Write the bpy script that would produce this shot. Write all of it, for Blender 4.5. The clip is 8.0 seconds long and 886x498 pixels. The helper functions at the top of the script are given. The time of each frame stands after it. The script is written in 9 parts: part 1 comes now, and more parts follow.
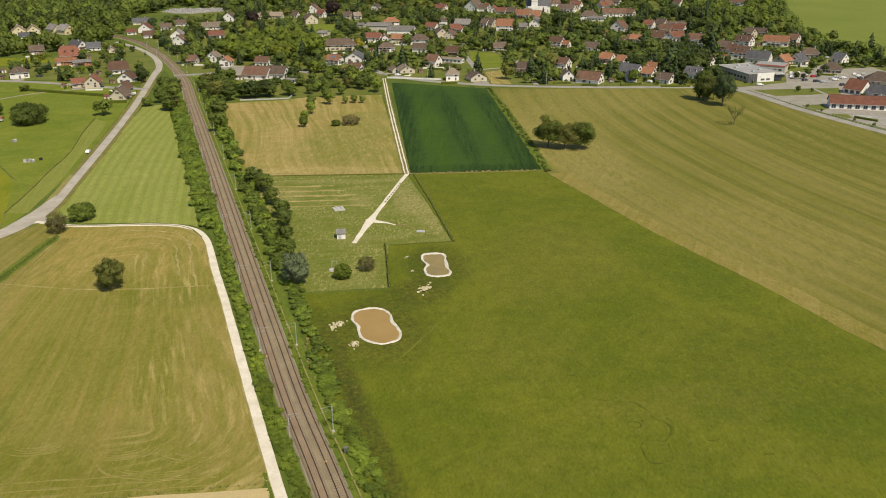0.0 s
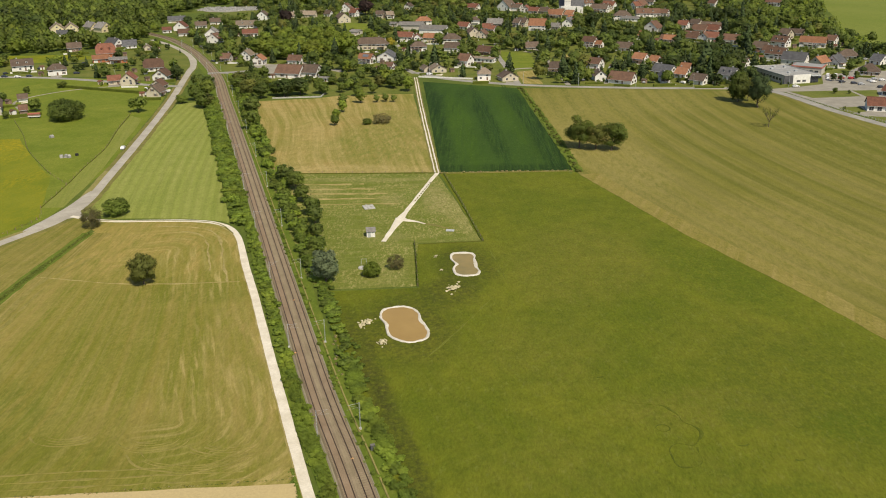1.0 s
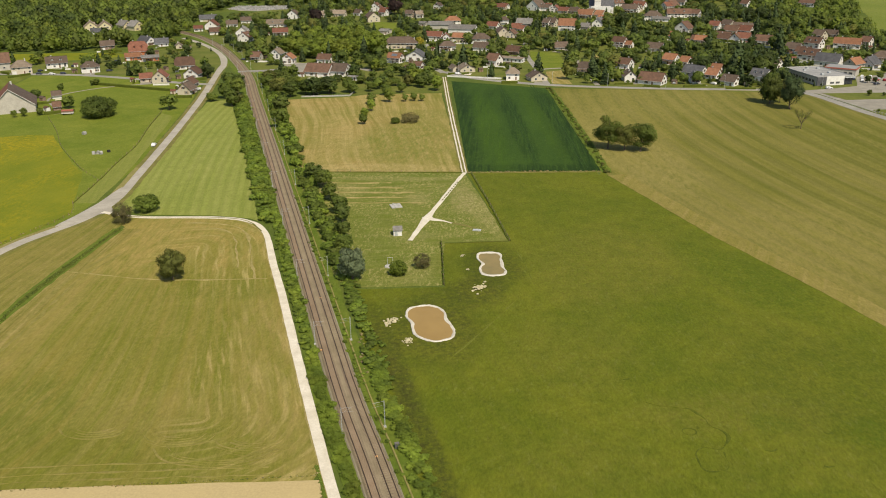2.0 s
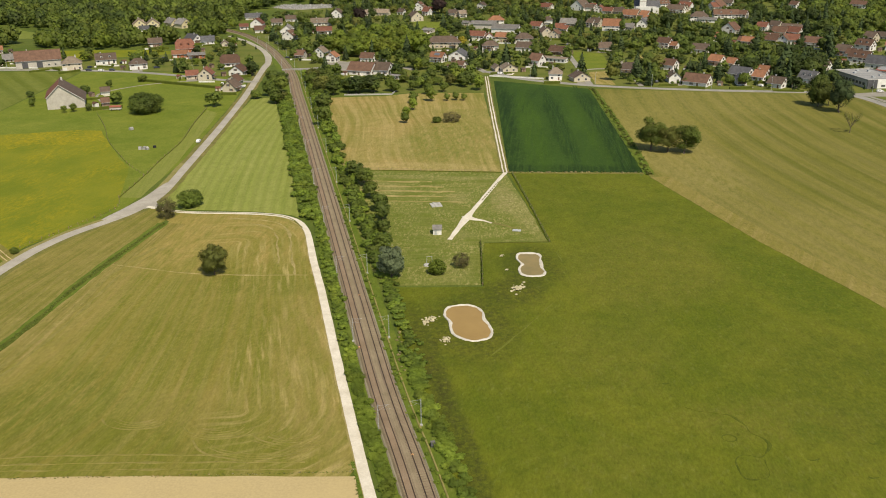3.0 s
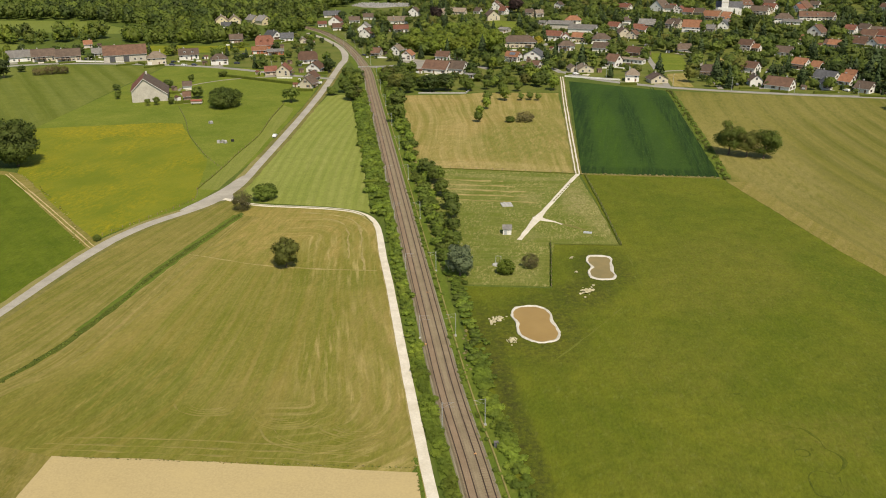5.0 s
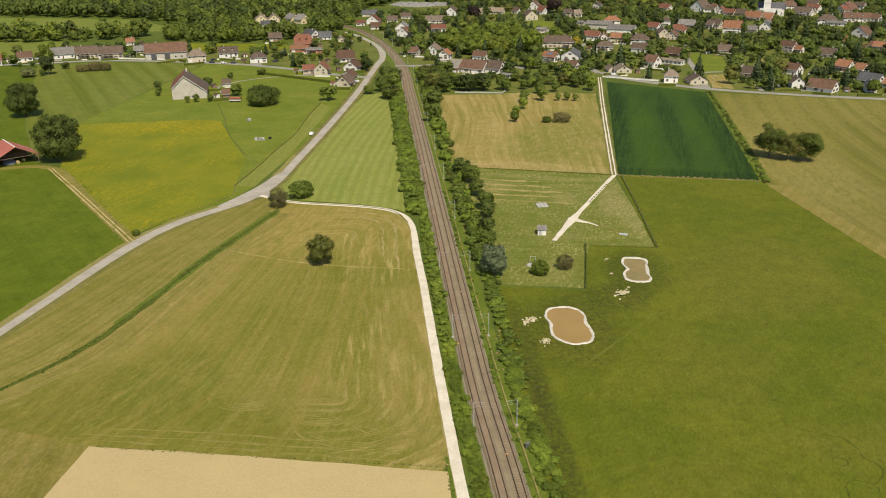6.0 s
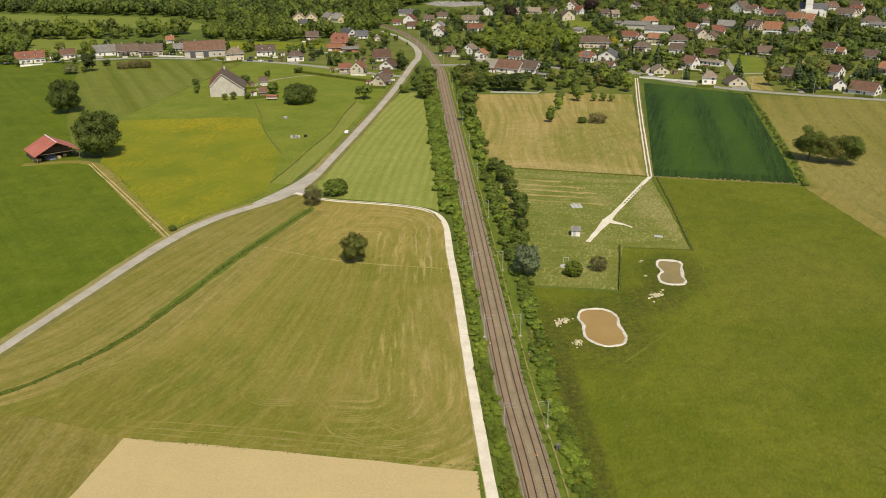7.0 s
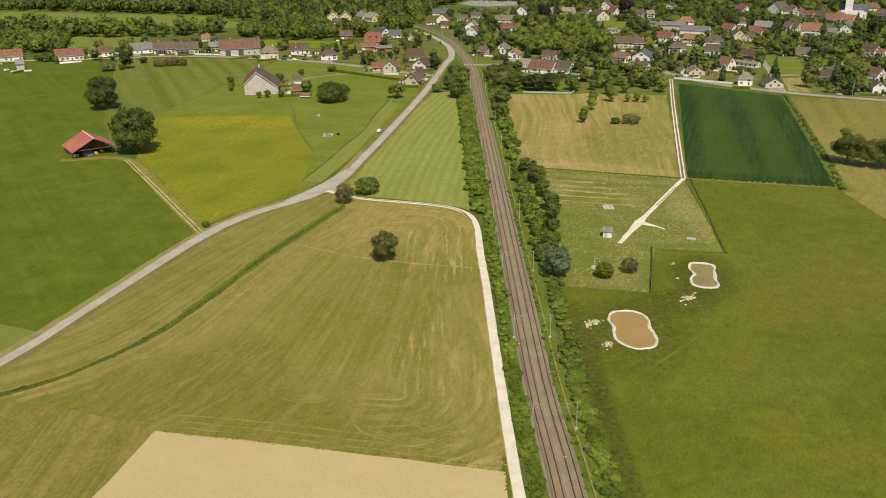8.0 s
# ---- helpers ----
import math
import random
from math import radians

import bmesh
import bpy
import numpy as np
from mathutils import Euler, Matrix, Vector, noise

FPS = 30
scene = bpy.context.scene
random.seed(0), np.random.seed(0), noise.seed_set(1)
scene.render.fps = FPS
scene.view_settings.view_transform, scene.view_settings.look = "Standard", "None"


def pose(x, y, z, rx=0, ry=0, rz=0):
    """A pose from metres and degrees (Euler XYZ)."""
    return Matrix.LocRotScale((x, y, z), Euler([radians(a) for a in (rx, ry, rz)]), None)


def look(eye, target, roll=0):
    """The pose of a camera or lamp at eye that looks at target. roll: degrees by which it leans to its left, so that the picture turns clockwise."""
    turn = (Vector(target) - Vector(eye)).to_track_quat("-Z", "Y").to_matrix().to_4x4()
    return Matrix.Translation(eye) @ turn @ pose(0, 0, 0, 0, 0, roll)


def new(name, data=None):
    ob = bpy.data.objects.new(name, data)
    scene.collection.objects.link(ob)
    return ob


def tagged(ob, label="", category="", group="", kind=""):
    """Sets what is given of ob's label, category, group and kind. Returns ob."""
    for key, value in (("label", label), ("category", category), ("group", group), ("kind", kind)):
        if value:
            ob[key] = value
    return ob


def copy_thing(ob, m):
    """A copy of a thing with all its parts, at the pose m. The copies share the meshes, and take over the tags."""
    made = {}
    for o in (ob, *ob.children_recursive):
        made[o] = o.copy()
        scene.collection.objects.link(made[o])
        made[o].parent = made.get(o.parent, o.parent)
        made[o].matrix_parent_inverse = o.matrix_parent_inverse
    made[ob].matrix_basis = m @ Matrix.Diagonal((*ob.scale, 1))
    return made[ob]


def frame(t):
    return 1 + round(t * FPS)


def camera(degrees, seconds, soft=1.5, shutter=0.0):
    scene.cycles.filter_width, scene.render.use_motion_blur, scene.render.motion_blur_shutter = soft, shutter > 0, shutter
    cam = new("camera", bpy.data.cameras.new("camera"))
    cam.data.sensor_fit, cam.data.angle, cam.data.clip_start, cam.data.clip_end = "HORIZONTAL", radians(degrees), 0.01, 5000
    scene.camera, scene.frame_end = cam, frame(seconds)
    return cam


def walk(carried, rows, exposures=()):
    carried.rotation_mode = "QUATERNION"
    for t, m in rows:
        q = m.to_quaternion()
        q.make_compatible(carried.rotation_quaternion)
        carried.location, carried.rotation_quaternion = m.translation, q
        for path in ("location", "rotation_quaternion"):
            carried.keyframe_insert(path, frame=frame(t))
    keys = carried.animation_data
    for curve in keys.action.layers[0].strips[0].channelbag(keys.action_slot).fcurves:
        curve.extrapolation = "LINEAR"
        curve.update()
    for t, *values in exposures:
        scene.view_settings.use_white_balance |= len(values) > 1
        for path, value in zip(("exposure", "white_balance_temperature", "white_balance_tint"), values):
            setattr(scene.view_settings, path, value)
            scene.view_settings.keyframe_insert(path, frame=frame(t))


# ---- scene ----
cam = camera(53.9, 8.0, soft=1.0)
# seconds, eye x y z, heading, pitch, lean
ROWS = [
    (0.0, 0.00, 0.00, 105.00, 0.000, -21.105, -0.597),
    (0.5, 0.05, 0.02, 104.92, 1.143, -21.105, -0.597),
    (1.0, 0.05, 0.08, 104.82, 2.070, -21.107, -0.597),
    (2.5, 0.03, 0.22, 104.62, 5.195, -21.108, -0.597),
    (3.0, 0.02, 0.30, 104.55, 6.707, -21.108, -0.597),
    (3.5, 0.02, 0.36, 104.50, 8.059, -21.108, -0.597),
    (4.0, 0.01, 0.42, 104.46, 9.317, -21.107, -0.597),
    (4.5, 0.00, 0.48, 104.41, 10.413, -21.106, -0.596),
    (6.0, -0.02, 0.68, 104.19, 14.000, -21.106, -0.596),
    (6.5, -0.02, 0.74, 104.12, 15.111, -21.106, -0.595),
    (7.0, -0.02, 0.76, 104.06, 16.329, -21.106, -0.595),
    (7.5, -0.02, 0.79, 104.00, 17.375, -21.106, -0.596),
    (8.0, -0.02, 0.82, 103.93, 18.478, -21.107, -0.596),
]
walk(cam, [(t, pose(x, y, z, 90 + pitch, 0, yaw) @ pose(0, 0, 0, 0, 0, lean)) for t, x, y, z, yaw, pitch, lean in ROWS])

# ---- world and sun ----
SUN_ELEVATION, SUN_FROM = 52.0, (0.5, -0.866)
world = bpy.data.worlds.new("sky")
scene.world = world
world.use_nodes = True
wn = world.node_tree.nodes
sky = wn.new("ShaderNodeTexSky")
sky.sky_type, sky.sun_disc = "NISHITA", False
sky.sun_elevation = radians(SUN_ELEVATION)
sky.sun_rotation = math.atan2(SUN_FROM[0], SUN_FROM[1])
sky.dust_density, sky.air_density = 1.5, 1.0
world.node_tree.links.new(sky.outputs[0], wn["Background"].inputs[0])
wn["Background"].inputs[1].default_value = 0.115
sun = new("sun", bpy.data.lights.new("sun", "SUN"))
sun.data.energy, sun.data.angle, sun.data.color = 4.75, radians(0.6), (1.0, 0.888, 0.685)
flat = math.hypot(*SUN_FROM)
sun.matrix_world = look((SUN_FROM[0] / flat * 300, SUN_FROM[1] / flat * 300, 300 * math.tan(radians(SUN_ELEVATION))), (0, 0, 0))
scene.view_settings.exposure = 0.0


# ---- materials ----
class Nodes:
    """A small help to write node materials."""

    def __init__(self, name, rough=0.9, spec=0.2):
        self.mat = bpy.data.materials.new(name)
        self.mat.use_nodes = True
        self.tree = self.mat.node_tree
        self.bsdf = self.tree.nodes["Principled BSDF"]
        self.bsdf.inputs["Roughness"].default_value = rough
        self.bsdf.inputs["Specular IOR Level"].default_value = spec

    def add(self, kind):
        return self.tree.nodes.new(kind)

    def link(self, a, b):
        self.tree.links.new(a, b)

    def where(self, angle=0.0, world_space=True, scale=(1, 1, 1)):
        src = self.add("ShaderNodeNewGeometry").outputs["Position"] if world_space else self.add("ShaderNodeTexCoord").outputs["Object"]
        mp = self.add("ShaderNodeMapping")
        mp.inputs["Rotation"].default_value = (0, 0, radians(angle))
        mp.inputs["Scale"].default_value = scale
        self.link(src, mp.inputs["Vector"])
        return mp.outputs[0]

    def noise(self, vec, size, detail=4, lo=0.35, hi=0.65, rough=0.6):
        nz = self.add("ShaderNodeTexNoise")
        nz.inputs["Scale"].default_value = 1.0 / size
        nz.inputs["Detail"].default_value = detail
        nz.inputs["Roughness"].default_value = rough
        self.link(vec, nz.inputs["Vector"])
        return self.span(nz.outputs[0], lo, hi)

    def span(self, value, lo, hi, to_lo=0.0, to_hi=1.0):
        r = self.add("ShaderNodeMapRange")
        for i, v in enumerate((lo, hi, to_lo, to_hi)):
            r.inputs[i + 1].default_value = v
        self.link(value, r.inputs[0])
        return r.outputs[0]

    def wave(self, vec, width, distort=1.0, detail_scale=0.3, lo=0.0, hi=1.0):
        w = self.add("ShaderNodeTexWave")
        w.wave_type, w.bands_direction, w.wave_profile = "BANDS", "X", "SIN"
        w.inputs["Scale"].default_value = 0.314 / width
        w.inputs["Distortion"].default_value = distort
        w.inputs["Detail"].default_value = 3
        w.inputs["Detail Scale"].default_value = detail_scale
        self.link(vec, w.inputs["Vector"])
        return self.span(w.outputs["Fac"], lo, hi)

    def lines(self, angle, curve=0.0, y0=0.0):
        """Coordinates across and along lines that run at an angle from -y and curve with a constant bend round y0."""
        if not curve:
            return self.where(angle)
        p = self.add("ShaderNodeSeparateXYZ")
        self.link(self.add("ShaderNodeNewGeometry").outputs["Position"], p.inputs[0])
        down = self.add("ShaderNodeMath")
        down.operation, down.inputs[0].default_value = "SUBTRACT", y0
        self.link(p.outputs["Y"], down.inputs[1])
        slope = self.times(down.outputs[0], math.tan(radians(angle)))
        arc = self.times(self.times(down.outputs[0], down.outputs[0]), curve)
        a, b = self.add("ShaderNodeMath"), self.add("ShaderNodeMath")
        a.operation = b.operation = "SUBTRACT"
        self.link(p.outputs["X"], a.inputs[0])
        self.link(slope, a.inputs[1])
        self.link(a.outputs[0], b.inputs[0])
        self.link(arc, b.inputs[1])
        c = self.add("ShaderNodeCombineXYZ")
        self.link(b.outputs[0], c.inputs["X"])
        self.link(p.outputs["Y"], c.inputs["Y"])
        return c.outputs[0]

    def fan(self):
        """Coordinates between the ditch and the white track: lines that follow either edge and fan out between them."""
        p = self.add("ShaderNodeSeparateXYZ")
        self.link(self.add("ShaderNodeNewGeometry").outputs["Position"], p.inputs[0])
        x, y = p.outputs["X"], p.outputs["Y"]

        def calc(op, a, b):
            m = self.add("ShaderNodeMath")
            m.operation = op
            for i, v in enumerate((a, b)):
                if isinstance(v, (int, float)):
                    m.inputs[i].default_value = v
                else:
                    self.link(v, m.inputs[i])
            return m.outputs[0]

        low = calc("MAXIMUM", calc("SUBTRACT", 178.0, y), 0.0)
        ditch = calc("SUBTRACT", -138.0, calc("MULTIPLY", calc("MULTIPLY", low, low), 0.0108))
        track = calc("ADD", -72.0, calc("MULTIPLY", calc("SUBTRACT", 255.0, y), 0.35))
        part_way = calc("DIVIDE", calc("SUBTRACT", x, ditch), calc("SUBTRACT", track, ditch))
        c = self.add("ShaderNodeCombineXYZ")
        self.link(calc("MULTIPLY", part_way, 82.0), c.inputs["X"])
        self.link(y, c.inputs["Y"])
        return c.outputs[0]

    def rounds(self, x, y, turn):
        """Coordinates across and along lines that go round a corner: straight beside it, arcs beyond its middle."""
        mp = self.add("ShaderNodeMapping")
        mp.vector_type = "TEXTURE"
        mp.inputs["Location"].default_value, mp.inputs["Rotation"].default_value = (x, y, 0), (0, 0, radians(turn))
        self.link(self.add("ShaderNodeNewGeometry").outputs["Position"], mp.inputs["Vector"])
        top = self.add("ShaderNodeVectorMath")
        top.operation = "MAXIMUM"
        self.link(mp.outputs[0], top.inputs[0])
        far = self.add("ShaderNodeVectorMath")
        far.operation = "LENGTH"
        self.link(top.outputs[0], far.inputs[0])
        p = self.add("ShaderNodeSeparateXYZ")
        self.link(mp.outputs[0], p.inputs[0])
        m, k, a = self.add("ShaderNodeMath"), self.add("ShaderNodeMath"), self.add("ShaderNodeMath")
        m.operation, k.operation, a.operation = "MAXIMUM", "MINIMUM", "ADD"
        self.link(p.outputs["X"], m.inputs[0])
        self.link(p.outputs["Y"], m.inputs[1])
        self.link(m.outputs[0], k.inputs[0])
        k.inputs[1].default_value = 0.0
        self.link(far.outputs["Value"], a.inputs[0])
        self.link(k.outputs[0], a.inputs[1])
        along = self.add("ShaderNodeMath")
        along.operation = "SUBTRACT"
        self.link(p.outputs["Y"], along.inputs[0])
        self.link(p.outputs["X"], along.inputs[1])
        c = self.add("ShaderNodeCombineXYZ")
        self.link(a.outputs[0], c.inputs["X"])
        self.link(along.outputs[0], c.inputs["Y"])
        return c.outputs[0]

    def streak(self, angle, width, length, lo=0.4, hi=0.62, detail=4, bend=0.0, curve=0.0, y0=0.0):
        """Long uneven streaks in one direction, bending a little."""
        v = self.fan() if angle is None else self.lines(angle, curve, y0)
        if bend:
            wob = self.add("ShaderNodeTexNoise")
            wob.inputs["Scale"].default_value, wob.inputs["Detail"].default_value = 0.012, 1
            self.link(v, wob.inputs["Vector"])
            add = self.add("ShaderNodeVectorMath")
            add.operation = "MULTIPLY_ADD"
            self.link(wob.outputs["Color"], add.inputs[0])
            add.inputs[1].default_value = (bend, 0, 0)
            self.link(v, add.inputs[2])
            v = add.outputs[0]
        mp = self.add("ShaderNodeMapping")
        mp.inputs["Scale"].default_value = (1.0 / width, 1.0 / length, 1.0)
        self.link(v, mp.inputs["Vector"])
        return self.noise(mp.outputs[0], 1.0, detail, lo, hi, 0.55)

    def blot(self, x, y, rx, ry, turn=0.0, rough=0.35):
        """1 in the middle of a soft uneven oval, falling to 0 at its edge."""
        pos = self.add("ShaderNodeNewGeometry").outputs["Position"]
        nz = self.add("ShaderNodeTexNoise")
        nz.inputs["Scale"].default_value, nz.inputs["Detail"].default_value = 2.2 / min(rx, ry), 4
        self.link(pos, nz.inputs["Vector"])
        off = self.add("ShaderNodeVectorMath")
        off.operation = "MULTIPLY_ADD"
        k = rough * min(rx, ry) * 2
        off.inputs[1].default_value = (k, k, 0)
        self.link(nz.outputs["Color"], off.inputs[0])
        self.link(pos, off.inputs[2])
        mp = self.add("ShaderNodeMapping")
        mp.vector_type = "TEXTURE"
        mp.inputs["Location"].default_value = (x + k / 2, y + k / 2, 0)
        mp.inputs["Rotation"].default_value = (0, 0, radians(turn))
        mp.inputs["Scale"].default_value = (rx, ry, 1e4)
        self.link(off.outputs[0], mp.inputs["Vector"])
        g = self.add("ShaderNodeTexGradient")
        g.gradient_type = "SPHERICAL"
        self.link(mp.outputs[0], g.inputs[0])
        return self.span(g.outputs["Fac"], 0.0, 0.45)

    def times(self, a, b):
        m = self.add("ShaderNodeMath")
        m.operation = "MULTIPLY"
        self.link(a, m.inputs[0])
        if isinstance(b, (int, float)):
            m.inputs[1].default_value = b
        else:
            self.link(b, m.inputs[1])
        return m.outputs[0]

    def mix(self, fac, a, b, how="MIX"):
        m = self.add("ShaderNodeMix")
        m.data_type, m.blend_type = "RGBA", how
        if isinstance(fac, (int, float)):
            m.inputs[0].default_value = fac
        else:
            self.link(fac, m.inputs[0])
        for i, v in ((6, a), (7, b)):
            if isinstance(v, tuple):
                m.inputs[i].default_value = (*v, 1)
            else:
                self.link(v, m.inputs[i])
        return m.outputs[2]

    def bump(self, value, strength, distance):
        b = self.add("ShaderNodeBump")
        b.inputs["Strength"].default_value, b.inputs["Distance"].default_value = strength, distance
        self.link(value, b.inputs["Height"])
        self.link(b.outputs[0], self.bsdf.inputs["Normal"])

    def done(self, colour):
        if isinstance(colour, tuple):
            self.bsdf.inputs["Base Color"].default_value = (*colour, 1)
        else:
            self.link(colour, self.bsdf.inputs["Base Color"])
        return self.mat


def grass_field(name, low, high, tuft, angle=0.0, stripe=0.0, stripe_colour=(0.3, 0.3, 0.1), stripe_amount=0.4, patch=38.0, bend=0.0, bands=0.0, band_amount=0.3, tuft_amount=0.5, wobble=3.5, curve=0.0, y0=0.0, blots=(), fleck=0.0, blot_along=1.0, grain=1.0, belts=0.0, belt_colour=None, turned=()):
    """Mown or grazed grass: broad patches, tufts, and where mown the streaks and swaths."""
    n = Nodes(name, 0.95, 0.1)
    vec = n.where()
    fanned, angle = angle is None, -18.0 if angle is None else angle
    lie = -angle if curve else angle
    blade = n.where(lie, True, (1.0, 0.45, 1.0))
    c = n.mix(n.noise(vec, patch, 5, 0.32, 0.68), low, high)
    if bands:
        w = n.wave(n.lines(angle, curve, y0), bands, wobble, 0.06, 0.25, 0.8)
        c = n.mix(n.times(w, band_amount), c, tuft)
    way = None if fanned else angle
    if belts:
        c = n.mix(n.times(n.streak(way, belts, belts * 45, 0.44, 0.60, 2, bend, curve, y0), 0.75), c, belt_colour)
    if stripe:
        c = n.mix(n.times(n.streak(way, stripe, stripe * 40, 0.42, 0.64, 5, bend, curve, y0), stripe_amount), c, stripe_colour)
        c = n.mix(n.times(n.streak(way, stripe * 0.4, stripe * 14, 0.5, 0.68, 3, bend, curve, y0), stripe_amount * 0.8), c, stripe_colour)
        c = n.mix(n.times(n.streak(way, stripe * 0.9, stripe * 25, 0.54, 0.7, 3, bend, curve, y0), stripe_amount * 0.8), c, tuft)
    for x, y, rx, ry, turn, colour, amount in blots:
        c = n.mix(n.times(n.times(n.blot(x, y, rx, ry, turn), amount), n.noise(n.where(lie, True, (1.0, blot_along, 1.0)), 1.6, 5, 0.34, 0.62, 0.72)), c, colour)
    for x, y, turn, spot, colour in turned:
        wob = n.add("ShaderNodeVectorMath")
        wob.operation = "MULTIPLY_ADD"
        nz = n.add("ShaderNodeTexNoise")
        nz.inputs["Scale"].default_value, nz.inputs["Detail"].default_value = 0.12, 3
        n.link(n.where(), nz.inputs["Vector"])
        n.link(nz.outputs["Color"], wob.inputs[0])
        wob.inputs[1].default_value = (1.5, 0, 0)
        n.link(n.rounds(x, y, turn), wob.inputs[2])
        mp = n.add("ShaderNodeMapping")
        mp.inputs["Scale"].default_value = (0.62, 0.05, 1.0)
        n.link(wob.outputs[0], mp.inputs["Vector"])
        c = n.mix(n.times(n.times(n.noise(mp.outputs[0], 1.0, 3, 0.50, 0.66), n.blot(*spot)), 0.8), c, colour)
        mp = n.add("ShaderNodeMapping")
        mp.inputs["Scale"].default_value = (0.2, 0.02, 1.0)
        n.link(wob.outputs[0], mp.inputs["Vector"])
        c = n.mix(n.times(n.times(n.noise(mp.outputs[0], 1.0, 2, 0.42, 0.6), n.blot(*spot)), 0.5), c, low)
    c = n.mix(n.times(n.noise(vec, 7.0, 6, 0.42, 0.7, 0.75), tuft_amount), c, tuft)
    if fleck:
        f = n.times(n.noise(blade, 1.2, 5, 0.49, 0.60, 0.8), n.noise(vec, 11, 4, 0.38, 0.58))
        c = n.mix(n.times(f, fleck), c, stripe_colour)
    clump = n.noise(blade, 2.2, 3, 0.36, 0.64, 0.6)
    c = n.mix(n.times(clump, 0.2 * grain), c, n.mix(0.42, c, (0.0, 0.0, 0.0)))
    c = n.mix(n.times(n.noise(blade, 1.3, 4, 0.57, 0.68, 0.7), min(0.36, tuft_amount * 0.9)), c, n.mix(0.5, c, (0.0, 0.0, 0.0)))
    c = n.mix(n.times(n.noise(n.where(lie + 7, True, (1.0, 0.45, 1.0)), 1.5, 4, 0.57, 0.68, 0.7), min(0.3, tuft_amount * 0.8)), c, n.mix(0.3, c, (0.42, 0.40, 0.14)))
    fine = n.noise(blade, 0.6, 4, 0.34, 0.66, 0.7)
    c = n.mix(n.times(n.span(fine, 0, 1, 1, 0), min(0.8, 0.42 * grain)), c, n.mix(0.5, c, (0.0, 0.0, 0.0)))
    n.bump(fine, 0.35, 0.15)
    return n.done(n.mix(0.07, c, (0.0, 0.0, 0.0)))


def plain(name, low, high, size, rough=0.9, fine=0.2, bump=0.3, dist=0.02, world_space=True, spec=0.2, stain=None, metal=0.0):
    """Two tones at a broad and a fine scale, with a fine relief."""
    n = Nodes(name, rough, spec)
    n.bsdf.inputs["Metallic"].default_value = metal
    vec = n.where(world_space=world_space)
    c = n.mix(n.noise(vec, size, 5), low, high)
    f = n.noise(vec, fine, 4, 0.3, 0.7)
    c = n.mix(n.times(f, 0.35), c, n.mix(0.5, c, (0.0, 0.0, 0.0)))
    if stain:
        c = n.mix(n.times(n.noise(vec, size * 0.3, 6, 0.5, 0.72), 0.7), c, stain)
    n.bump(f, bump, dist)
    return n.done(c)


def leaves(name, low, high, rough=0.6, thin=0.48):
    """Foliage: tone varies from plant to plant and from leaf clump to leaf clump; some light comes through."""
    n = Nodes(name, rough, 0.25)
    plant = n.add("ShaderNodeObjectInfo").outputs["Random"]
    clump = n.add("ShaderNodeNewGeometry").outputs["Random Per Island"]
    c = n.mix(n.span(clump, 0, 1, 0.38, 0.62), low, high)
    grain = n.noise(n.where(), 0.9, 4, 0.3, 0.7, 0.75)
    n.bump(grain, 0.4, 0.2)
    c = n.mix(n.times(n.span(grain, 0, 1, 1, 0), 0.36), c, n.mix(0.5, c, (0.0, 0.0, 0.0)))
    c = n.mix(n.times(n.noise(n.where(), 17.0, 2, 0.48, 0.64), 0.5), c, n.mix(0.5, c, (low[0] * 2.2, low[1] * 1.5, low[2] * 1.9)))
    c = n.mix(n.times(plant, 0.35), c, n.mix(0.5, c, (low[0] * 1.1, low[1] * 0.9, low[2] * 0.8)))
    v = n.add("ShaderNodeHueSaturation")
    n.link(n.times(n.span(plant, 0, 1, 0.88, 1.2), n.span(n.noise(n.where(), 11.0, 2, 0.34, 0.66), 0, 1, 0.70, 1.26)), v.inputs["Value"])
    n.link(c, v.inputs["Color"])
    tr = n.add("ShaderNodeBsdfTranslucent")
    n.link(v.outputs[0], tr.inputs[0])
    n.link(v.outputs[0], n.bsdf.inputs["Base Color"])
    ms = n.add("ShaderNodeMixShader")
    ms.inputs[0].default_value = thin
    n.link(n.bsdf.outputs[0], ms.inputs[1])
    n.link(tr.outputs[0], ms.inputs[2])
    n.link(ms.outputs[0], n.tree.nodes["Material Output"].inputs[0])
    return n.mat


def roof_tiles(name, low, high):
    """Clay or concrete tiles: courses and single tiles as relief, mottled with age."""
    n = Nodes(name, 0.85, 0.25)
    vec = n.where(world_space=False)
    per = n.add("ShaderNodeObjectInfo").outputs["Random"]
    c = n.mix(n.noise(vec, 2.2, 6), low, high)
    c = n.mix(n.times(n.noise(vec, 0.45, 3, 0.4, 0.7), 0.5), c, n.mix(0.5, c, (0.02, 0.018, 0.015)))
    v = n.add("ShaderNodeHueSaturation")
    n.link(n.span(per, 0, 1, 0.75, 1.2), v.inputs["Value"])
    n.link(c, v.inputs["Color"])
    w = n.add("ShaderNodeTexBrick")
    w.inputs["Scale"].default_value, w.inputs["Mortar Size"].default_value = 3.0, 0.03
    n.link(vec, w.inputs["Vector"])
    n.bump(w.outputs["Fac"], 0.3, 0.04)
    return n.done(v.outputs[0])


MAT = {}
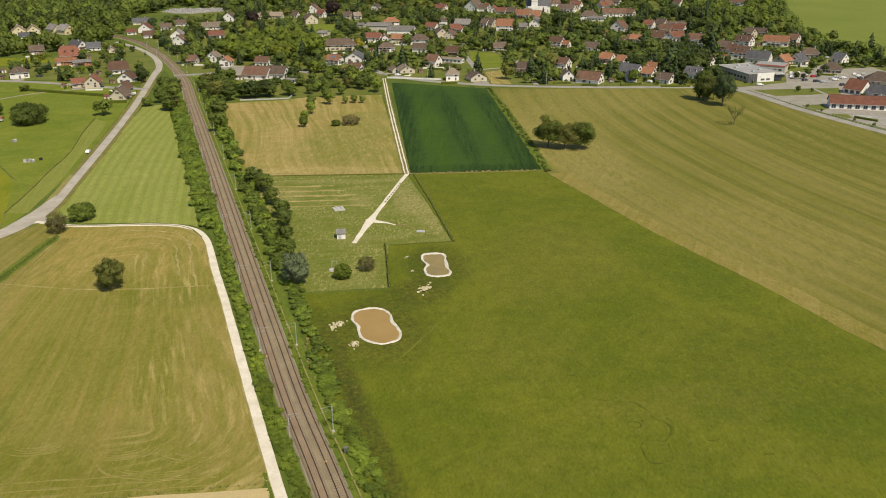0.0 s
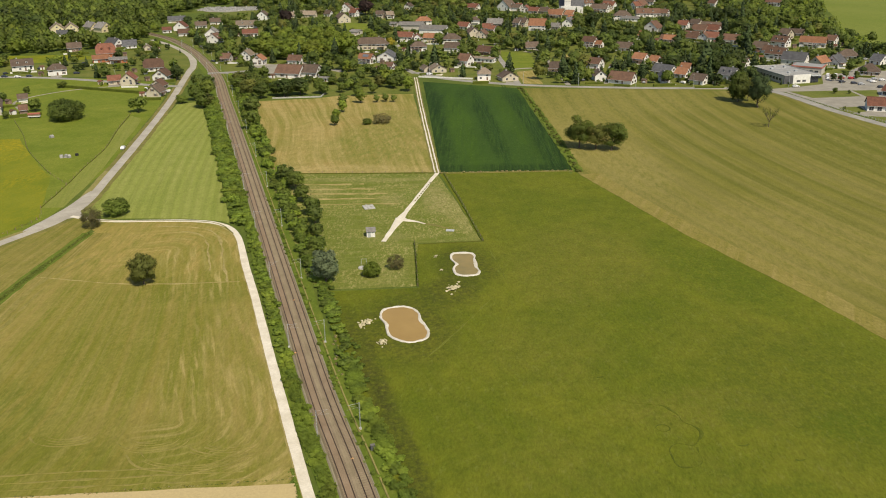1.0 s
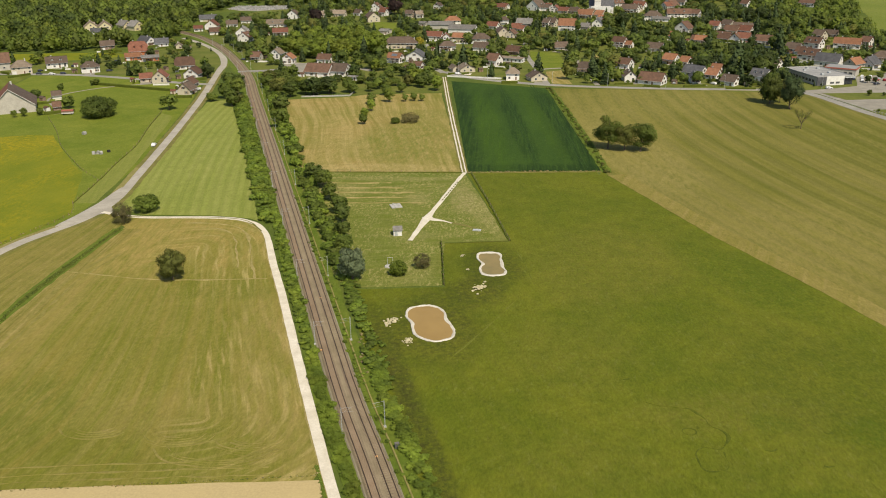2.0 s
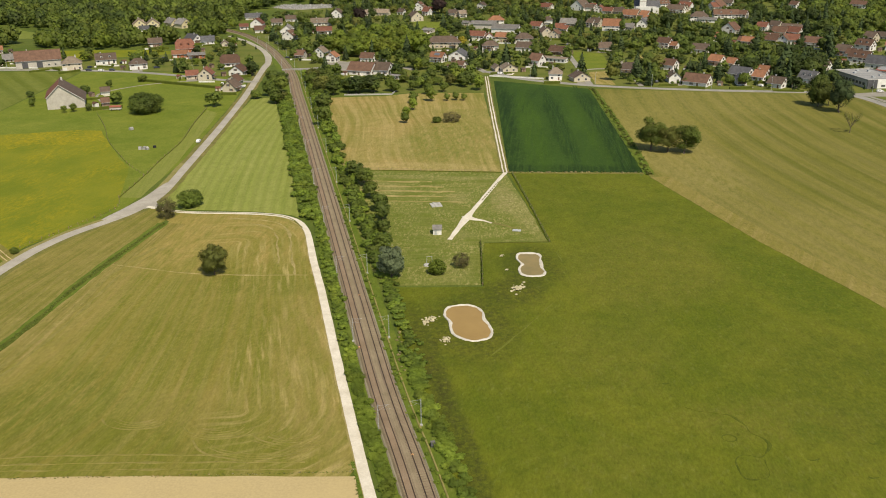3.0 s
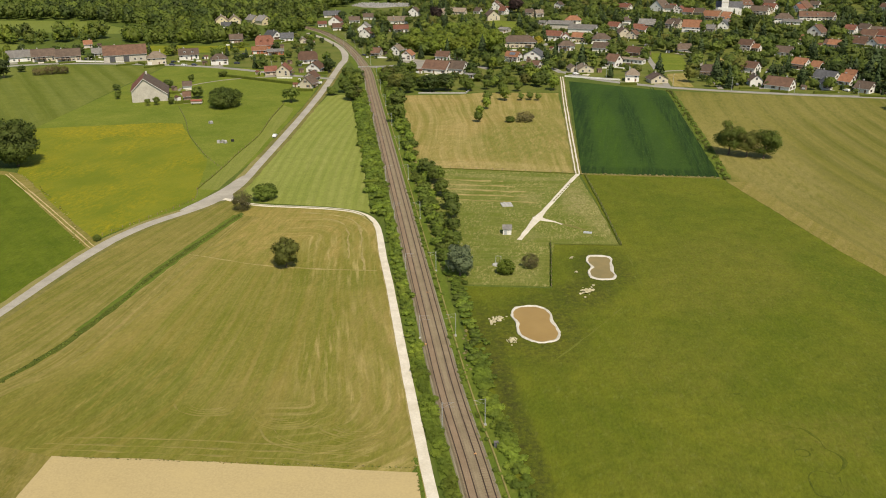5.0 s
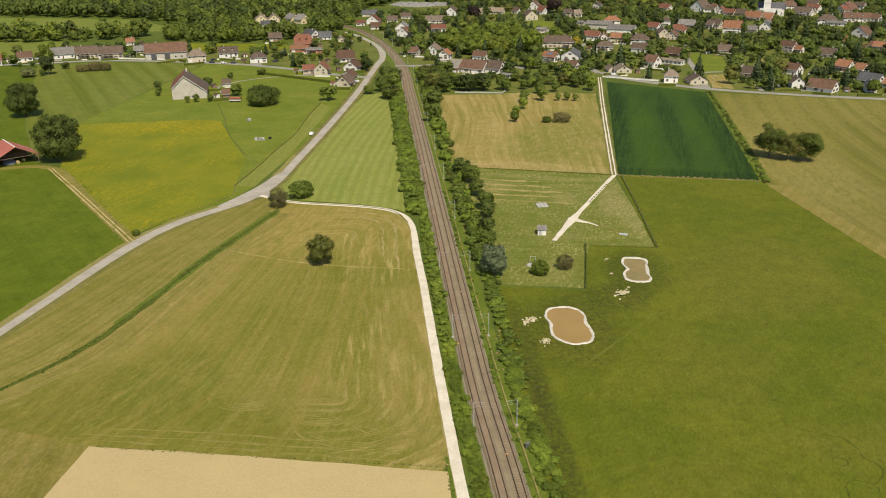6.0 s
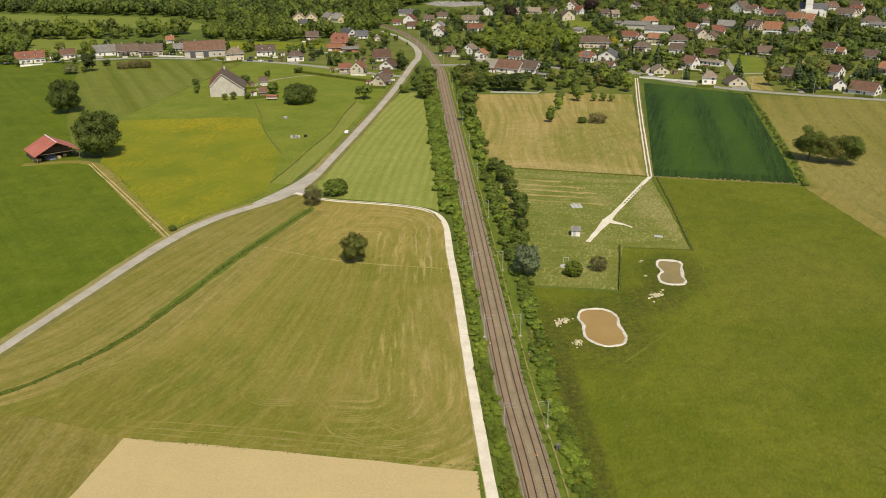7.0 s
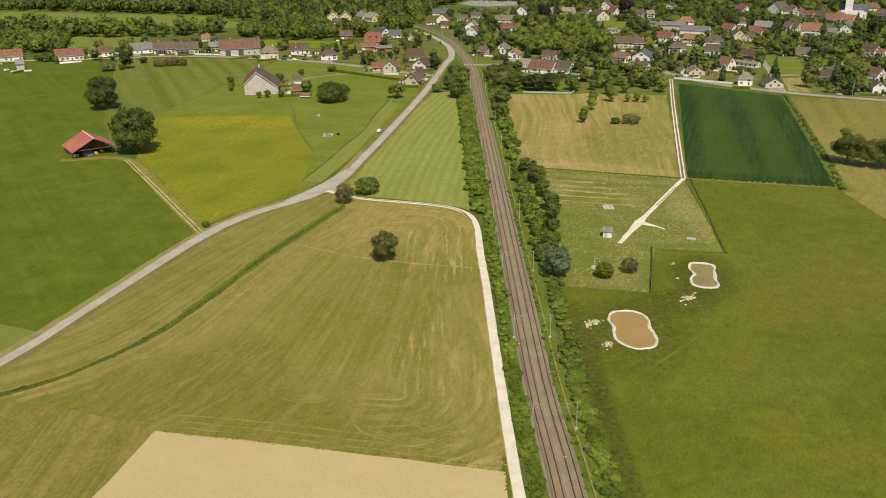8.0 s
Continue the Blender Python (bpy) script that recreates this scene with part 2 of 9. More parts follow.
# broad uneven areas of trodden, dry or lush growth: x, y, half widths, turn, colour, amount
TRODDEN, DRY, LUSH, STRAW = (0.060, 0.062, 0.013), (0.19, 0.175, 0.030), (0.085, 0.125, 0.008), (0.40, 0.33, 0.15)
PASTURE_BLOTS = ((-18, 213, 17, 27, 10, TRODDEN, 0.8), (-2, 257, 12, 22, 5, TRODDEN, 0.8), (-7, 236, 12, 13, 0, TRODDEN, 0.8), (-27, 196, 4, 40, 18, TRODDEN, 0.8), (-15.3, 158, 3.6, 46, 18, TRODDEN, 1.0), (55, 172, 30, 12, 5, DRY, 0.55), (35, 262, 30, 44, -12, DRY, 0.6)) + (
                 (66, 205, 24, 26, 0, DRY, 0.15), (60, 150, 24, 14, 10, DRY, 0.2), (80, 185, 30, 40, 20, (0.088, 0.110, 0.010), 0.6), (18, 150, 18, 14, 0, DRY, 0.25), (60, 168, 7, 5, 0, LUSH, 0.6), (30, 215, 22, 18, 20, LUSH, 0.3), (75, 250, 16, 40, 24, LUSH, 0.7), (20, 320, 30, 30, 0, LUSH, 0.25), (20, 200, 20, 24, 0, DRY, 0.35),
                 (85, 165, 14, 8, 0, LUSH, 0.6), (58, 140, 16, 6, 5, LUSH, 0.6))
CROP_BLOTS = ((-23, 470, 11, 150, 5, (0.015, 0.036, 0.008), 0.95), (8, 369, 70, 9, 2, (0.014, 0.034, 0.008), 0.8), (33, 440, 11, 130, 6, (0.016, 0.038, 0.008), 0.95), (-6, 450, 8, 120, 5, (0.058, 0.112, 0.010), 0.8), (8, 460, 6, 110, 5, (0.016, 0.040, 0.008), 0.85), (21, 470, 6, 100, 6, (0.056, 0.106, 0.010), 0.8))
STUBBLE_BLOTS = ((60, 400, 26, 95, 12, (0.34, 0.285, 0.095), 0.6), (80, 520, 80, 55, 0, (0.31, 0.265, 0.08), 0.45), (60, 450, 40, 60, 0, (0.30, 0.255, 0.07), 0.45), (190, 400, 40, 90, 20, (0.13, 0.14, 0.018), 0.7), (110, 280, 40, 60, 20, (0.30, 0.25, 0.075), 0.5))
PLOT_BLOTS = ((-15, 327, 6, 24, 4, STRAW, 0.55), (-6, 310, 7, 32, 16, STRAW, 0.5), (-32, 325, 6, 9, 0, STRAW, 0.45), (-66, 335, 14, 12, 0, STRAW, 0.4), (-45, 352, 34, 4, 0, STRAW, 0.4), (-30, 283, 10, 6, 0, STRAW, 0.3), (-27, 250, 9, 12, 0, STRAW, 0.25), (-50, 280, 9, 22, 15, (0.115, 0.150, 0.018), 0.6))
MOWN_BLOTS = ((-104, 276, 46, 44, 0, (0.38, 0.285, 0.088), 0.95), (-128, 200, 10, 80, 0, (0.32, 0.25, 0.075), 0.7), (-85, 150, 70, 18, 8, (0.145, 0.150, 0.018), 0.6), (-135, 150, 30, 25, 0, (0.15, 0.15, 0.02), 0.7), (-92, 205, 30, 30, 0, (0.165, 0.172, 0.022), 0.5), (-54, 185, 12, 60, 19, (0.34, 0.26, 0.085), 0.75), (-75, 165, 26, 12, 0, (0.30, 0.235, 0.07), 0.45), (-110, 165, 18, 20, 10, (0.125, 0.150, 0.017), 0.7), (-85, 235, 30, 10, 0, (0.135, 0.155, 0.018), 0.5))
# meadow and field covers
MAT["ground"] = grass_field("rough_grass", (0.085, 0.125, 0.020), (0.145, 0.175, 0.030), (0.06, 0.085, 0.016), patch=60)
MAT["pasture"] = grass_field("grazed_pasture", (0.112, 0.141, 0.009), (0.170, 0.180, 0.015), (0.078, 0.110, 0.009), patch=30, angle=-25, stripe=4.0, stripe_colour=(0.17, 0.165, 0.028), stripe_amount=0.16, blots=PASTURE_BLOTS, grain=1.25)
MAT["stubble"] = grass_field("mown_meadow", (0.164, 0.160, 0.025), (0.205, 0.189, 0.038), (0.116, 0.126, 0.018), angle=12, curve=0.00068, y0=390, stripe=6.0, stripe_colour=(0.29, 0.24, 0.08), stripe_amount=0.36, bands=11.5, band_amount=0.58, wobble=7.5, patch=45, tuft_amount=0.15, blot_along=0.25, blots=STUBBLE_BLOTS)
MAT["stubble_edge"] = grass_field("mown_meadow_headland", (0.205, 0.182, 0.034), (0.255, 0.218, 0.054), (0.165, 0.158, 0.026), angle=21, stripe=2.6, stripe_colour=(0.34, 0.27, 0.095), stripe_amount=0.45, fleck=0.3)
MAT["left_far"] = grass_field("straw_strewn_meadow", (0.19, 0.175, 0.03), (0.26, 0.212, 0.052), (0.15, 0.15, 0.022), angle=None, stripe=1.8, stripe_colour=(0.42, 0.325, 0.125), stripe_amount=0.6, bend=2)
MAT["crop"] = grass_field("young_cereal", (0.029, 0.062, 0.010), (0.051, 0.098, 0.014), (0.023, 0.052, 0.008), angle=8, stripe=7.0, stripe_colour=(0.054, 0.104, 0.014), stripe_amount=0.4, patch=60, tuft_amount=0.25, blots=CROP_BLOTS, blot_along=0.04)
MAT["hay"] = grass_field("dry_hay_meadow", (0.205, 0.205, 0.036), (0.340, 0.250, 0.080), (0.18, 0.178, 0.030), angle=-13, stripe=3.0, stripe_colour=(0.48, 0.37, 0.15), stripe_amount=0.6, patch=45, bend=14, fleck=0.25, blot_along=0.2, blots=((-45, 420, 30, 60, 0, (0.165, 0.185, 0.028), 0.85), (-52, 368, 50, 9, 0, (0.46, 0.36, 0.15), 0.7), (-82, 420, 12, 70, 8, (0.42, 0.33, 0.12), 0.6), (-40, 480, 30, 14, 0, (0.17, 0.19, 0.03), 0.7)))
MAT["rough_mown"] = grass_field("patchily_mown_grass", (0.130, 0.166, 0.020), (0.178, 0.194, 0.034), (0.108, 0.140, 0.017), angle=80, stripe=2.2, stripe_colour=(0.50, 0.42, 0.19), stripe_amount=0.12, patch=14, bend=40, blots=PLOT_BLOTS, fleck=0.42)
MAT["left_mown"] = grass_field("mown_hay_meadow", (0.172, 0.178, 0.021), (0.208, 0.200, 0.033), (0.142, 0.158, 0.018), angle=None, stripe=1.6, stripe_colour=(0.36, 0.29, 0.095), stripe_amount=0.34, bend=4, patch=26, blots=MOWN_BLOTS, blot_along=0.16, fleck=0.14, tuft_amount=0.2, belts=4.6, belt_colour=(0.255, 0.208, 0.042), turned=((-103, 268, 17, (-88, 268, 34, 46, 15), (0.46, 0.37, 0.14)), (-66, 164, -71, (-52, 172, 24, 62, 19), (0.44, 0.345, 0.13))))
MAT["strip_mown"] = grass_field("mown_verge_meadow", (0.180, 0.175, 0.028), (0.245, 0.208, 0.048), (0.142, 0.152, 0.022), angle=None, stripe=2.2, stripe_colour=(0.36, 0.285, 0.10), stripe_amount=0.5)
MAT["light_meadow"] = grass_field("striped_green_meadow", (0.245, 0.282, 0.056), (0.300, 0.322, 0.074), (0.186, 0.222, 0.038), angle=13, curve=0.0005, y0=330, stripe=3.0, stripe_colour=(0.33, 0.33, 0.10), stripe_amount=0.4, patch=30, bands=4.2, band_amount=0.58, wobble=4.5)
MAT["left_pasture"] = grass_field("lush_pasture", (0.140, 0.185, 0.018), (0.205, 0.232, 0.030), (0.11, 0.152, 0.013), patch=22, fleck=0.25, stripe_colour=(0.24, 0.25, 0.05))
MAT["dark_pasture"] = grass_field("dense_green_ley", (0.082, 0.124, 0.006), (0.132, 0.168, 0.011), (0.066, 0.100, 0.005), angle=-50, stripe=6.0, stripe_colour=(0.140, 0.172, 0.014), stripe_amount=0.4, patch=18)
MAT["striped_pasture"] = grass_field("striped_pasture", (0.140, 0.168, 0.020), (0.180, 0.196, 0.030), (0.100, 0.130, 0.012), angle=-42, stripe=8.0, stripe_colour=(0.215, 0.235, 0.055), stripe_amount=0.5, patch=24, bands=13, band_amount=0.5, wobble=8.0)
MAT["far_field"] = grass_field("far_green_field", (0.165, 0.205, 0.032), (0.205, 0.235, 0.046), (0.135, 0.170, 0.026), patch=80)
MAT["garden"] = grass_field("village_lawn", (0.110, 0.142, 0.022), (0.205, 0.205, 0.050), (0.088, 0.118, 0.020), patch=14)
MAT["verge"] = grass_field("dry_verge", (0.17, 0.165, 0.04), (0.25, 0.21, 0.07), (0.11, 0.13, 0.025), patch=9)
MAT["bank"] = grass_field("railway_bank_grass", (0.105, 0.155, 0.018), (0.155, 0.190, 0.026), (0.08, 0.12, 0.014), patch=9)
MAT["worn"] = grass_field("trodden_dark_grass", (0.085, 0.095, 0.013), (0.125, 0.128, 0.018), (0.078, 0.098, 0.011), patch=9)
MAT["ditch"] = grass_field("ditch_reeds", (0.082, 0.106, 0.014), (0.125, 0.145, 0.022), (0.056, 0.078, 0.010), patch=6)
MAT["tram"] = grass_field("pressed_crop", (0.030, 0.064, 0.014), (0.042, 0.086, 0.017), (0.026, 0.056, 0.012), patch=4)
MAT["dry_line"] = grass_field("pale_trodden_grass", (0.135, 0.155, 0.020), (0.17, 0.175, 0.030), (0.11, 0.13, 0.015), patch=3)
MAT["lane_verge"] = grass_field("bleached_lane_verge", (0.24, 0.215, 0.065), (0.35, 0.305, 0.115), (0.17, 0.17, 0.035), patch=7)
MAT["grave"] = plain("weathered_grave_stone", (0.20, 0.195, 0.18), (0.44, 0.43, 0.40), 2.5, 0.7, 0.3, 0.1, 0.01, stain=(0.13, 0.13, 0.12))
MAT["rough_verge"] = grass_field("tussocky_mown_grass", (0.160, 0.150, 0.023), (0.245, 0.200, 0.042), (0.132, 0.140, 0.020), angle=-18, stripe=2.6, stripe_colour=(0.33, 0.265, 0.09), stripe_amount=0.5, patch=12, fleck=0.3)
MAT["dark_line"] = grass_field("dark_lush_tufts", (0.082, 0.102, 0.011), (0.118, 0.136, 0.013), (0.068, 0.088, 0.008), patch=2)
MAT["pale_strip"] = grass_field("pale_mown_strip", (0.188, 0.218, 0.034), (0.232, 0.252, 0.050), (0.150, 0.180, 0.026), angle=-14, stripe=2.0, stripe_colour=(0.28, 0.28, 0.08), stripe_amount=0.4, patch=14, tuft_amount=0.3)
MAT["faint_swath"] = grass_field("faint_cut_grass", (0.23, 0.205, 0.05), (0.31, 0.255, 0.08), (0.18, 0.178, 0.03), patch=3, tuft_amount=0.8)
MAT["swath"] = grass_field("dry_cut_grass", (0.32, 0.265, 0.095), (0.44, 0.355, 0.145), (0.21, 0.195, 0.04), patch=3, tuft_amount=0.6)
n = Nodes("buttercup_meadow", 0.95, 0.1)
vec = n.where()
c = n.mix(n.noise(vec, 26, 4, 0.35, 0.65), (0.142, 0.170, 0.012), (0.192, 0.202, 0.016))
c = n.mix(n.times(n.noise(n.where(-35, True, (1.0, 0.4, 1)), 1.7, 6, 0.45, 0.68, 0.75), n.noise(n.where(-30, True, (1.0, 0.5, 1)), 16, 4, 0.40, 0.66)), c, (0.33, 0.265, 0.011))
c = n.mix(n.times(n.times(n.blot(-235, 412, 75, 22, 15), 0.6), n.noise(vec, 2.0, 5, 0.46, 0.68, 0.75)), c, (0.50, 0.33, 0.008))
fine = n.noise(vec, 0.9, 5, 0.3, 0.7, 0.75)
c = n.mix(n.times(n.span(fine, 0, 1, 1, 0), 0.4), c, n.mix(0.5, c, (0.0, 0.0, 0.0)))
n.bump(fine, 0.5, 0.2)
MAT["buttercup"] = n.done(c)
# bare ground and roads
MAT["sand"] = plain("bare_sandy_soil", (0.432, 0.338, 0.162), (0.458, 0.362, 0.178), 40, 0.95, 0.5, 0.3, 0.03, stain=(0.452, 0.354, 0.166))
MAT["limestone"] = plain("crushed_limestone", (0.58, 0.525, 0.41), (0.71, 0.655, 0.54), 4, 0.95, 0.35, 0.5, 0.05, stain=(0.55, 0.49, 0.375))
MAT["asphalt"] = plain("bleached_asphalt", (0.335, 0.306, 0.250), (0.420, 0.385, 0.318), 9, 0.9, 0.3, 0.2, 0.01, stain=(0.27, 0.245, 0.195))
MAT["street"] = plain("village_street_asphalt", (0.25, 0.238, 0.205), (0.33, 0.312, 0.27), 10, 0.9, 0.4, 0.2, 0.01, stain=(0.2, 0.19, 0.165))
MAT["paving"] = plain("pale_concrete_paving", (0.245, 0.225, 0.182), (0.325, 0.300, 0.245), 8, 0.9, 0.5, 0.2, 0.01, stain=(0.2, 0.185, 0.15))
MAT["ballast"] = plain("rail_ballast", (0.232, 0.184, 0.112), (0.292, 0.236, 0.148), 5, 0.95, 0.3, 0.9, 0.08, stain=(0.25, 0.188, 0.122))
MAT["cess"] = plain("grey_cess_gravel", (0.215, 0.188, 0.125), (0.285, 0.25, 0.17), 6, 0.95, 0.25, 0.8, 0.05)
MAT["rail"] = plain("rusty_rail_steel", (0.075, 0.052, 0.036), (0.11, 0.078, 0.055), 3, 0.6, 0.1, 0.2, 0.003, metal=0.3)
MAT["ballast_rust"] = plain("brake_dust_ballast", (0.226, 0.164, 0.104), (0.285, 0.212, 0.140), 7, 0.95, 0.3, 0.9, 0.08, stain=(0.235, 0.158, 0.096))
MAT["sleeper"] = plain("weathered_sleeper", (0.225, 0.166, 0.110), (0.275, 0.205, 0.138), 3, 0.95, 0.3, 0.9, 0.05)
MAT["galvanised"] = plain("galvanised_steel", (0.42, 0.44, 0.44), (0.54, 0.56, 0.56), 1, 0.6, 0.1, 0.1, 0.002, metal=0.2)
MAT["cable"] = plain("copper_cable", (0.10, 0.085, 0.07), (0.14, 0.12, 0.10), 1, 0.6)
MAT["concrete"] = plain("raw_concrete", (0.38, 0.37, 0.34), (0.48, 0.47, 0.43), 2, 0.9, 0.2, 0.2, 0.005)
MAT["orange"] = plain("orange_marker", (0.62, 0.32, 0.13), (0.70, 0.40, 0.18), 1, 0.7)
MAT["rim"] = plain("pale_gravel_rim", (0.52, 0.485, 0.40), (0.64, 0.605, 0.52), 2.5, 0.95, 0.35, 0.5, 0.05, stain=(0.44, 0.40, 0.30))
MAT["rock"] = plain("pale_limestone_rubble", (0.40, 0.355, 0.215), (0.60, 0.535, 0.35), 1.2, 0.95, 0.3, 0.6, 0.05, stain=(0.24, 0.225, 0.10))
n = Nodes("muddy_water", 0.3, 0.2)
vec = n.where()
c = n.mix(n.noise(vec, 8, 4), (0.275, 0.178, 0.054), (0.315, 0.208, 0.066))
n.bump(n.noise(vec, 1.2, 3), 0.06, 0.02)
MAT["water"] = n.done(c)
n = Nodes("silty_green_water", 0.3, 0.2)
vec = n.where()
c = n.mix(n.noise(vec, 7, 4), (0.195, 0.155, 0.052), (0.265, 0.195, 0.066))
n.bump(n.noise(vec, 1.2, 3), 0.06, 0.02)
MAT["water_green"] = n.done(c)
# buildings
MAT["white_wall"] = plain("white_render", (0.70, 0.685, 0.645), (0.81, 0.795, 0.75), 4, 0.9, 0.5, 0.1, 0.005, False, stain=(0.58, 0.56, 0.51))
MAT["cream_wall"] = plain("cream_render", (0.50, 0.445, 0.34), (0.60, 0.54, 0.42), 4, 0.9, 0.5, 0.1, 0.005, False, stain=(0.42, 0.37, 0.28))
MAT["yellow_wall"] = plain("pale_yellow_render", (0.58, 0.51, 0.31), (0.66, 0.585, 0.37), 4, 0.9, 0.5, 0.1, 0.005, False, stain=(0.48, 0.42, 0.27))
MAT["grey_wall"] = plain("grey_rough_render", (0.42, 0.39, 0.34), (0.52, 0.49, 0.43), 3, 0.9, 0.5, 0.2, 0.01, False, stain=(0.36, 0.33, 0.28))
MAT["orange_wall"] = plain("terracotta_render", (0.36, 0.125, 0.06), (0.44, 0.165, 0.08), 3, 0.9, 0.5, 0.1, 0.005, False)
MAT["wood_wall"] = plain("weathered_boards", (0.20, 0.14, 0.10), (0.30, 0.22, 0.16), 1.5, 0.85, 0.15, 0.3, 0.01, False)
MAT["dark_wall"] = plain("dark_cladding", (0.07, 0.07, 0.075), (0.11, 0.11, 0.115), 3, 0.6, 0.5, 0.1, 0.005, False)
MAT["roof_red"] = roof_tiles("red_clay_tiles", (0.135, 0.057, 0.037), (0.205, 0.086, 0.053))
MAT["roof_orange"] = roof_tiles("orange_clay_tiles", (0.215, 0.100, 0.053), (0.295, 0.140, 0.074))
MAT["roof_brown"] = roof_tiles("brown_tiles", (0.085, 0.061, 0.045), (0.125, 0.090, 0.066))
MAT["roof_rust"] = roof_tiles("old_rust_brown_tiles", (0.105, 0.060, 0.040), (0.155, 0.088, 0.057))
MAT["roof_tan"] = roof_tiles("tan_tiles", (0.185, 0.145, 0.105), (0.25, 0.198, 0.145))
MAT["roof_grey"] = roof_tiles("grey_fibre_cement", (0.165, 0.154, 0.140), (0.235, 0.22, 0.20))
MAT["roof_slate"] = roof_tiles("dark_slate", (0.075, 0.075, 0.08), (0.115, 0.115, 0.12))
MAT["roof_flat"] = plain("grey_membrane_roof", (0.25, 0.25, 0.24), (0.31, 0.305, 0.295), 8, 0.8, 0.4, 0.1, 0.005, False)
MAT["red_sheet"] = plain("red_corrugated_sheet", (0.36, 0.11, 0.075), (0.43, 0.15, 0.105), 5, 0.6, 0.3, 0.2, 0.01, False)
MAT["glass"] = plain("dark_window_glass", (0.035, 0.04, 0.05), (0.06, 0.065, 0.075), 2, 0.15, 0.5, 0.0, 0.001, False, spec=0.6)
MAT["frame"] = plain("white_window_frame", (0.62, 0.60, 0.56), (0.72, 0.70, 0.66), 2, 0.6, 0.2, 0.1, 0.002, False)
MAT["shutter"] = plain("brown_wood_door", (0.14, 0.085, 0.05), (0.20, 0.125, 0.08), 1, 0.7, 0.1, 0.1, 0.005, False)
MAT["gable_wood"] = plain("brown_barge_board", (0.12, 0.08, 0.055), (0.18, 0.12, 0.085), 1, 0.8, 0.1, 0.1, 0.005, False)
MAT["solar"] = plain("solar_panel", (0.10, 0.12, 0.15), (0.14, 0.16, 0.19), 1, 0.3, 0.2, 0.0, 0.001, False, spec=0.6)
MAT["car_white"] = plain("white_car_paint", (0.72, 0.72, 0.72), (0.78, 0.78, 0.78), 2, 0.35, 0.5, 0.0, 0.001, False, spec=0.5)
MAT["car_dark"] = plain("dark_blue_car_paint", (0.03, 0.035, 0.05), (0.045, 0.05, 0.07), 2, 0.35, 0.5, 0.0, 0.001, False, spec=0.5)
MAT["car_red"] = plain("red_car_paint", (0.38, 0.03, 0.03), (0.45, 0.045, 0.04), 2, 0.35, 0.5, 0.0, 0.001, False, spec=0.5)
MAT["car_grey"] = plain("silver_car_paint", (0.36, 0.37, 0.38), (0.43, 0.44, 0.45), 2, 0.35, 0.5, 0.0, 0.001, False, spec=0.5)
MAT["rubber"] = plain("black_rubber", (0.02, 0.02, 0.02), (0.03, 0.03, 0.03), 1, 0.8, 0.1, 0.1, 0.001, False)
# plants
MAT["bark"] = plain("grey_brown_bark", (0.10, 0.075, 0.055), (0.17, 0.135, 0.10), 0.8, 0.95, 0.1, 0.6, 0.02, False)
MAT["leaf_mid"] = leaves("mid_green_leaves", (0.112, 0.162, 0.024), (0.198, 0.252, 0.046))
MAT["leaf_dark"] = leaves("dark_green_leaves", (0.082, 0.122, 0.022), (0.158, 0.206, 0.041))
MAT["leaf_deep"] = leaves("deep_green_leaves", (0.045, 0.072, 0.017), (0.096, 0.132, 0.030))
MAT["leaf_bright"] = leaves("bright_green_leaves", (0.148, 0.208, 0.024), (0.240, 0.300, 0.044))
MAT["leaf_olive"] = leaves("olive_brown_leaves", (0.116, 0.136, 0.027), (0.198, 0.216, 0.049))
MAT["leaf_silver"] = leaves("silver_green_leaves", (0.135, 0.180, 0.088), (0.25, 0.30, 0.17))
MAT["leaf_gold"] = leaves("yellow_green_leaves", (0.24, 0.24, 0.02), (0.38, 0.36, 0.04))
MAT["leaf_purple"] = leaves("dark_purple_leaves", (0.035, 0.025, 0.020), (0.070, 0.046, 0.036))
MAT["needle"] = leaves("conifer_needles", (0.026, 0.046, 0.014), (0.062, 0.090, 0.026), 0.7, 0.1)
MAT["leaf_brown"] = leaves("brown_olive_leaves", (0.135, 0.125, 0.045), (0.215, 0.195, 0.080))
MAT["leaf_pale"] = leaves("pale_green_leaves", (0.145, 0.180, 0.062), (0.255, 0.290, 0.115))
MAT["leaf_straw"] = leaves("bleached_stalks", (0.30, 0.27, 0.11), (0.44, 0.40, 0.20))
MAT["leaf_hedge"] = leaves("fresh_hedge_leaves", (0.165, 0.245, 0.027), (0.300, 0.380, 0.054), 0.6, 0.45)
MAT["leaf_hedge_dark"] = leaves("hedge_leaves", (0.120, 0.190, 0.024), (0.230, 0.300, 0.046), 0.6, 0.45)


# ---- mesh helpers ----
def part(name, bm, material, parent=None, label=""):
    """Links a bmesh as one mesh object, under a thing or under a part."""
    me = bpy.data.meshes.new(name)
    bm.to_mesh(me)
    bm.free()
    for m in material if isinstance(material, (list, tuple)) else [material]:
        me.materials.append(m)
    ob = new(name, me)
    ob.parent = parent
    return tagged(ob, label)


def shared(name, me, parent, m, label=""):
    ob = new(name, me)
    ob.parent = parent
    ob.matrix_basis = m
    return tagged(ob, label)


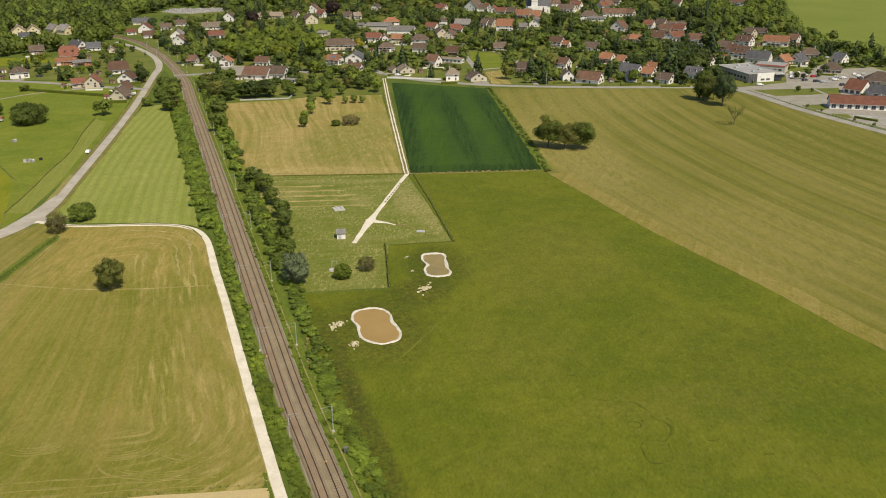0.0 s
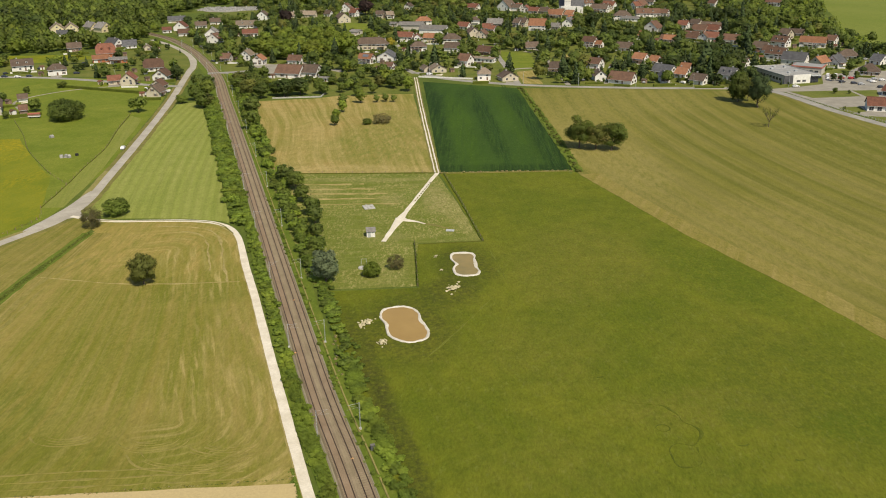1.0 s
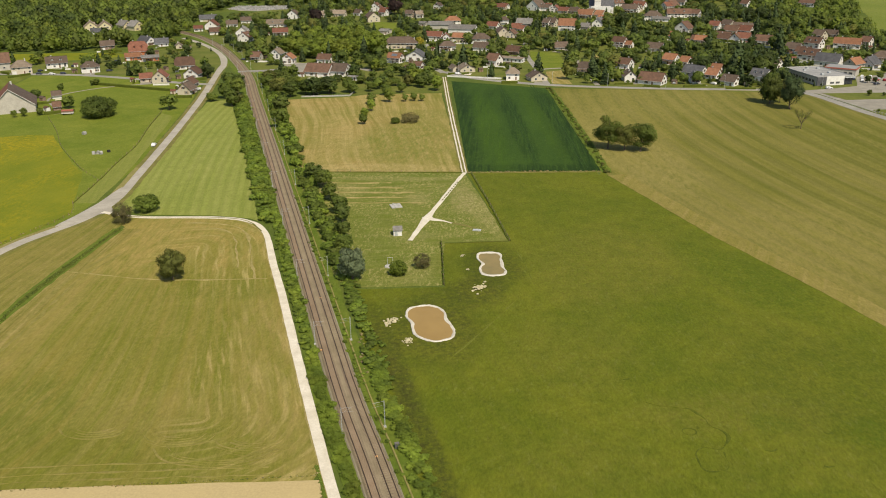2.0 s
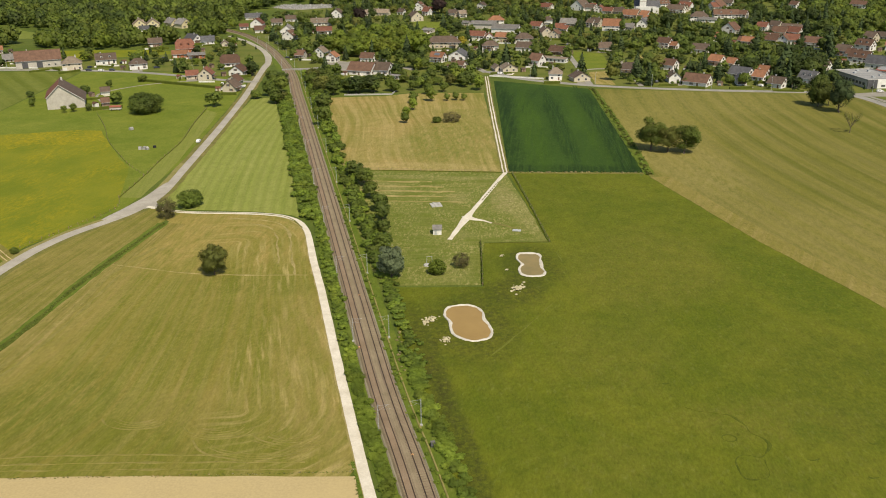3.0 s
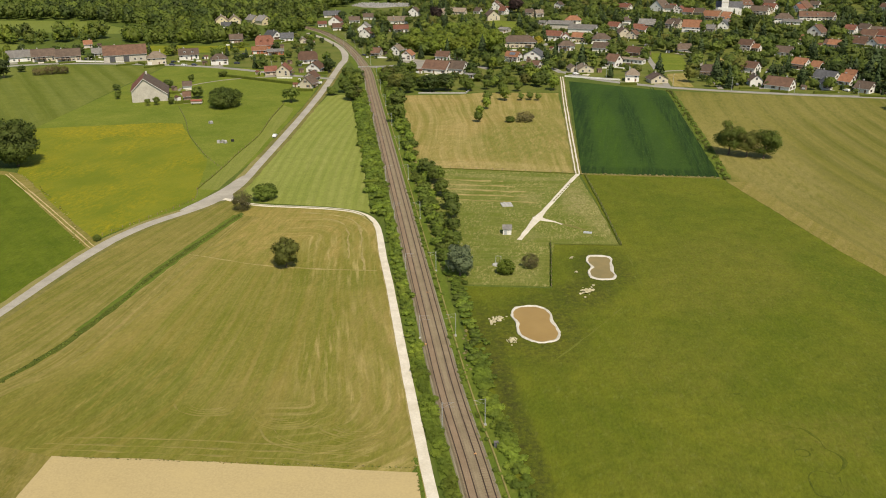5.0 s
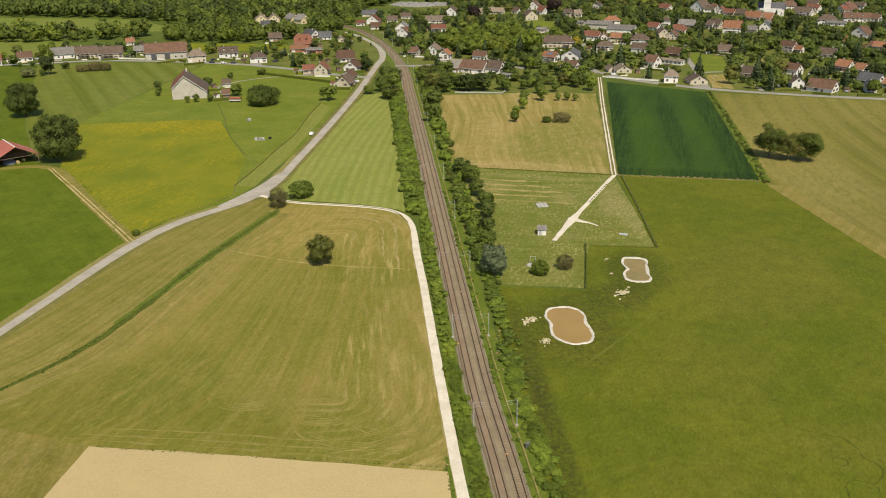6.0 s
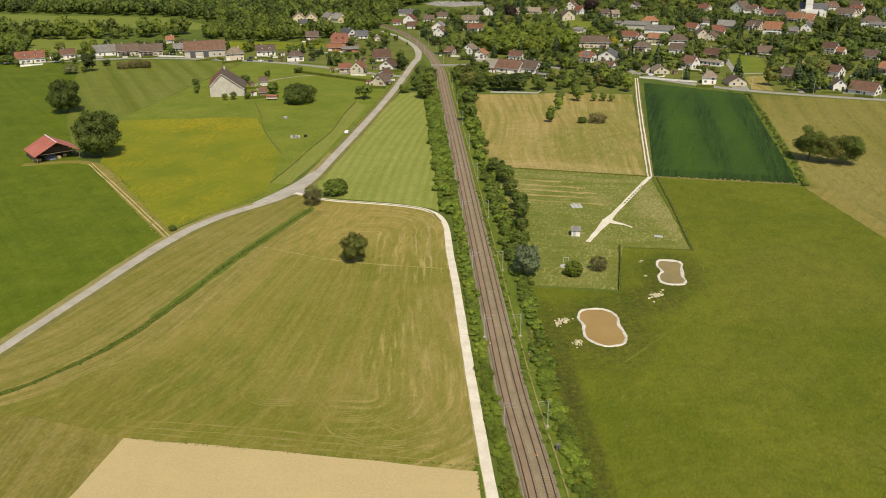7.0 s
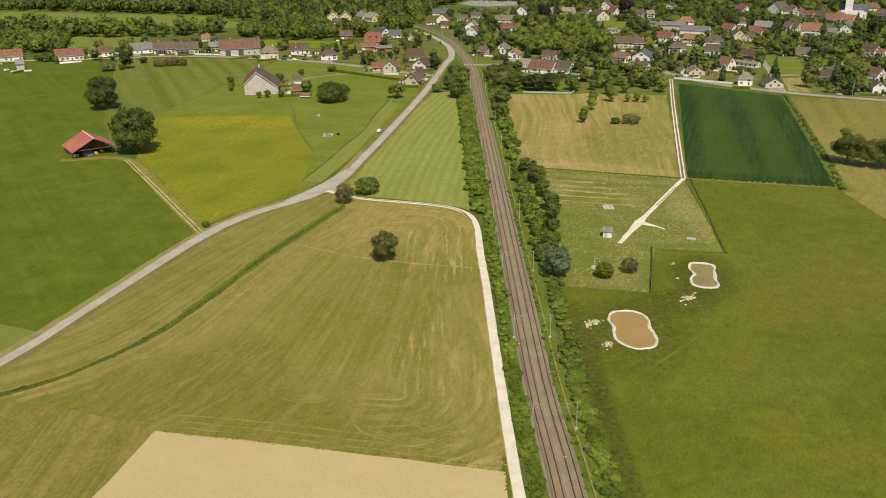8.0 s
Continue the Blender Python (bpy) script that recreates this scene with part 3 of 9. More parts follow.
def arrays(name, verts, faces, materials, indices=None, normals=None):
    """A mesh from numpy arrays of corners and of quads or triangles, shaded smoothly where normals are given."""
    me = bpy.data.meshes.new(name)
    k = faces.shape[1]
    me.vertices.add(len(verts))
    me.vertices.foreach_set("co", np.ascontiguousarray(verts, np.float32).ravel())
    me.loops.add(faces.size)
    me.loops.foreach_set("vertex_index", np.ascontiguousarray(faces, np.int32).ravel())
    me.polygons.add(len(faces))
    me.polygons.foreach_set("loop_start", np.arange(0, faces.size, k, dtype=np.int32))
    if indices is not None:
        me.polygons.foreach_set("material_index", np.ascontiguousarray(indices, np.int32))
    me.update(calc_edges=True)
    me.validate()
    if normals is not None:
        me.shade_smooth()
        me.normals_split_custom_set_from_vertices(np.ascontiguousarray(normals, np.float32))
    for m in materials:
        me.materials.append(m)
    return me


def box(bm, x0, y0, z0, x1, y1, z1, index=0):
    v = [bm.verts.new(p) for p in ((x0, y0, z0), (x1, y0, z0), (x1, y1, z0), (x0, y1, z0), (x0, y0, z1), (x1, y0, z1), (x1, y1, z1), (x0, y1, z1))]
    for ids in ((3, 2, 1, 0), (4, 5, 6, 7), (0, 1, 5, 4), (1, 2, 6, 5), (2, 3, 7, 6), (3, 0, 4, 7)):
        bm.faces.new([v[i] for i in ids]).material_index = index
    return v


def tube(bm, a, b, r0, r1=None, sides=6):
    a, b = Vector(a), Vector(b)
    r1 = r0 if r1 is None else r1
    q = (b - a).to_track_quat("Z", "Y")
    rings = []
    for p, r in ((a, r0), (b, r1)):
        rings.append([bm.verts.new(p + q @ Vector((r * math.cos(i * math.tau / sides), r * math.sin(i * math.tau / sides), 0))) for i in range(sides)])
    for i in range(sides):
        j = (i + 1) % sides
        bm.faces.new((rings[0][i], rings[0][j], rings[1][j], rings[1][i]))
    bm.faces.new(rings[1])
    bm.faces.new(rings[0][::-1])


def smooth(pts, step=4.0, closed=False):
    """Points at even steps along a smooth line through pts."""
    p = [Vector((*q[:2], 0)) for q in pts]
    n = len(p)
    out = []
    for i in range(n if closed else n - 1):
        if closed:
            a, b, c, d = p[i - 1], p[i], p[(i + 1) % n], p[(i + 2) % n]
        else:
            b, c = p[i], p[i + 1]
            a = p[i - 1] if i else b * 2 - c
            d = p[i + 2] if i + 2 < n else c * 2 - b
        k = max(1, int((c - b).length / step))
        for j in range(k):
            u = j / k
            out.append(0.5 * (2 * b + (c - a) * u + (2 * a - 5 * b + 4 * c - d) * u * u + (3 * b - a - 3 * c + d) * u * u * u))
    if not closed:
        out.append(p[-1].copy())
    return out


def sides(line):
    """The unit vector to the right of the way at each point of a line."""
    out = []
    for i in range(len(line)):
        t = line[min(i + 1, len(line) - 1)] - line[max(i - 1, 0)]
        out.append(Vector((t.y, -t.x, 0)).normalized())
    return out


def jag(p, size, amount):
    return amount * noise.noise(Vector((p.x / size, p.y / size, 3.3)))


def ribbon(name, pts, width, z, material, label, category, step=4.0, ragged=0.25, shift=0.0, parent=None, kind="structure"):
    """A road, track or strip of even width along a smooth line, a low slab with ragged edges."""
    line = smooth(pts, step)
    bm = bmesh.new()
    rows = []
    for p, s in zip(line, sides(line)):
        w = width(p) if callable(width) else width
        l = shift - w / 2 + jag(p, 5, ragged)
        r = shift + w / 2 + jag(p + Vector((50, 9, 0)), 5, ragged)
        rows.append([bm.verts.new((p + s * o).xy.to_3d() + Vector((0, 0, h))) for o, h in ((l - 0.1, -0.05), (l, z), ((l + r) / 2, z + 0.02), (r, z), (r + 0.1, -0.05))])
    for a, b in zip(rows, rows[1:]):
        for i in range(4):
            bm.faces.new((a[i], a[i + 1], b[i + 1], b[i]))
    return tagged(part(name, bm, material, parent), label, category, kind=kind)


def field(pts, z, material, label, category="field", ragged=0.6, curved=False, name="field", step=6.0):
    """A field as a low sheet on the ground, its outline a little uneven."""
    if curved:
        line = smooth(pts, step, True)
    else:
        line = []
        for a, b in zip(pts, pts[1:] + pts[:1]):
            a, b = Vector((*a, 0)), Vector((*b, 0))
            k = max(1, int((b - a).length / step))
            line += [a.lerp(b, j / k) for j in range(k)]
    bm = bmesh.new()
    top, low = [], []
    for p in line:
        d = Vector((jag(p, 9, ragged), jag(p + Vector((70, 20, 0)), 9, ragged), 0))
        top.append(bm.verts.new(p + d + Vector((0, 0, z))))
        low.append(bm.verts.new(p + d + Vector((0, 0, -0.05))))
    bm.faces.new(top)
    for i in range(len(top)):
        j = (i + 1) % len(top)
        bm.faces.new((top[i], low[i], low[j], top[j]))
    bmesh.ops.recalc_face_normals(bm, faces=bm.faces)
    return tagged(part(name, bm, material), label, category, kind="structure")


# ---- ground and fields ----
bm = bmesh.new()
bmesh.ops.create_grid(bm, x_segments=40, y_segments=40, size=4500)
tagged(part("ground", bm, MAT["ground"]), "wide flat valley floor of rough green grass", "ground", kind="structure")

RAIL = [(5.5, 60), (-20.8, 137), (-34, 173), (-48.3, 215.5), (-108.3, 396), (-149.2, 518), (-180.6, 610), (-225, 711), (-264, 781), (-293, 820), (-350, 880), (-460, 960)]
ROAD = [(-171.3, 60), (-166.6, 150), (-166.6, 170), (-167.6, 195), (-169.0, 240), (-165.3, 268), (-151.5, 307), (-158, 366), (-179.5, 500), (-200.5, 608), (-208, 648), (-228, 702), (-259, 755), (-290, 795)]
GRAVEL = [(-150, 304), (-133, 299), (-105, 299.5), (-91, 295.5), (-82, 283.5), (-72.2, 255.3), (-64.3, 233.4), (-52.2, 198.1), (-42.9, 171.2), (-35.4, 149.9), (-30.2, 135.5), (-8, 75)]
VILLAGE_ROAD = [(-40, 616), (-15, 589), (36, 566), (100, 556), (164, 552), (186, 541), (201.5, 484), (222.5, 427.5), (262, 330)]
WEST_ROAD = [(-760, 470), (-541, 541), (-463, 576), (-414, 600), (-330, 604), (-279, 596), (-215, 572), (-190, 566)]

field([(22, 566), (42, 360), (44, 366), (45.8, 359.4), (59.0, 325.0), (72.2, 290.0), (84.9, 261.0), (95.3, 238.4), (103.7, 217.5), (110.9, 199.5), (150, 120), (300, -60), (0, -60), (-18, 150), (-46, 236), (-16, 239), (-19, 276), (3.5, 278), (-14, 362)], 0.03, MAT["pasture"], "broad green grazed pasture with faint paler tracks", ragged=0.3)
field([(29, 557), (100, 550), (162, 545), (184, 534), (198, 484), (217, 428), (262, 318), (330, 180), (300, 0), (150, 120), (110.9, 199.5), (103.7, 217.5), (95.3, 238.4), (84.9, 261.0), (72.2, 290.0), (59.0, 325.0), (45.8, 359.4)], 0.06, MAT["stubble"], "mown olive meadow with pale curving swaths")
field([(-33, 580), (28.5, 556), (43.5, 367), (-13.6, 361)], 0.09, MAT["crop"], "dense dark green young cereal crop", ragged=0.3)
field([(-130, 517), (-96, 525), (-84, 533), (-37, 539), (-16.5, 363.5), (-88, 361.5)], 0.06, MAT["hay"], "dry straw-coloured mown hay meadow")
field([(-97, 535), (-84, 533), (-37, 541), (-41, 600), (-100, 598), (-128, 560)], 0.05, MAT["garden"], "rough orchard grass at the village edge")
field([(-88, 360.5), (-15, 361.5), (3.3, 279), (-18.5, 277), (-17, 240), (-46, 237.5), (-72, 290)], 0.07, MAT["rough_mown"], "patchily mown grass with straw-coloured cuttings")
EDGE = [p + s * 1.1 for p, s in zip(smooth(GRAVEL, 5.0), sides(smooth(GRAVEL, 5.0)))]
EDGE = [(p.x, p.y) for p in EDGE if p.y > 145]
field(EDGE + [(-36.5, 141), (-110, 131), (-135, 133), (-157, 131), (-145, 151), (-137.5, 172), (-136.5, 207), (-139.5, 240), (-137.8, 270), (-134.5, 288)], 0.05, MAT["left_mown"], "large mown hay meadow with long pale stripes", ragged=0.4)
field([(-165, 150), (-166, 186), (-166.5, 242), (-162.5, 267), (-149, 302), (-136, 296), (-138.5, 270), (-140.5, 240), (-137.5, 207), (-138.5, 172), (-146, 151), (-157, 130), (-172, 98)], 0.06, MAT["strip_mown"], "narrow mown strip between road and ditch", ragged=0.4)
field([(-110.6, 134.5), (-94.4, 136.6), (-70.4, 139.2), (-48, 141.6), (-34.6, 142.8), (-28, 128), (-5, 60), (-100, 50), (-108, 110)], 0.08, MAT["sand"], "bare pale sandy soil, freshly worked", ragged=0.5)
field([(-110.4, 134.2), (-107, 110), (-99, 50), (-175, 60), (-174, 100), (-157, 134), (-135, 136.5)], 0.07, MAT["rough_verge"], "mown grass beside the bare soil", ragged=0.5)
field([(-148, 309), (-133, 302), (-106, 302), (-92, 299), (-88, 296), (-122, 398), (-163, 515), (-176, 512), (-172, 480), (-154, 366)], 0.06, MAT["light_meadow"], "light green meadow striped by mowing", ragged=0.4)
field([(-166, 262), (-158, 304), (-162, 366), (-184, 500), (-200, 575), (-262, 600), (-330, 598), (-302, 402), (-257, 326)], 0.03, MAT["left_pasture"], "lush green pasture with a few sheds", ragged=0.4)
field([(-158, 315), (-161, 345), (-165, 371), (-178, 448), (-183, 470), (-192, 478), (-185.5, 440), (-177.6, 405.6), (-173.8, 371.1), (-169.5, 343.7), (-166.4, 314.5)], 0.05, MAT["pale_strip"], "pale mown strip beside the road", ragged=0.4)
field([(-302, 401), (-242, 424), (-229, 424), (-193, 370), (-182.5, 357), (-166, 314), (-161.5, 303), (-163, 292), (-171, 266), (-176, 248), (-256, 324)], 0.06, MAT["buttercup"], "green meadow dotted with yellow buttercups", ragged=0.6)
field([(-171.5, 245), (-259, 321.5), (-276, 331), (-345, 414), (-455, 570), (-541, 536), (-760, 466), (-800, 300), (-500, 185), (-170.5, 167)], 0.04, MAT["dark_pasture"], "dense even dark green grass ley", ragged=0.5)
field([(-170.5, 166), (-500, 184), (-600, 60), (-175, 60)], 0.04, MAT["far_field"], "pale mown green field beside the lane", ragged=0.5)
field([(-302, 403), (-276, 332), (-345, 415), (-455, 571), (-410, 594), (-332, 598)], 0.05, MAT["striped_pasture"], "green pasture with broad paler mowing stripes", ragged=0.5)
ribbon("headland", [(-151, 137), (-142, 150), (-134.5, 172), (-133.3, 207), (-136, 240), (-134, 268), (-131, 286)], 7.5, 0.085, MAT["left_far"], "straw-coloured headland along the ditch", "headland", 3.0, 1.2)
ribbon("headland", [(49.5, 361.0), (62.7, 326.6), (75.9, 291.6), (88.6, 262.6), (99.0, 240.0), (107.4, 219.1), (114.6, 201.1), (156, 120)], 8.0, 0.085, MAT["stubble_edge"], "paler headland of the mown meadow", "headland", 3.0, 0.4)
field([(-823, 837), (-690, 850), (-576, 857), (-518, 832), (-456, 772), (-540, 770), (-670, 720), (-760, 715)], 0.05, MAT["far_field"], "bright green meadow below the forest edge", ragged=3, curved=True)
field([(-722, 705), (-600, 690), (-540, 700), (-470, 650), (-425, 640), (-440, 622), (-600, 590), (-720, 540)], 0.04, MAT["far_field"], "green meadow behind the roadside houses", ragged=2, curved=True)
field([(-400, 640), (-330, 668), (-300, 690), (-330, 705), (-420, 690)], 0.07, MAT["buttercup"], "flowering meadow behind the farm", ragged=2, curved=True)
field([(320, 640), (310, 731), (345, 860), (380, 960), (440, 1200), (900, 1300), (900, 600)], 0.05, MAT["far_field"], "wide pale green field beyond the village", ragged=3)
field([(-20, 592), (36, 570), (100, 560), (164, 556), (190, 552), (300, 560), (330, 640), (340, 800), (300, 1150), (-280, 1150), (-290, 850), (-180, 625), (-125, 560), (-100, 600), (-42, 602)], 0.02, MAT["garden"], "gardens and lawns of the village", "garden", ragged=2)
field([(-190, 575), (-212, 585), (-262, 602), (-330, 610), (-414, 606), (-400, 640), (-330, 660), (-262, 775), (-228, 705), (-205, 655)], 0.02, MAT["garden"], "gardens beside the western road", "garden", ragged=2)
field([(180, 548), (205, 557), (224, 566), (236, 600), (270, 612), (305, 620), (310, 560), (330, 500), (330, 380), (268, 345), (228, 432), (206, 486), (192, 540)], 0.06, MAT["paving"], "pale asphalt yards and parking area", "parking area", ragged=0.3, name="pavement")
field([(194.3, 541.5), (231.5, 544.5), (232.0, 526.4), (201.7, 521.7)], 0.1, MAT["garden"], "small green lawn between car parks", "lawn", ragged=0.3)
field([(206.0, 494.6), (219.0, 496.7), (217.4, 483.7), (205.8, 479.1)], 0.1, MAT["garden"], "small lawn beside the long red-roofed hall", "lawn", ragged=0.3)
ribbon("verge", [(30.5, 556), (39, 460), (45.8, 364)], 4.4, 0.14, MAT["bank"], "rough green headland beside the crop", "verge", 3.0, 0.9)
for x0 in (-8.3, -6.7, 12.7, 14.3):
    ribbon("tramline", [(x0 + 6, 566), (x0 + 17, 459), (x0 + 24, 371)], 0.4, 0.12, MAT["tram"], "dark tramline pressed into the crop", "tramline", 4.0, 0.15)

# ---- roads and tracks ----
ribbon("verge", ROAD[:10], 8.0, 0.085, MAT["verge"], "dry grass verge along the lane", "verge", ragged=0.7)
ribbon("verge", ROAD[1:8], 2.6, 0.095, MAT["lane_verge"], "bleached dry grass strip beside the lane", "verge", 3.0, 0.5, shift=-2.9)
ribbon("road", ROAD, lambda p: 3.9 + 0.4 * min(1, max(0, (p.y - 480) / 60)) + 0.5 * min(1, max(0, (300 - p.y) / 30)) - 1.1 * min(1, max(0, (245 - p.y) / 50)), 0.13, MAT["asphalt"], "bleached grey asphalt lane with soft edges", "road", ragged=0.15)
ribbon("road", [(-200.5, 606), (-205, 630), (-208.5, 650), (-217, 678), (-228, 702)], lambda p: 3.6 + 1.0 * max(0, 1 - abs(p.y - 655) / 45), 0.15, MAT["asphalt"], "widened pale bend of the lane", "road")
field([(-155.6, 336), (-152.0, 316), (-146, 304.5), (-151.0, 300.8), (-160.2, 287), (-158.2, 301), (-156.6, 314)], 0.14, MAT["asphalt"], "splayed pale junction of lane and track", "road", ragged=0.2, name="road", curved=True, step=2.0)
ribbon("track", GRAVEL, lambda p: 2.3 - 0.4 * min(1, max(0, (p.y - 262) / 30)), 0.16, MAT["limestone"], "white crushed limestone track along the railway", "track", 2.0, 0.1)
ribbon("grass_strip", [(-146, 301.5), (-133, 298.9), (-105, 299.4), (-92, 296), (-84, 285.5)], 0.5, 0.19, MAT["verge"], "thin dry grass strip between the wheel tracks", "grass strip", ragged=0.2)
ribbon("road", VILLAGE_ROAD, 6.0, 0.13, MAT["street"], "pale grey village road along the fields", "road", ragged=0.1)
ribbon("verge", VILLAGE_ROAD[2:], 2.0, 0.10, MAT["verge"], "dry grass verge below the village road", "verge", ragged=0.4, shift=4.2)
ribbon("road", WEST_ROAD, 5.5, 0.13, MAT["street"], "pale grey road past the western houses", "road", ragged=0.1)
ribbon("road", [(-40, 612), (-52, 640), (-70, 690), (-60, 760), (-20, 850)], 5.0, 0.12, MAT["street"], "village street between the gardens", "road", ragged=0.1)
field([(22.6, 713), (45, 703), (47, 640), (33, 627), (27, 627), (23, 662)], 0.06, MAT["left_pasture"], "open green garden meadow in the village", "lawn", 1.0)
field([(31, 617), (42, 623), (46, 570), (33, 572)], 0.06, MAT["hay"], "dry straw-coloured garden plot", "lawn", 1.0)
field([(70, 695), (89, 694), (88, 663), (69, 654)], 0.06, MAT["hay"], "dry straw-coloured garden plot", "lawn", 1.0)
field([(-137, 925), (-104, 903), (-99, 835), (-124, 850)], 0.06, MAT["left_pasture"], "open green plot among gardens", "lawn", 1.0)
field([(-157, 658), (-138, 648), (-136, 609), (-148, 618)], 0.06, MAT["paving"], "pale gravelled yard among houses", "yard", 0.6, name="pavement")
ribbon("road", [(30, 567), (24, 640), (19, 700), (20, 760), (30, 850)], 4.0, 0.12, MAT["street"], "narrow lane climbing between gardens", "road", ragged=0.1)
ribbon("road", [(62, 566), (60, 600), (56, 654), (57, 679), (51, 712)], 3.4, 0.115, MAT["paving"], "pale winding drive between gardens", "road", ragged=0.1)
ribbon("road", [(28, 627), (36, 631), (46, 633)], 3.0, 0.125, MAT["paving"], "pale drive to a villa", "road", ragged=0.1)
ribbon("road", [(250, 560), (262, 610), (300, 660), (305, 720)], 7.0, 0.12, MAT["street"], "street past the shops", "road", ragged=0.1)
ribbon("road", [(-160, 640), (-130, 660), (-110, 640), (-92, 620)], 6.0, 0.12, MAT["paving"], "pale yard and drive among houses", "road", ragged=0.2)
ribbon("footpath", [(-228, 572), (-262, 552), (-278, 520), (-262, 492)], 1.6, 0.1, MAT["paving"], "pale footpath across the pasture", "footpath", ragged=0.15)
for off in (-0.75, 0.75):
    ribbon("wheel_track", [(-15.3, 362), (-21.5, 420.6), (-29.9, 501), (-39, 596)], 0.62, 0.12, MAT["limestone"], "pale wheel rut of the farm track", "track", ragged=0.2, shift=off)
    ribbon("wheel_track", [(-259, 321.5), (-215, 284), (-171, 246)], 0.42, 0.12, MAT["sand"], "dry wheel rut of the shed track", "track", ragged=0.25, shift=off)
ribbon("verge", [(-15.3, 362), (-21.5, 420.6), (-29.9, 501), (-39, 596)], 3.6, 0.095, MAT["verge"], "dry grass strip of the farm track", "verge", ragged=0.3)
ribbon("verge", [(-288, 312), (-259, 321.5), (-215, 284), (-171, 246)], 4.6, 0.09, MAT["strip_mown"], "dry grass strip of the shed track", "verge", ragged=0.4, shift=-0.5)
ribbon("footpath", [(-30.4, 278), (-26.5, 301.7), (-21.5, 328.6), (-15.3, 362)], lambda p: 1.7 + 1.5 * max(0, 1 - abs(p.y - 300) / 10), 0.14, MAT["limestone"], "forked white gravel path across the grass", "path", 2.0, 0.3)
for k in range(9):
    u = k / 8
    x, y = -22.3 + 4.6 * u, 323 + 23.5 * u
    ribbon("grass_tuft", [(x, y), (x + 0.14, y + 0.8), (x + 0.28, y + 1.6)], 0.5, 0.18, MAT["worn"], "dark grass tuft in the middle of the path", "grass tuft", 0.4, 0.15)
ribbon("footpath", [(-27, 303.5), (-25.2, 301), (-22.5, 299.6), (-20.1, 298.8), (-17.0, 296.3)], lambda p: 0.7 + 2.4 * max(0, (-19.0 - p.x) / 7), 0.15, MAT["limestone"], "short white branch of the gravel path", "path", 1.0, 0.2)
ribbon("footpath", [(-18, 297.2), (-12.9, 294.5), (-8, 291)], 1.0, 0.1, MAT["verge"], "faint trodden end of the gravel path", "path", 1.0, 0.5)
ribbon("ditch", [(-190, 95), (-155, 136), (-145.3, 150.4), (-138.8, 175), (-137.7, 203), (-138.6, 222), (-138.3, 240), (-137.2, 260), (-135.8, 285)], lambda p: 1.9 + 0.4 * math.sin(p.y / 9), 0.14, MAT["ditch"], "dark green reedy drainage ditch", "ditch", 2.0, 0.6)
ribbon("verge", [(-139, 188), (-138.4, 210), (-138.5, 240), (-137.4, 262), (-136.0, 286)], lambda p: 2.6 + 1.6 * min(1, (p.y - 185) / 40), 0.11, MAT["bank"], "uncut green grass on the ditch banks", "verge", 2.0, 0.6)
# swaths left by the mower
for cx, cy, r0, n in ((-52, 157.5, 3.6, 6), (-69, 158.5, 3.0, 5), (-59, 155, 8.0, 4), (-88, 160, 3.5, 4)):
    for k in range(n):
        r = r0 + k * 0.8
        arc = [(cx + r * 1.35 * math.cos(a * 0.4), cy + r * 0.85 * math.sin(a * 0.4) - k * 0.15) for a in range(-7 + k % 3, 1 - k % 2)]
        ribbon("swath", arc, 0.1 + 0.14 * (k % 2), 0.09, MAT["faint_swath"], "curved dry swath where the mower turned", "swath", 0.8, 0.6, kind="stuff")
for off in (6.5, 11):
    arc = [p + s * off for p, s in zip(smooth(GRAVEL, 8.0), sides(smooth(GRAVEL, 8.0)))]
    arc = [(p.x, p.y) for p in arc if p.y > 236 + off and p.x > -122 + off]
    ribbon("swath", arc, 0.55, 0.09, MAT["swath"], "pale swath following the field's rounded corner", "swath", 2.0, 0.9, kind="stuff")
ribbon("swath", [(-71, 243), (-104, 241), (-136, 246)], 0.5, 0.09, MAT["swath"], "pale line where two mowings meet", "swath", 2.0, 0.6, kind="stuff")
ribbon("verge", GRAVEL[3:], 0.55, 0.12, MAT["swath"], "thin dry grass edge along the track", "verge", 1.5, 0.5, shift=1.25)
for k in range(9):
    x, y = -84 + k * 2.0, 344 - k * 3.2 + (k % 2) * 4
    ribbon("swath", [(x, y), (x + 16, y + 0.5), (x + 34 + 3 * (k % 3), y + 1.2)], 0.8, 0.11, MAT["swath"], "straw-coloured swath of cut grass", "swath", 2.0, 1.2, kind="stuff")
for k in range(4):
    x = -146.5 + k * 2.6
    ribbon("swath", [(x - 6, 152 + k * 2), (x, 176), (x + 1, 208), (x - 1, 240), (x + 2, 268)], 0.6, 0.1, MAT["faint_swath"], "long pale swath beside the ditch", "swath", 3.0, 0.7, kind="stuff")
for k in range(3):
    x = -134.5 + k * 3.1
    ribbon("swath", [(x - 14, 146 + k), (x - 2, 170), (x, 207), (x - 1, 238), (x + 3, 262)], 0.9, 0.1, MAT["faint_swath"], "long pale swath along the ditch edge", "swath", 3.0, 0.9, kind="stuff")
for k, off in enumerate((2.2, 4.6, 7.4)):
    ribbon("swath", [(-118 + 3 * k, 133.6 + off), (-94.4, 136.6 + off), (-70.4, 139.2 + off), (-44 - 2 * k, 142.0 + off)], 0.22 + 0.1 * (k % 2), 0.09, MAT["faint_swath"], "pale mowing line along the bare soil", "swath", 2.0, 0.6, kind="stuff")
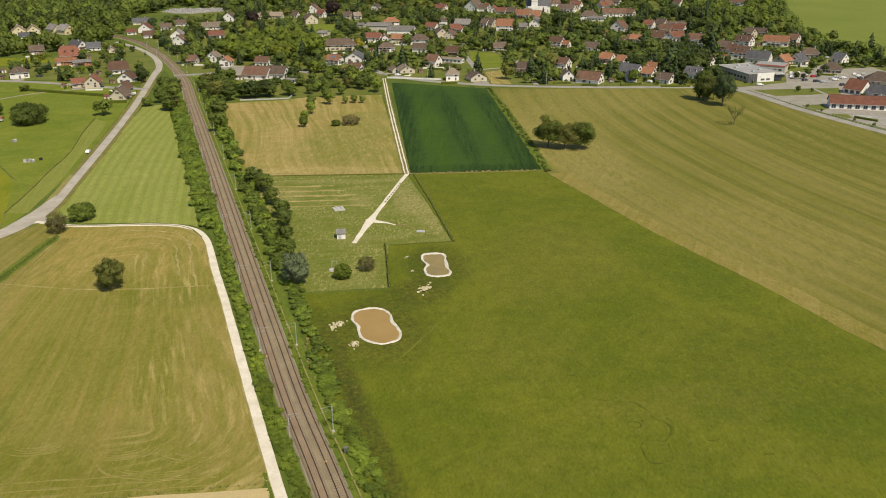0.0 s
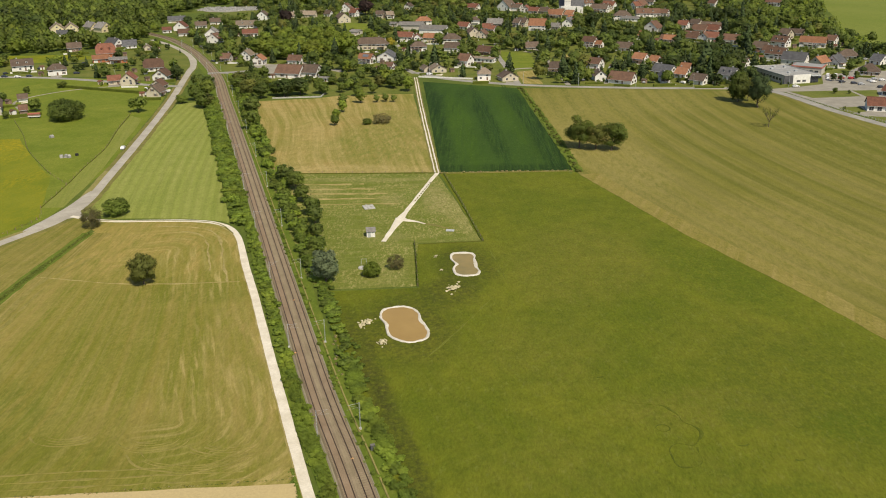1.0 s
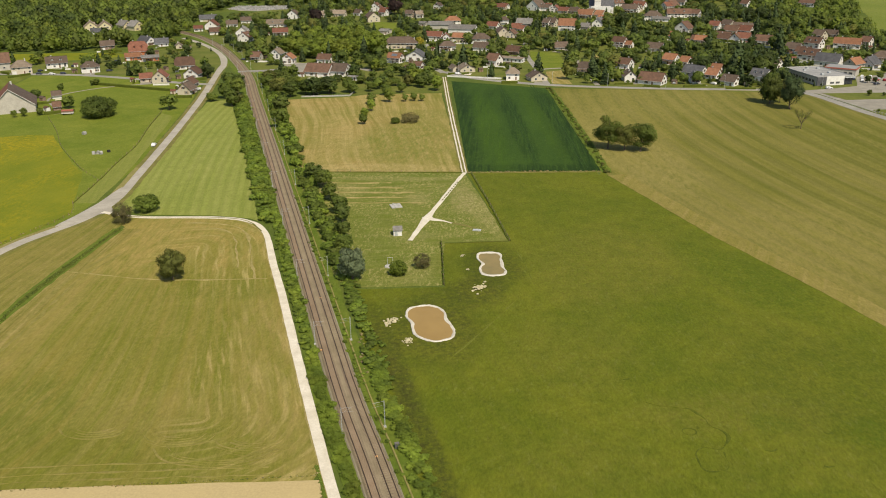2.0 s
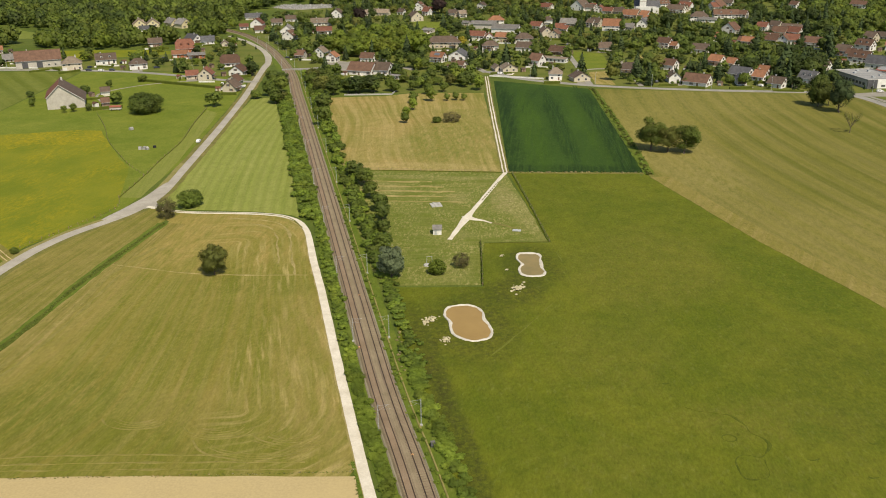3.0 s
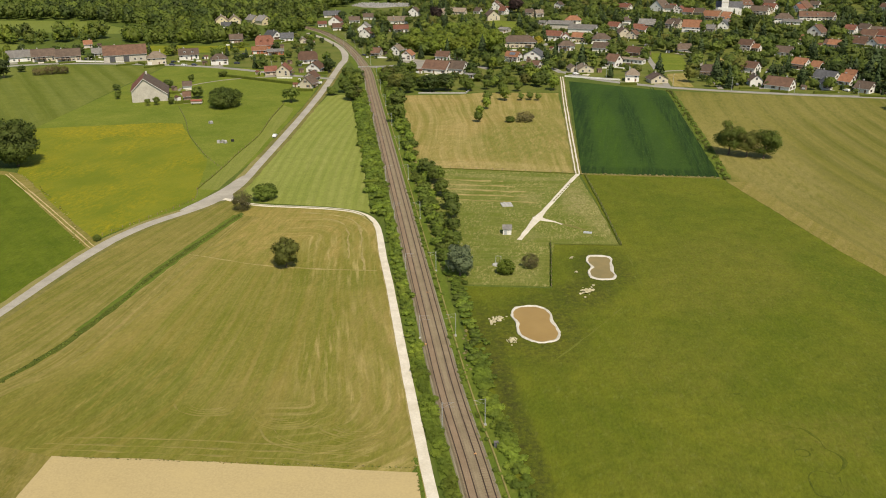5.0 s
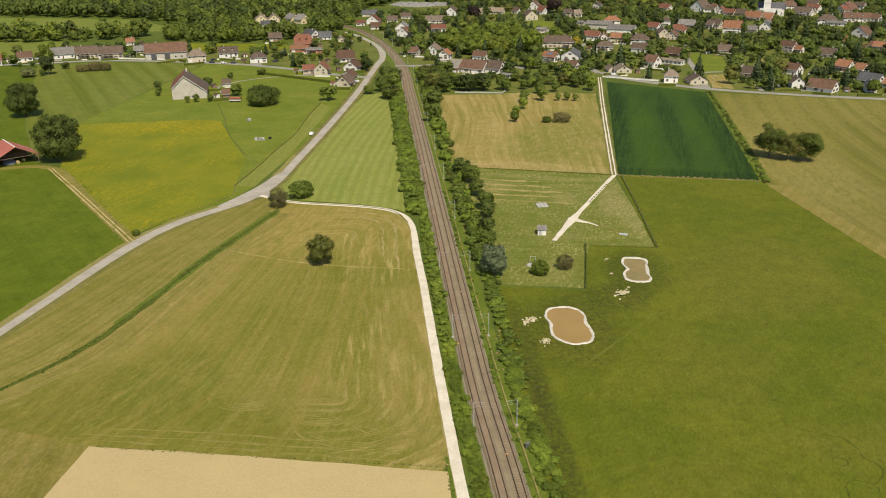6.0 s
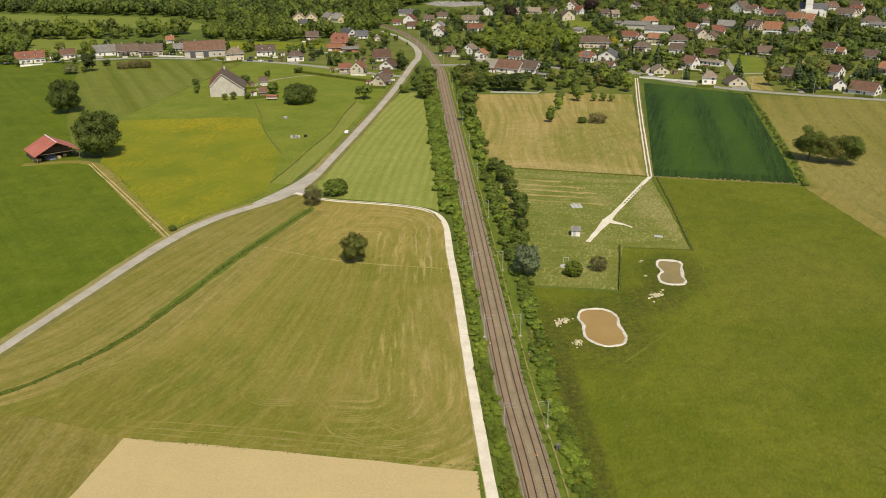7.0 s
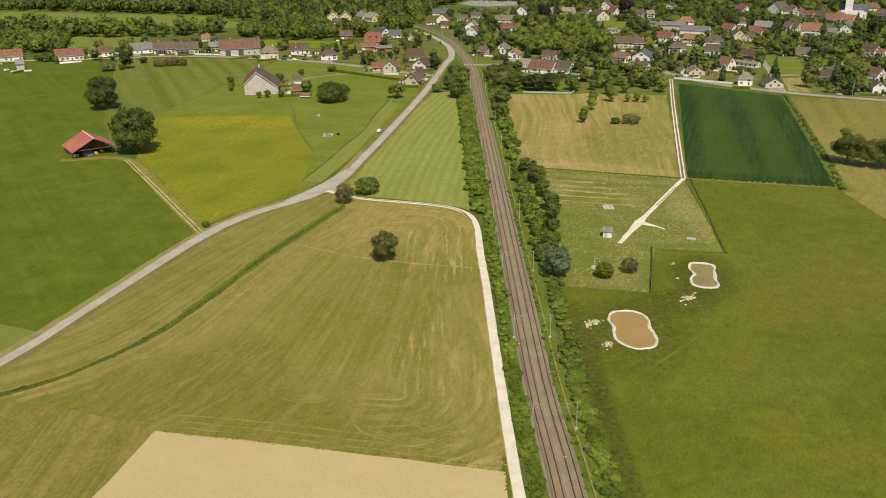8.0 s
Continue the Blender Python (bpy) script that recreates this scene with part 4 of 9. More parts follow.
# faint lines in the big pasture
ribbon("trodden_line", [(33.9, 175.3), (37, 173.9), (40.3, 173.5), (44, 173), (46.1, 167.1), (48.1, 165.1), (49.2, 161.4), (46.9, 157.2), (43, 157.2), (41.3, 154.5), (42.2, 150.2), (45.5, 149.9), (47.2, 152.4), (46.9, 156.6)], 0.42, 0.07, MAT["dark_line"], "dark winding line of lush grass", "grass line", 0.4, 1.1)
ring = [(41.5 + 1.55 * math.cos(a * math.tau / 10), 163.9 + 1.35 * math.sin(a * math.tau / 10)) for a in range(11)]
ribbon("trodden_line", ring, 0.32, 0.07, MAT["dark_line"], "dark ring of lush grass", "grass ring", 0.6, 0.3)
for x, y, w in ((57, 158, 2.4), (67, 152.5, 2.0), (31, 186, 1.6), (71, 165, 1.5), (24, 196, 1.2)):
    ribbon("trodden_line", [(x - w * 0.5, y), (x, y - 0.3), (x + w * 0.5, y + 0.2)], 0.5, 0.07, MAT["dark_line"], "short dark tuft of lush grass", "grass line", 0.4, 1.1)
ribbon("trodden_line", [(6.1, 232.7), (-3.0, 212.2), (-12.2, 193.6)], 0.12, 0.08, MAT["dry_line"], "faint pale trodden line in the pasture", "grass line", 1.0, 0.5)
ribbon("trodden_line", [(5.8, 270), (8.6, 255.9), (10.5, 245.4)], 0.2, 0.08, MAT["dry_line"], "faint pale trodden line beside the pond", "grass line", 1.0, 0.5)
ribbon("hedge_bank", [(-12.2, 361), (-5.5, 328.1), (3.6, 279.2)], 0.8, 0.35, MAT["ditch"], "strip of tall dark grass along the fence", "grass strip", 2.0, 0.4)
ribbon("hedge_bank", [(-16.7, 276), (3.6, 279)], 0.6, 0.15, MAT["worn"], "thin dark fence line of long grass", "bank", 2.0, 0.3)
# solid low strip added to stand for the thin dark fence
ribbon("hedge_bank", [(-19.6, 276.6), (-17.8, 257.4), (-16.3, 240)], 0.28, 0.7, MAT["ditch"], "low dark green strip standing for the fence", "hedge", 1.0, 0.25)
ribbon("hedge_bank", [(-13.6, 362), (43.5, 365.5)], 1.6, 0.25, MAT["verge"], "rough grassy bank at the crop's foot", "bank", 2.0, 0.6)
ribbon("hedge_bank", [(-87, 361), (-16, 362.5)], 0.7, 0.2, MAT["worn"], "dark furrow between two meadows", "bank", 2.0, 0.3)
ribbon("hedge_bank", [(-252, 465), (-231, 432), (-214.7, 403.3), (-197.1, 378.0), (-183.5, 360)], 0.22, 0.18, MAT["bank"], "fence line of tall grass", "bank", 2.0, 0.3)
ribbon("hedge_bank", [(-193.7, 482), (-185.5, 440), (-177.6, 405.6), (-173.4, 371.1), (-169.5, 343.7), (-166.4, 314)], 0.3, 0.2, MAT["worn"], "fence line of tall grass", "bank", 2.0, 0.3)


# ---- railway ----
LINE = smooth(RAIL, 3.0)
RIGHT = sides(LINE)
railway = tagged(new("railway"), "double-track electrified railway on brown ballast", "railway", kind="structure")


def rail_sweep(profile):
    bm = bmesh.new()
    rows = [[bm.verts.new((p + s * o).xy.to_3d() + Vector((0, 0, h))) for o, h in profile] for p, s in zip(LINE, RIGHT)]
    for a, b in zip(rows, rows[1:]):
        for i in range(len(profile) - 1):
            bm.faces.new((a[i], a[i + 1], b[i + 1], b[i]))
    return bm


ribbon("bank", RAIL, 15, 0.10, MAT["bank"], "grassy railway bank", "bank", 5.0, 1.0)
part("cess", rail_sweep([(-4.0, 0.0), (-3.6, 0.3), (3.3, 0.3), (3.8, 0.0)]), MAT["cess"], railway, "grey gravel shoulder")
part("ballast", rail_sweep([(-3.4, 0.25), (-3.0, 0.62), (-0.5, 0.62), (0.0, 0.55), (0.5, 0.62), (2.9, 0.62), (3.2, 0.3)]), MAT["ballast"], railway)
part("stained_ballast", rail_sweep([(-2.75, 0.5), (-2.7, 0.635), (-0.9, 0.635), (-0.85, 0.5)]), MAT["ballast_rust"], railway, "rust-stained ballast")
for c in (-1.8, 1.8):
    for g in (-0.7525, 0.7525):
        o = c + g
        part("rail", rail_sweep([(o - 0.1, 0.66), (o - 0.1, 0.72), (o - 0.05, 0.74), (o - 0.05, 0.86), (o + 0.05, 0.86), (o + 0.05, 0.74), (o + 0.1, 0.72), (o + 0.1, 0.66)]), MAT["rail"], railway)
verts, quads = [], []
along = smooth(RAIL, 0.6)[60:1200]
for p, s in zip(along, sides(along)):
    d = Vector((-s.y, s.x, 0))
    for c in (-1.8, 1.8):
        k = len(verts)
        for o, e, h in ((-1.25, -0.13, 0.6), (1.25, -0.13, 0.6), (1.25, 0.13, 0.6), (-1.25, 0.13, 0.6), (-1.25, -0.12, 0.628), (1.25, -0.12, 0.628), (1.25, 0.12, 0.628), (-1.25, 0.12, 0.628)):
            q = p + s * (c + o) + d * e
            verts.append((q.x, q.y, h))
        quads += [[k + i for i in f] for f in ((4, 5, 6, 7), (0, 1, 5, 4), (1, 2, 6, 5), (2, 3, 7, 6), (3, 0, 4, 7))]
sleepers = new("sleepers", arrays("sleepers", np.array(verts), np.array(quads), [MAT["sleeper"]]))
sleepers.parent = railway
tagged(sleepers, "rows of weathered sleepers", kind="stuff")


def mast(x, y, z, turn, h=6.6):
    """A catenary mast with its bracket towards +x of its own frame, and a signal box foot."""
    m = new("catenary_mast")
    m.matrix_basis = pose(x, y, z, 0, 0, turn)
    bm = bmesh.new()
    for sx in (-0.07, 0.07):
        box(bm, sx - 0.02, -0.07, 0, sx + 0.02, 0.07, h)
    for k in range(9):
        box(bm, -0.05, -0.02, 0.4 + k * h / 9.4, 0.05, 0.02, 0.55 + k * h / 9.4)
    part("post", bm, MAT["galvanised"], m)
    bm = bmesh.new()
    box(bm, -0.28, -0.28, -0.4, 0.28, 0.28, 0.2)
    part("foundation", bm, MAT["concrete"], m)
    bm = bmesh.new()
    tube(bm, (0, 0, h - 0.25), (2.6, 0, h - 0.35), 0.02)
    tube(bm, (0, 0, h - 1.5), (2.2, 0, h - 0.4), 0.016)
    part("bracket", bm, MAT["galvanised"], m)
    bm = bmesh.new()
    tube(bm, (1.0, 0, h - 1.3), (2.8, 0, h - 1.45), 0.014)
    part("registration_arm", bm, MAT["galvanised"], m)
    return tagged(m, "slim galvanised catenary mast with bracket arm", "catenary mast", "masts along the railway")


def rail_at(y):
    for p, q, s in zip(LINE, LINE[1:], RIGHT):
        if p.y <= y <= q.y:
            u = (y - p.y) / (q.y - p.y)
            return p.lerp(q, u), s
    return LINE[-1], RIGHT[-1]


LEFT_MAST = RIGHT_MAST = None
for y in (118, 160.3, 201.4, 244, 292, 340, 388, 436, 484, 532, 580, 625, 668, 708, 746):
    p, s = rail_at(y)
    a = math.degrees(math.atan2(s.y, s.x))
    for off, turn in ((-3.95, a), (5.5, a + 180)):
        q = p + s * off
        if LEFT_MAST is None:
            LEFT_MAST = mast(q.x, q.y, 0.25, turn)
        else:
            copy_thing(LEFT_MAST, pose(q.x, q.y, 0.25, 0, 0, turn))
wires = tagged(new("overhead_line"), "thin dark overhead contact wires", "overhead line", kind="structure")
for off in (-1.8, 1.8):
    for h in (5.2, 6.0):
        bm = bmesh.new()
        for a, b, sa, sb in zip(LINE[::8], LINE[8::8], RIGHT[::8], RIGHT[8::8]):
            tube(bm, (a + sa * off) + Vector((0, 0, h)), (b + sb * off) + Vector((0, 0, h)), 0.015, sides=3)
        part("wire", bm, MAT["cable"], wires)
# cable trough beside the right track
ribbon("cable_trough", [(p + s * 5.1).xy for p, s in list(zip(LINE, RIGHT))[::6]], 0.36, 0.3, MAT["lane_verge"], "pale cable trough beside the ballast", "cable trough", 4.0, 0.1)
cab = new("trackside_cabinet")
p, s = rail_at(153)
cab.matrix_basis = pose(p.x + 5.9, p.y + 1.5, 0.1, 0, 0, 18)
bm = bmesh.new()
box(bm, -0.45, -0.3, 0, 0.45, 0.3, 1.2)
part("cabinet_body", bm, MAT["roof_slate"], cab, "dark grey metal body")
bm = bmesh.new()
box(bm, -0.5, -0.35, 1.2, 0.5, 0.35, 1.28)
part("lid", bm, MAT["roof_grey"], cab)
tagged(cab, "grey metal trackside equipment cabinet", "cabinet")
for y, off in ((150, 1.1), (197, -2.9), (228, 1.0)):
    p, s = rail_at(y)
    bm = bmesh.new()
    box(bm, -0.25, -0.2, 0, 0.25, 0.2, 0.12)
    m = part("track_marker", bm, MAT["orange"])
    m.matrix_basis = pose(p.x + s.x * off, p.y + s.y * off, 0.68, 0, 0, 18)
    tagged(m, "small orange track balise between the rails", "track marker", "track markers")


# ---- ponds and heaps ----
def pond(pts, rim, water, label):
    """A pond: a low pale gravel rim with a smooth uneven outline, and the water inside it."""
    base = tagged(new("pond"), label, "pond", "ponds", "structure")
    line = smooth(pts, 0.8, True)
    mid = sum(line, Vector()) / len(line)
    bm = bmesh.new()
    loops = []
    for k, h in ((1.0, 0.02), (0.985, 0.22), (0.9, 0.26), (0.8, 0.12), (0.76, 0.05)):
        loop = []
        for p in line:
            d = (p - mid)
            q = mid + d * (1 - (1 - k) * rim / 0.2 * 8.0 / max(d.length, 3) * (1 + 0.35 * noise.noise(p * 0.5))) if k < 0.95 else mid + d * (k + 0.03 * noise.noise(p * 0.9))
            loop.append(bm.verts.new(q + Vector((0, 0, h + 0.06 + 0.05 * noise.noise(p)))))
        loops.append(loop)
    for a, b in zip(loops, loops[1:]):
        for i in range(len(a)):
            j = (i + 1) % len(a)
            bm.faces.new((a[i], a[j], b[j], b[i]))
    part("gravel_rim", bm, MAT["rim"], base, "white gravel rim")
    bm = bmesh.new()
    bm.faces.new([bm.verts.new(mid + (p - mid) * 0.93 + Vector((0, 0, 0.15))) for p in line])
    bmesh.ops.recalc_face_normals(bm, faces=bm.faces)
    w = part("water", bm, water, base, "still brown water")
    if w.data.polygons[0].normal.z < 0:
        w.data.flip_normals()
    return base


pond([(-25.9, 221.3), (-25.1, 223.9), (-22.1, 225.6), (-19.6, 226.0), (-17.0, 224.8), (-14.8, 221.8), (-13.9, 217.4), (-12.4, 213.5), (-11.3, 209.7), (-11.5, 206.1), (-13.2, 204.1), (-16.5, 203.0), (-20.1, 204.7), (-22.4, 207.4), (-23.5, 211.9), (-24.0, 214.6), (-25.6, 217.7)], 0.115, MAT["water"], "bean-shaped muddy pond with a white gravel rim")
pond([(-7.0, 267.0), (-4.1, 268.2), (-0.6, 268.1), (1.1, 265.9), (0.9, 262.8), (1.6, 259.4), (1.8, 254.8), (2.7, 251.4), (2.0, 248.9), (0.1, 248.1), (-2.5, 247.8), (-5.2, 249.2), (-6.2, 253.8), (-5.5, 257.8), (-7.1, 262.2)], 0.15, MAT["water_green"], "small dug pond with a white gravel rim")


def heap(x, y, w, d, h, seed, label="low heap of pale quarry rubble"):
    rng = np.random.default_rng(seed)
    t = new("rubble_heap")
    t.matrix_basis = pose(x, y, 0.02, 0, 0, -24)
    for i in range(56):
        bm = bmesh.new()
        bmesh.ops.create_icosphere(bm, subdivisions=1, radius=1)
        u, v = rng.normal(0, 0.5, 2)
        s = rng.uniform(0.12, 0.42) * min(w, d) * 0.42
        top = h * max(0.0, 1 - (u * u + v * v) * 1.1)
        for vert in bm.verts:
            vert.co = Vector((vert.co.x * s * rng.uniform(0.8, 1.3), vert.co.y * s * rng.uniform(0.8, 1.3), vert.co.z * s * 0.6)) * rng.uniform(0.85, 1.15)
        bmesh.ops.rotate(bm, verts=bm.verts, matrix=Matrix.Rotation(rng.uniform(0, 6), 3, "Z"))
        bmesh.ops.translate(bm, verts=bm.verts, vec=(u * w * 0.55, v * d * 0.55, top * 0.8 + 0.1))
        part("rock", bm, MAT["rock"], t)
    return tagged(t, label, "rubble heap", "rubble heaps round the ponds")


heap(-29, 214.5, 2.6, 5.0, 0.5, 1)
heap(-23.4, 203.5, 1.7, 2.8, 0.5, 2)
heap(-6.0, 238.2, 2.8, 5.2, 0.6, 3)
heap(-11.8, 264.7, 0.9, 1.8, 0.3, 4)
heap(-9.6, 253, 0.8, 1.2, 0.2, 5)
heap(-33.5, 199, 1.6, 7.5, 0.4, 6, "scattered pale stones in grass")


# ---- trees and shrubs ----
def foliage(rng, lobes, count, leaf, droop=0.0, core=0.84, fuzz=0.42, soft_share=0.7):
    """Leaf clumps as small folded blades through the outer shell of a crown's lobes, with small dense cores that close it.

    Gives corners, triangles and normals; the normals follow the lobes, so that light falls softly over the crown."""
    lobes = np.array(lobes, float)
    weight = (lobes[:, 3] * lobes[:, 4] + lobes[:, 3] * lobes[:, 5])
    pick = rng.choice(len(lobes), count, p=weight / weight.sum())
    c, r = lobes[pick, :3], lobes[pick, 3:]
    d = rng.normal(size=(count, 3))
    d[:, 2] = d[:, 2] * 0.9 + 0.15
    d /= np.linalg.norm(d, axis=1)[:, None]
    pos = c + d * r * (1.05 - 0.2 * rng.uniform(0, 1, (count, 1)) ** 1.4 + 0.12 * fuzz * rng.normal(size=(count, 1)))
    mid = lobes[:, :3].mean(axis=0)
    out = d / r
    out /= np.linalg.norm(out, axis=1)[:, None]
    whole = pos - mid
    whole /= np.linalg.norm(whole, axis=1)[:, None] + 1e-6
    nrm = out + rng.normal(size=(count, 3)) * fuzz
    nrm[:, 2] += 0.25 - droop
    nrm /= np.linalg.norm(nrm, axis=1)[:, None]
    side = np.cross(nrm, rng.normal(size=(count, 3)))
    side /= np.linalg.norm(side, axis=1)[:, None]
    lng = np.cross(nrm, side)
    s = leaf * rng.uniform(0.5, 1.3, (count, 1))
    fold = nrm * s * 0.12
    a, b = pos - lng * s * 0.75, pos + lng * s * 0.75
    e, f = pos - side * s * 0.55 - fold, pos + side * s * 0.55 - fold
    v = np.stack([a, f, b, e], 1).reshape(-1, 3)
    soft = nrm * (1.2 - soft_share) + (out * 0.7 + whole * 0.85) * soft_share
    soft[:, 2] += 0.3
    soft /= np.linalg.norm(soft, axis=1)[:, None]
    ns = np.repeat(soft, 4, axis=0)
    k = np.arange(count) * 4
    tris = np.concatenate([np.stack([k, k + 1, k + 2], 1), np.stack([k, k + 2, k + 3], 1)])
    cv, cf, cn = [], [], []
    base = len(v)
    bv = np.array([(1, 0, 0), (-1, 0, 0), (0, 1, 0), (0, -1, 0), (0, 0, 1), (0, 0, -1)], float)
    bf = np.array([(a, b, c) if (a < 1) ^ (b < 3) ^ (c < 5) else (b, a, c) for a in (0, 1) for b in (2, 3) for c in (4, 5)])
    for lobe in lobes:
        cv.append(lobe[:3] + bv * lobe[3:] * rng.uniform(core - 0.06, core + 0.12, (len(bv), 1)))
        cf.append(bf + base)
        w = bv + (lobe[:3] - mid) / (np.linalg.norm(lobe[:3] - mid) + 1e-6) * 0.6 + np.array((0, 0, 0.35))
        cn.append(w / (np.linalg.norm(w, axis=1)[:, None] + 1e-6))
        base += len(bv)
    return np.concatenate([v] + cv), np.concatenate([tris] + cf), np.concatenate([ns] + cn)


def broad_lobes(rng, n, width, z0, z1, size=1.0, heart=0.40):
    """Lobes of a broad crown between two heights, uneven and with gaps."""
    out = []
    mid, half = (z0 + z1) / 2, (z1 - z0) / 2
    for i in range(n):
        a = rng.uniform(0, math.tau)
        z = rng.uniform(-0.85, 0.92)
        ring = math.sqrt(max(0.03, 1 - z * z))
        k = ring * rng.uniform(0.48, 0.68) / size ** 0.3
        r = width / 2 * rng.uniform(0.30, 0.47) * (0.7 + 0.3 * ring) * size
        out.append((math.cos(a) * k * width / 2, math.sin(a) * k * width / 2, mid + z * half * 0.75, r, r * rng.uniform(0.85, 1.15), r * rng.uniform(0.7, 0.95) * min(1.3, max(0.8, 2 * half / width))))
    out.append((0, 0, mid, width * heart, width * heart, half * 2.1 * heart))
    return out


def trunk_mesh(rng, h, r, crown_low, spread):
    bm = bmesh.new()
    bend = Vector((rng.normal(0, 0.03) * h, rng.normal(0, 0.03) * h, 0))
    tube(bm, (0, 0, -0.2), bend * 0.5 + Vector((0, 0, crown_low)), r * 1.15, r * 0.8, 7)
    tube(bm, bend * 0.5 + Vector((0, 0, crown_low)), bend + Vector((0, 0, h * 0.8)), r * 0.8, r * 0.25, 6)
    for i in range(5):
        a = i * 1.257 + rng.uniform(0, 0.8)
        z = crown_low + (h * 0.35) * rng.uniform(0, 1)
        tube(bm, bend * 0.5 + Vector((0, 0, z)), Vector((math.cos(a) * spread, math.sin(a) * spread, z + h * rng.uniform(0.12, 0.3))), r * 0.45, r * 0.12, 5)
    return bm


def tree(name, rng, h, width, low, count, leaf, material, lobes=9, label="", category="tree", group="", core=0.84, size=1.0, heart=0.40, fuzz=0.42):
    t = new(name)
    part("trunk", trunk_mesh(rng, h, 0.022 * h + 0.06, max(0.6, low), width * 0.3), MAT["bark"], t)
    v, f, q = foliage(rng, broad_lobes(rng, lobes, width, low, h, size, heart), count, leaf, 0.0, core, fuzz)
    crown = new("crown", arrays("crown", v, f, [material], None, q))
    crown.parent = t
    return tagged(t, label, category, group)


def conifer(name, rng, h, width, count, leaf, material, label, group="", low=0.8):
    t = new(name)
    part("trunk", trunk_mesh(rng, h, 0.018 * h + 0.05, 1.0, width * 0.15), MAT["bark"], t)
    lobes = []
    n = 9
    for i in range(n):
        u = i / (n - 1)
        z = low + (h - low) * (0.08 + 0.88 * u)
        w = width / 2 * (1 - 0.88 * u) * rng.uniform(0.8, 1.1)
        for k in range(3 if u < 0.7 else 1):
            a = rng.uniform(0, math.tau)
            lobes.append((math.cos(a) * w * 0.35, math.sin(a) * w * 0.35, z, w * 0.75, w * 0.75, h / n * 0.75))
    v, f, q = foliage(rng, lobes, count, leaf, 0.35)
    crown = new("crown", arrays("crown", v, f, [material], None, q))
    crown.parent = t
    return tagged(t, label, "conifer", group)


def shrub(name, rng, h, width, count, leaf, material, label, group="", lobes=7, core=0.8, fuzz=0.7):
    """A shrub whose foliage reaches the ground: stems and crown."""
    t = new(name)
    bm = bmesh.new()
    tube(bm, (0, 0, -0.1), (0, 0, h * 0.25), 0.09, 0.06, 5)
    for i in range(4):
        a = i * 1.6 + rng.uniform(0, 1)
        tube(bm, (0, 0, h * 0.15), (math.cos(a) * width * 0.25, math.sin(a) * width * 0.25, h * 0.6), 0.05, 0.02, 4)
    part("trunk", bm, MAT["bark"], t)
    v, f, q = foliage(rng, broad_lobes(rng, lobes, width, -0.1 * h, h, 0.55), count, leaf, 0.0, core, fuzz, 0.4)
    v[:, 2] = np.maximum(v[:, 2], -0.05)
    crown = new("crown", arrays("crown", v, f, [material], None, q))
    crown.parent = t
    return tagged(t, label, "shrub", group)


def put(src, x, y, sx=1.0, sz=None, turn=None, label=""):
    """A copy of a plant at a place, scaled in width and height, turned as given or by its place."""
    sz = sx if sz is None else sz
    turn = (x * 37.7 + y * 91.3) % 360 if turn is None else turn
    c = copy_thing(src, pose(x, y, 0, 0, 0, turn) @ Matrix.Diagonal((sx, sx, sz, 1)))
    return tagged(c, label)


def crowd(name, places, patterns, label, category):
    """Many far plants as one mass: places hold pattern, x, y, width, height, turn."""
    vs, fs, ns, ms, mats, base = [], [], [], [], [], 0
    for v, f, q, m in patterns:
        if m not in mats:
            mats.append(m)
    for k, x, y, sx, sz, a in places:
        v, f, q, m = patterns[k]
        ca, sa = math.cos(a), math.sin(a)
        ns.append(np.stack([q[:, 0] * ca - q[:, 1] * sa, q[:, 0] * sa + q[:, 1] * ca, q[:, 2]], 1))
        ca, sa = ca * sx, sa * sx
        vs.append(np.stack([v[:, 0] * ca - v[:, 1] * sa + x, v[:, 0] * sa + v[:, 1] * ca + y, v[:, 2] * sz], 1))
        fs.append(f + base)
        ms.append(np.full(len(f), mats.index(m)))
        base += len(v)
    ob = new(name, arrays(name, np.concatenate(vs), np.concatenate(fs), [MAT[m] for m in mats], np.concatenate(ms), np.concatenate(ns)))
    return tagged(ob, label, category, kind="stuff")


RNG = np.random.default_rng(7)
PATTERNS = []


# patterns to copy plants from; they are taken away at the end
def pattern(ob, k):
    PATTERNS.append(ob)
    return ob


TREES = []
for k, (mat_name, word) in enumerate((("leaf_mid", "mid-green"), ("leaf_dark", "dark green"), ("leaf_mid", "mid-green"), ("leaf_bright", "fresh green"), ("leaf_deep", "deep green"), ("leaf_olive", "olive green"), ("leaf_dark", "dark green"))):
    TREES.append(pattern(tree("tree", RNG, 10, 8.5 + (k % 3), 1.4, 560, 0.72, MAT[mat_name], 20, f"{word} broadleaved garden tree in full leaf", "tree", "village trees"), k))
CONIFERS = [pattern(conifer("conifer", RNG, 13, 6.0, 620, 0.7, MAT["needle"], "dark pointed garden conifer", "village trees"), 10 + k) for k in range(2)]
PURPLE = pattern(tree("tree", RNG, 12, 11, 1.5, 620, 0.95, MAT["leaf_purple"], 10, "dark purple-leaved beech among houses", "tree", "village trees"), 13)
GOLD = pattern(tree("tree", RNG, 7, 6, 1.0, 420, 0.8, MAT["leaf_gold"], 8, "yellow-leaved ornamental garden tree", "tree", "village trees"), 14)
BIG = [pattern(tree("tree", RNG, 13, 12, 0.0, 8000, 0.32, MAT[m], 40, "large round broadleaved field tree in full leaf", "tree", "field trees", 0.8, 0.75, 0.36, 0.8), 16 + k) for k, m in enumerate(("leaf_dark", "leaf_mid", "leaf_dark"))]
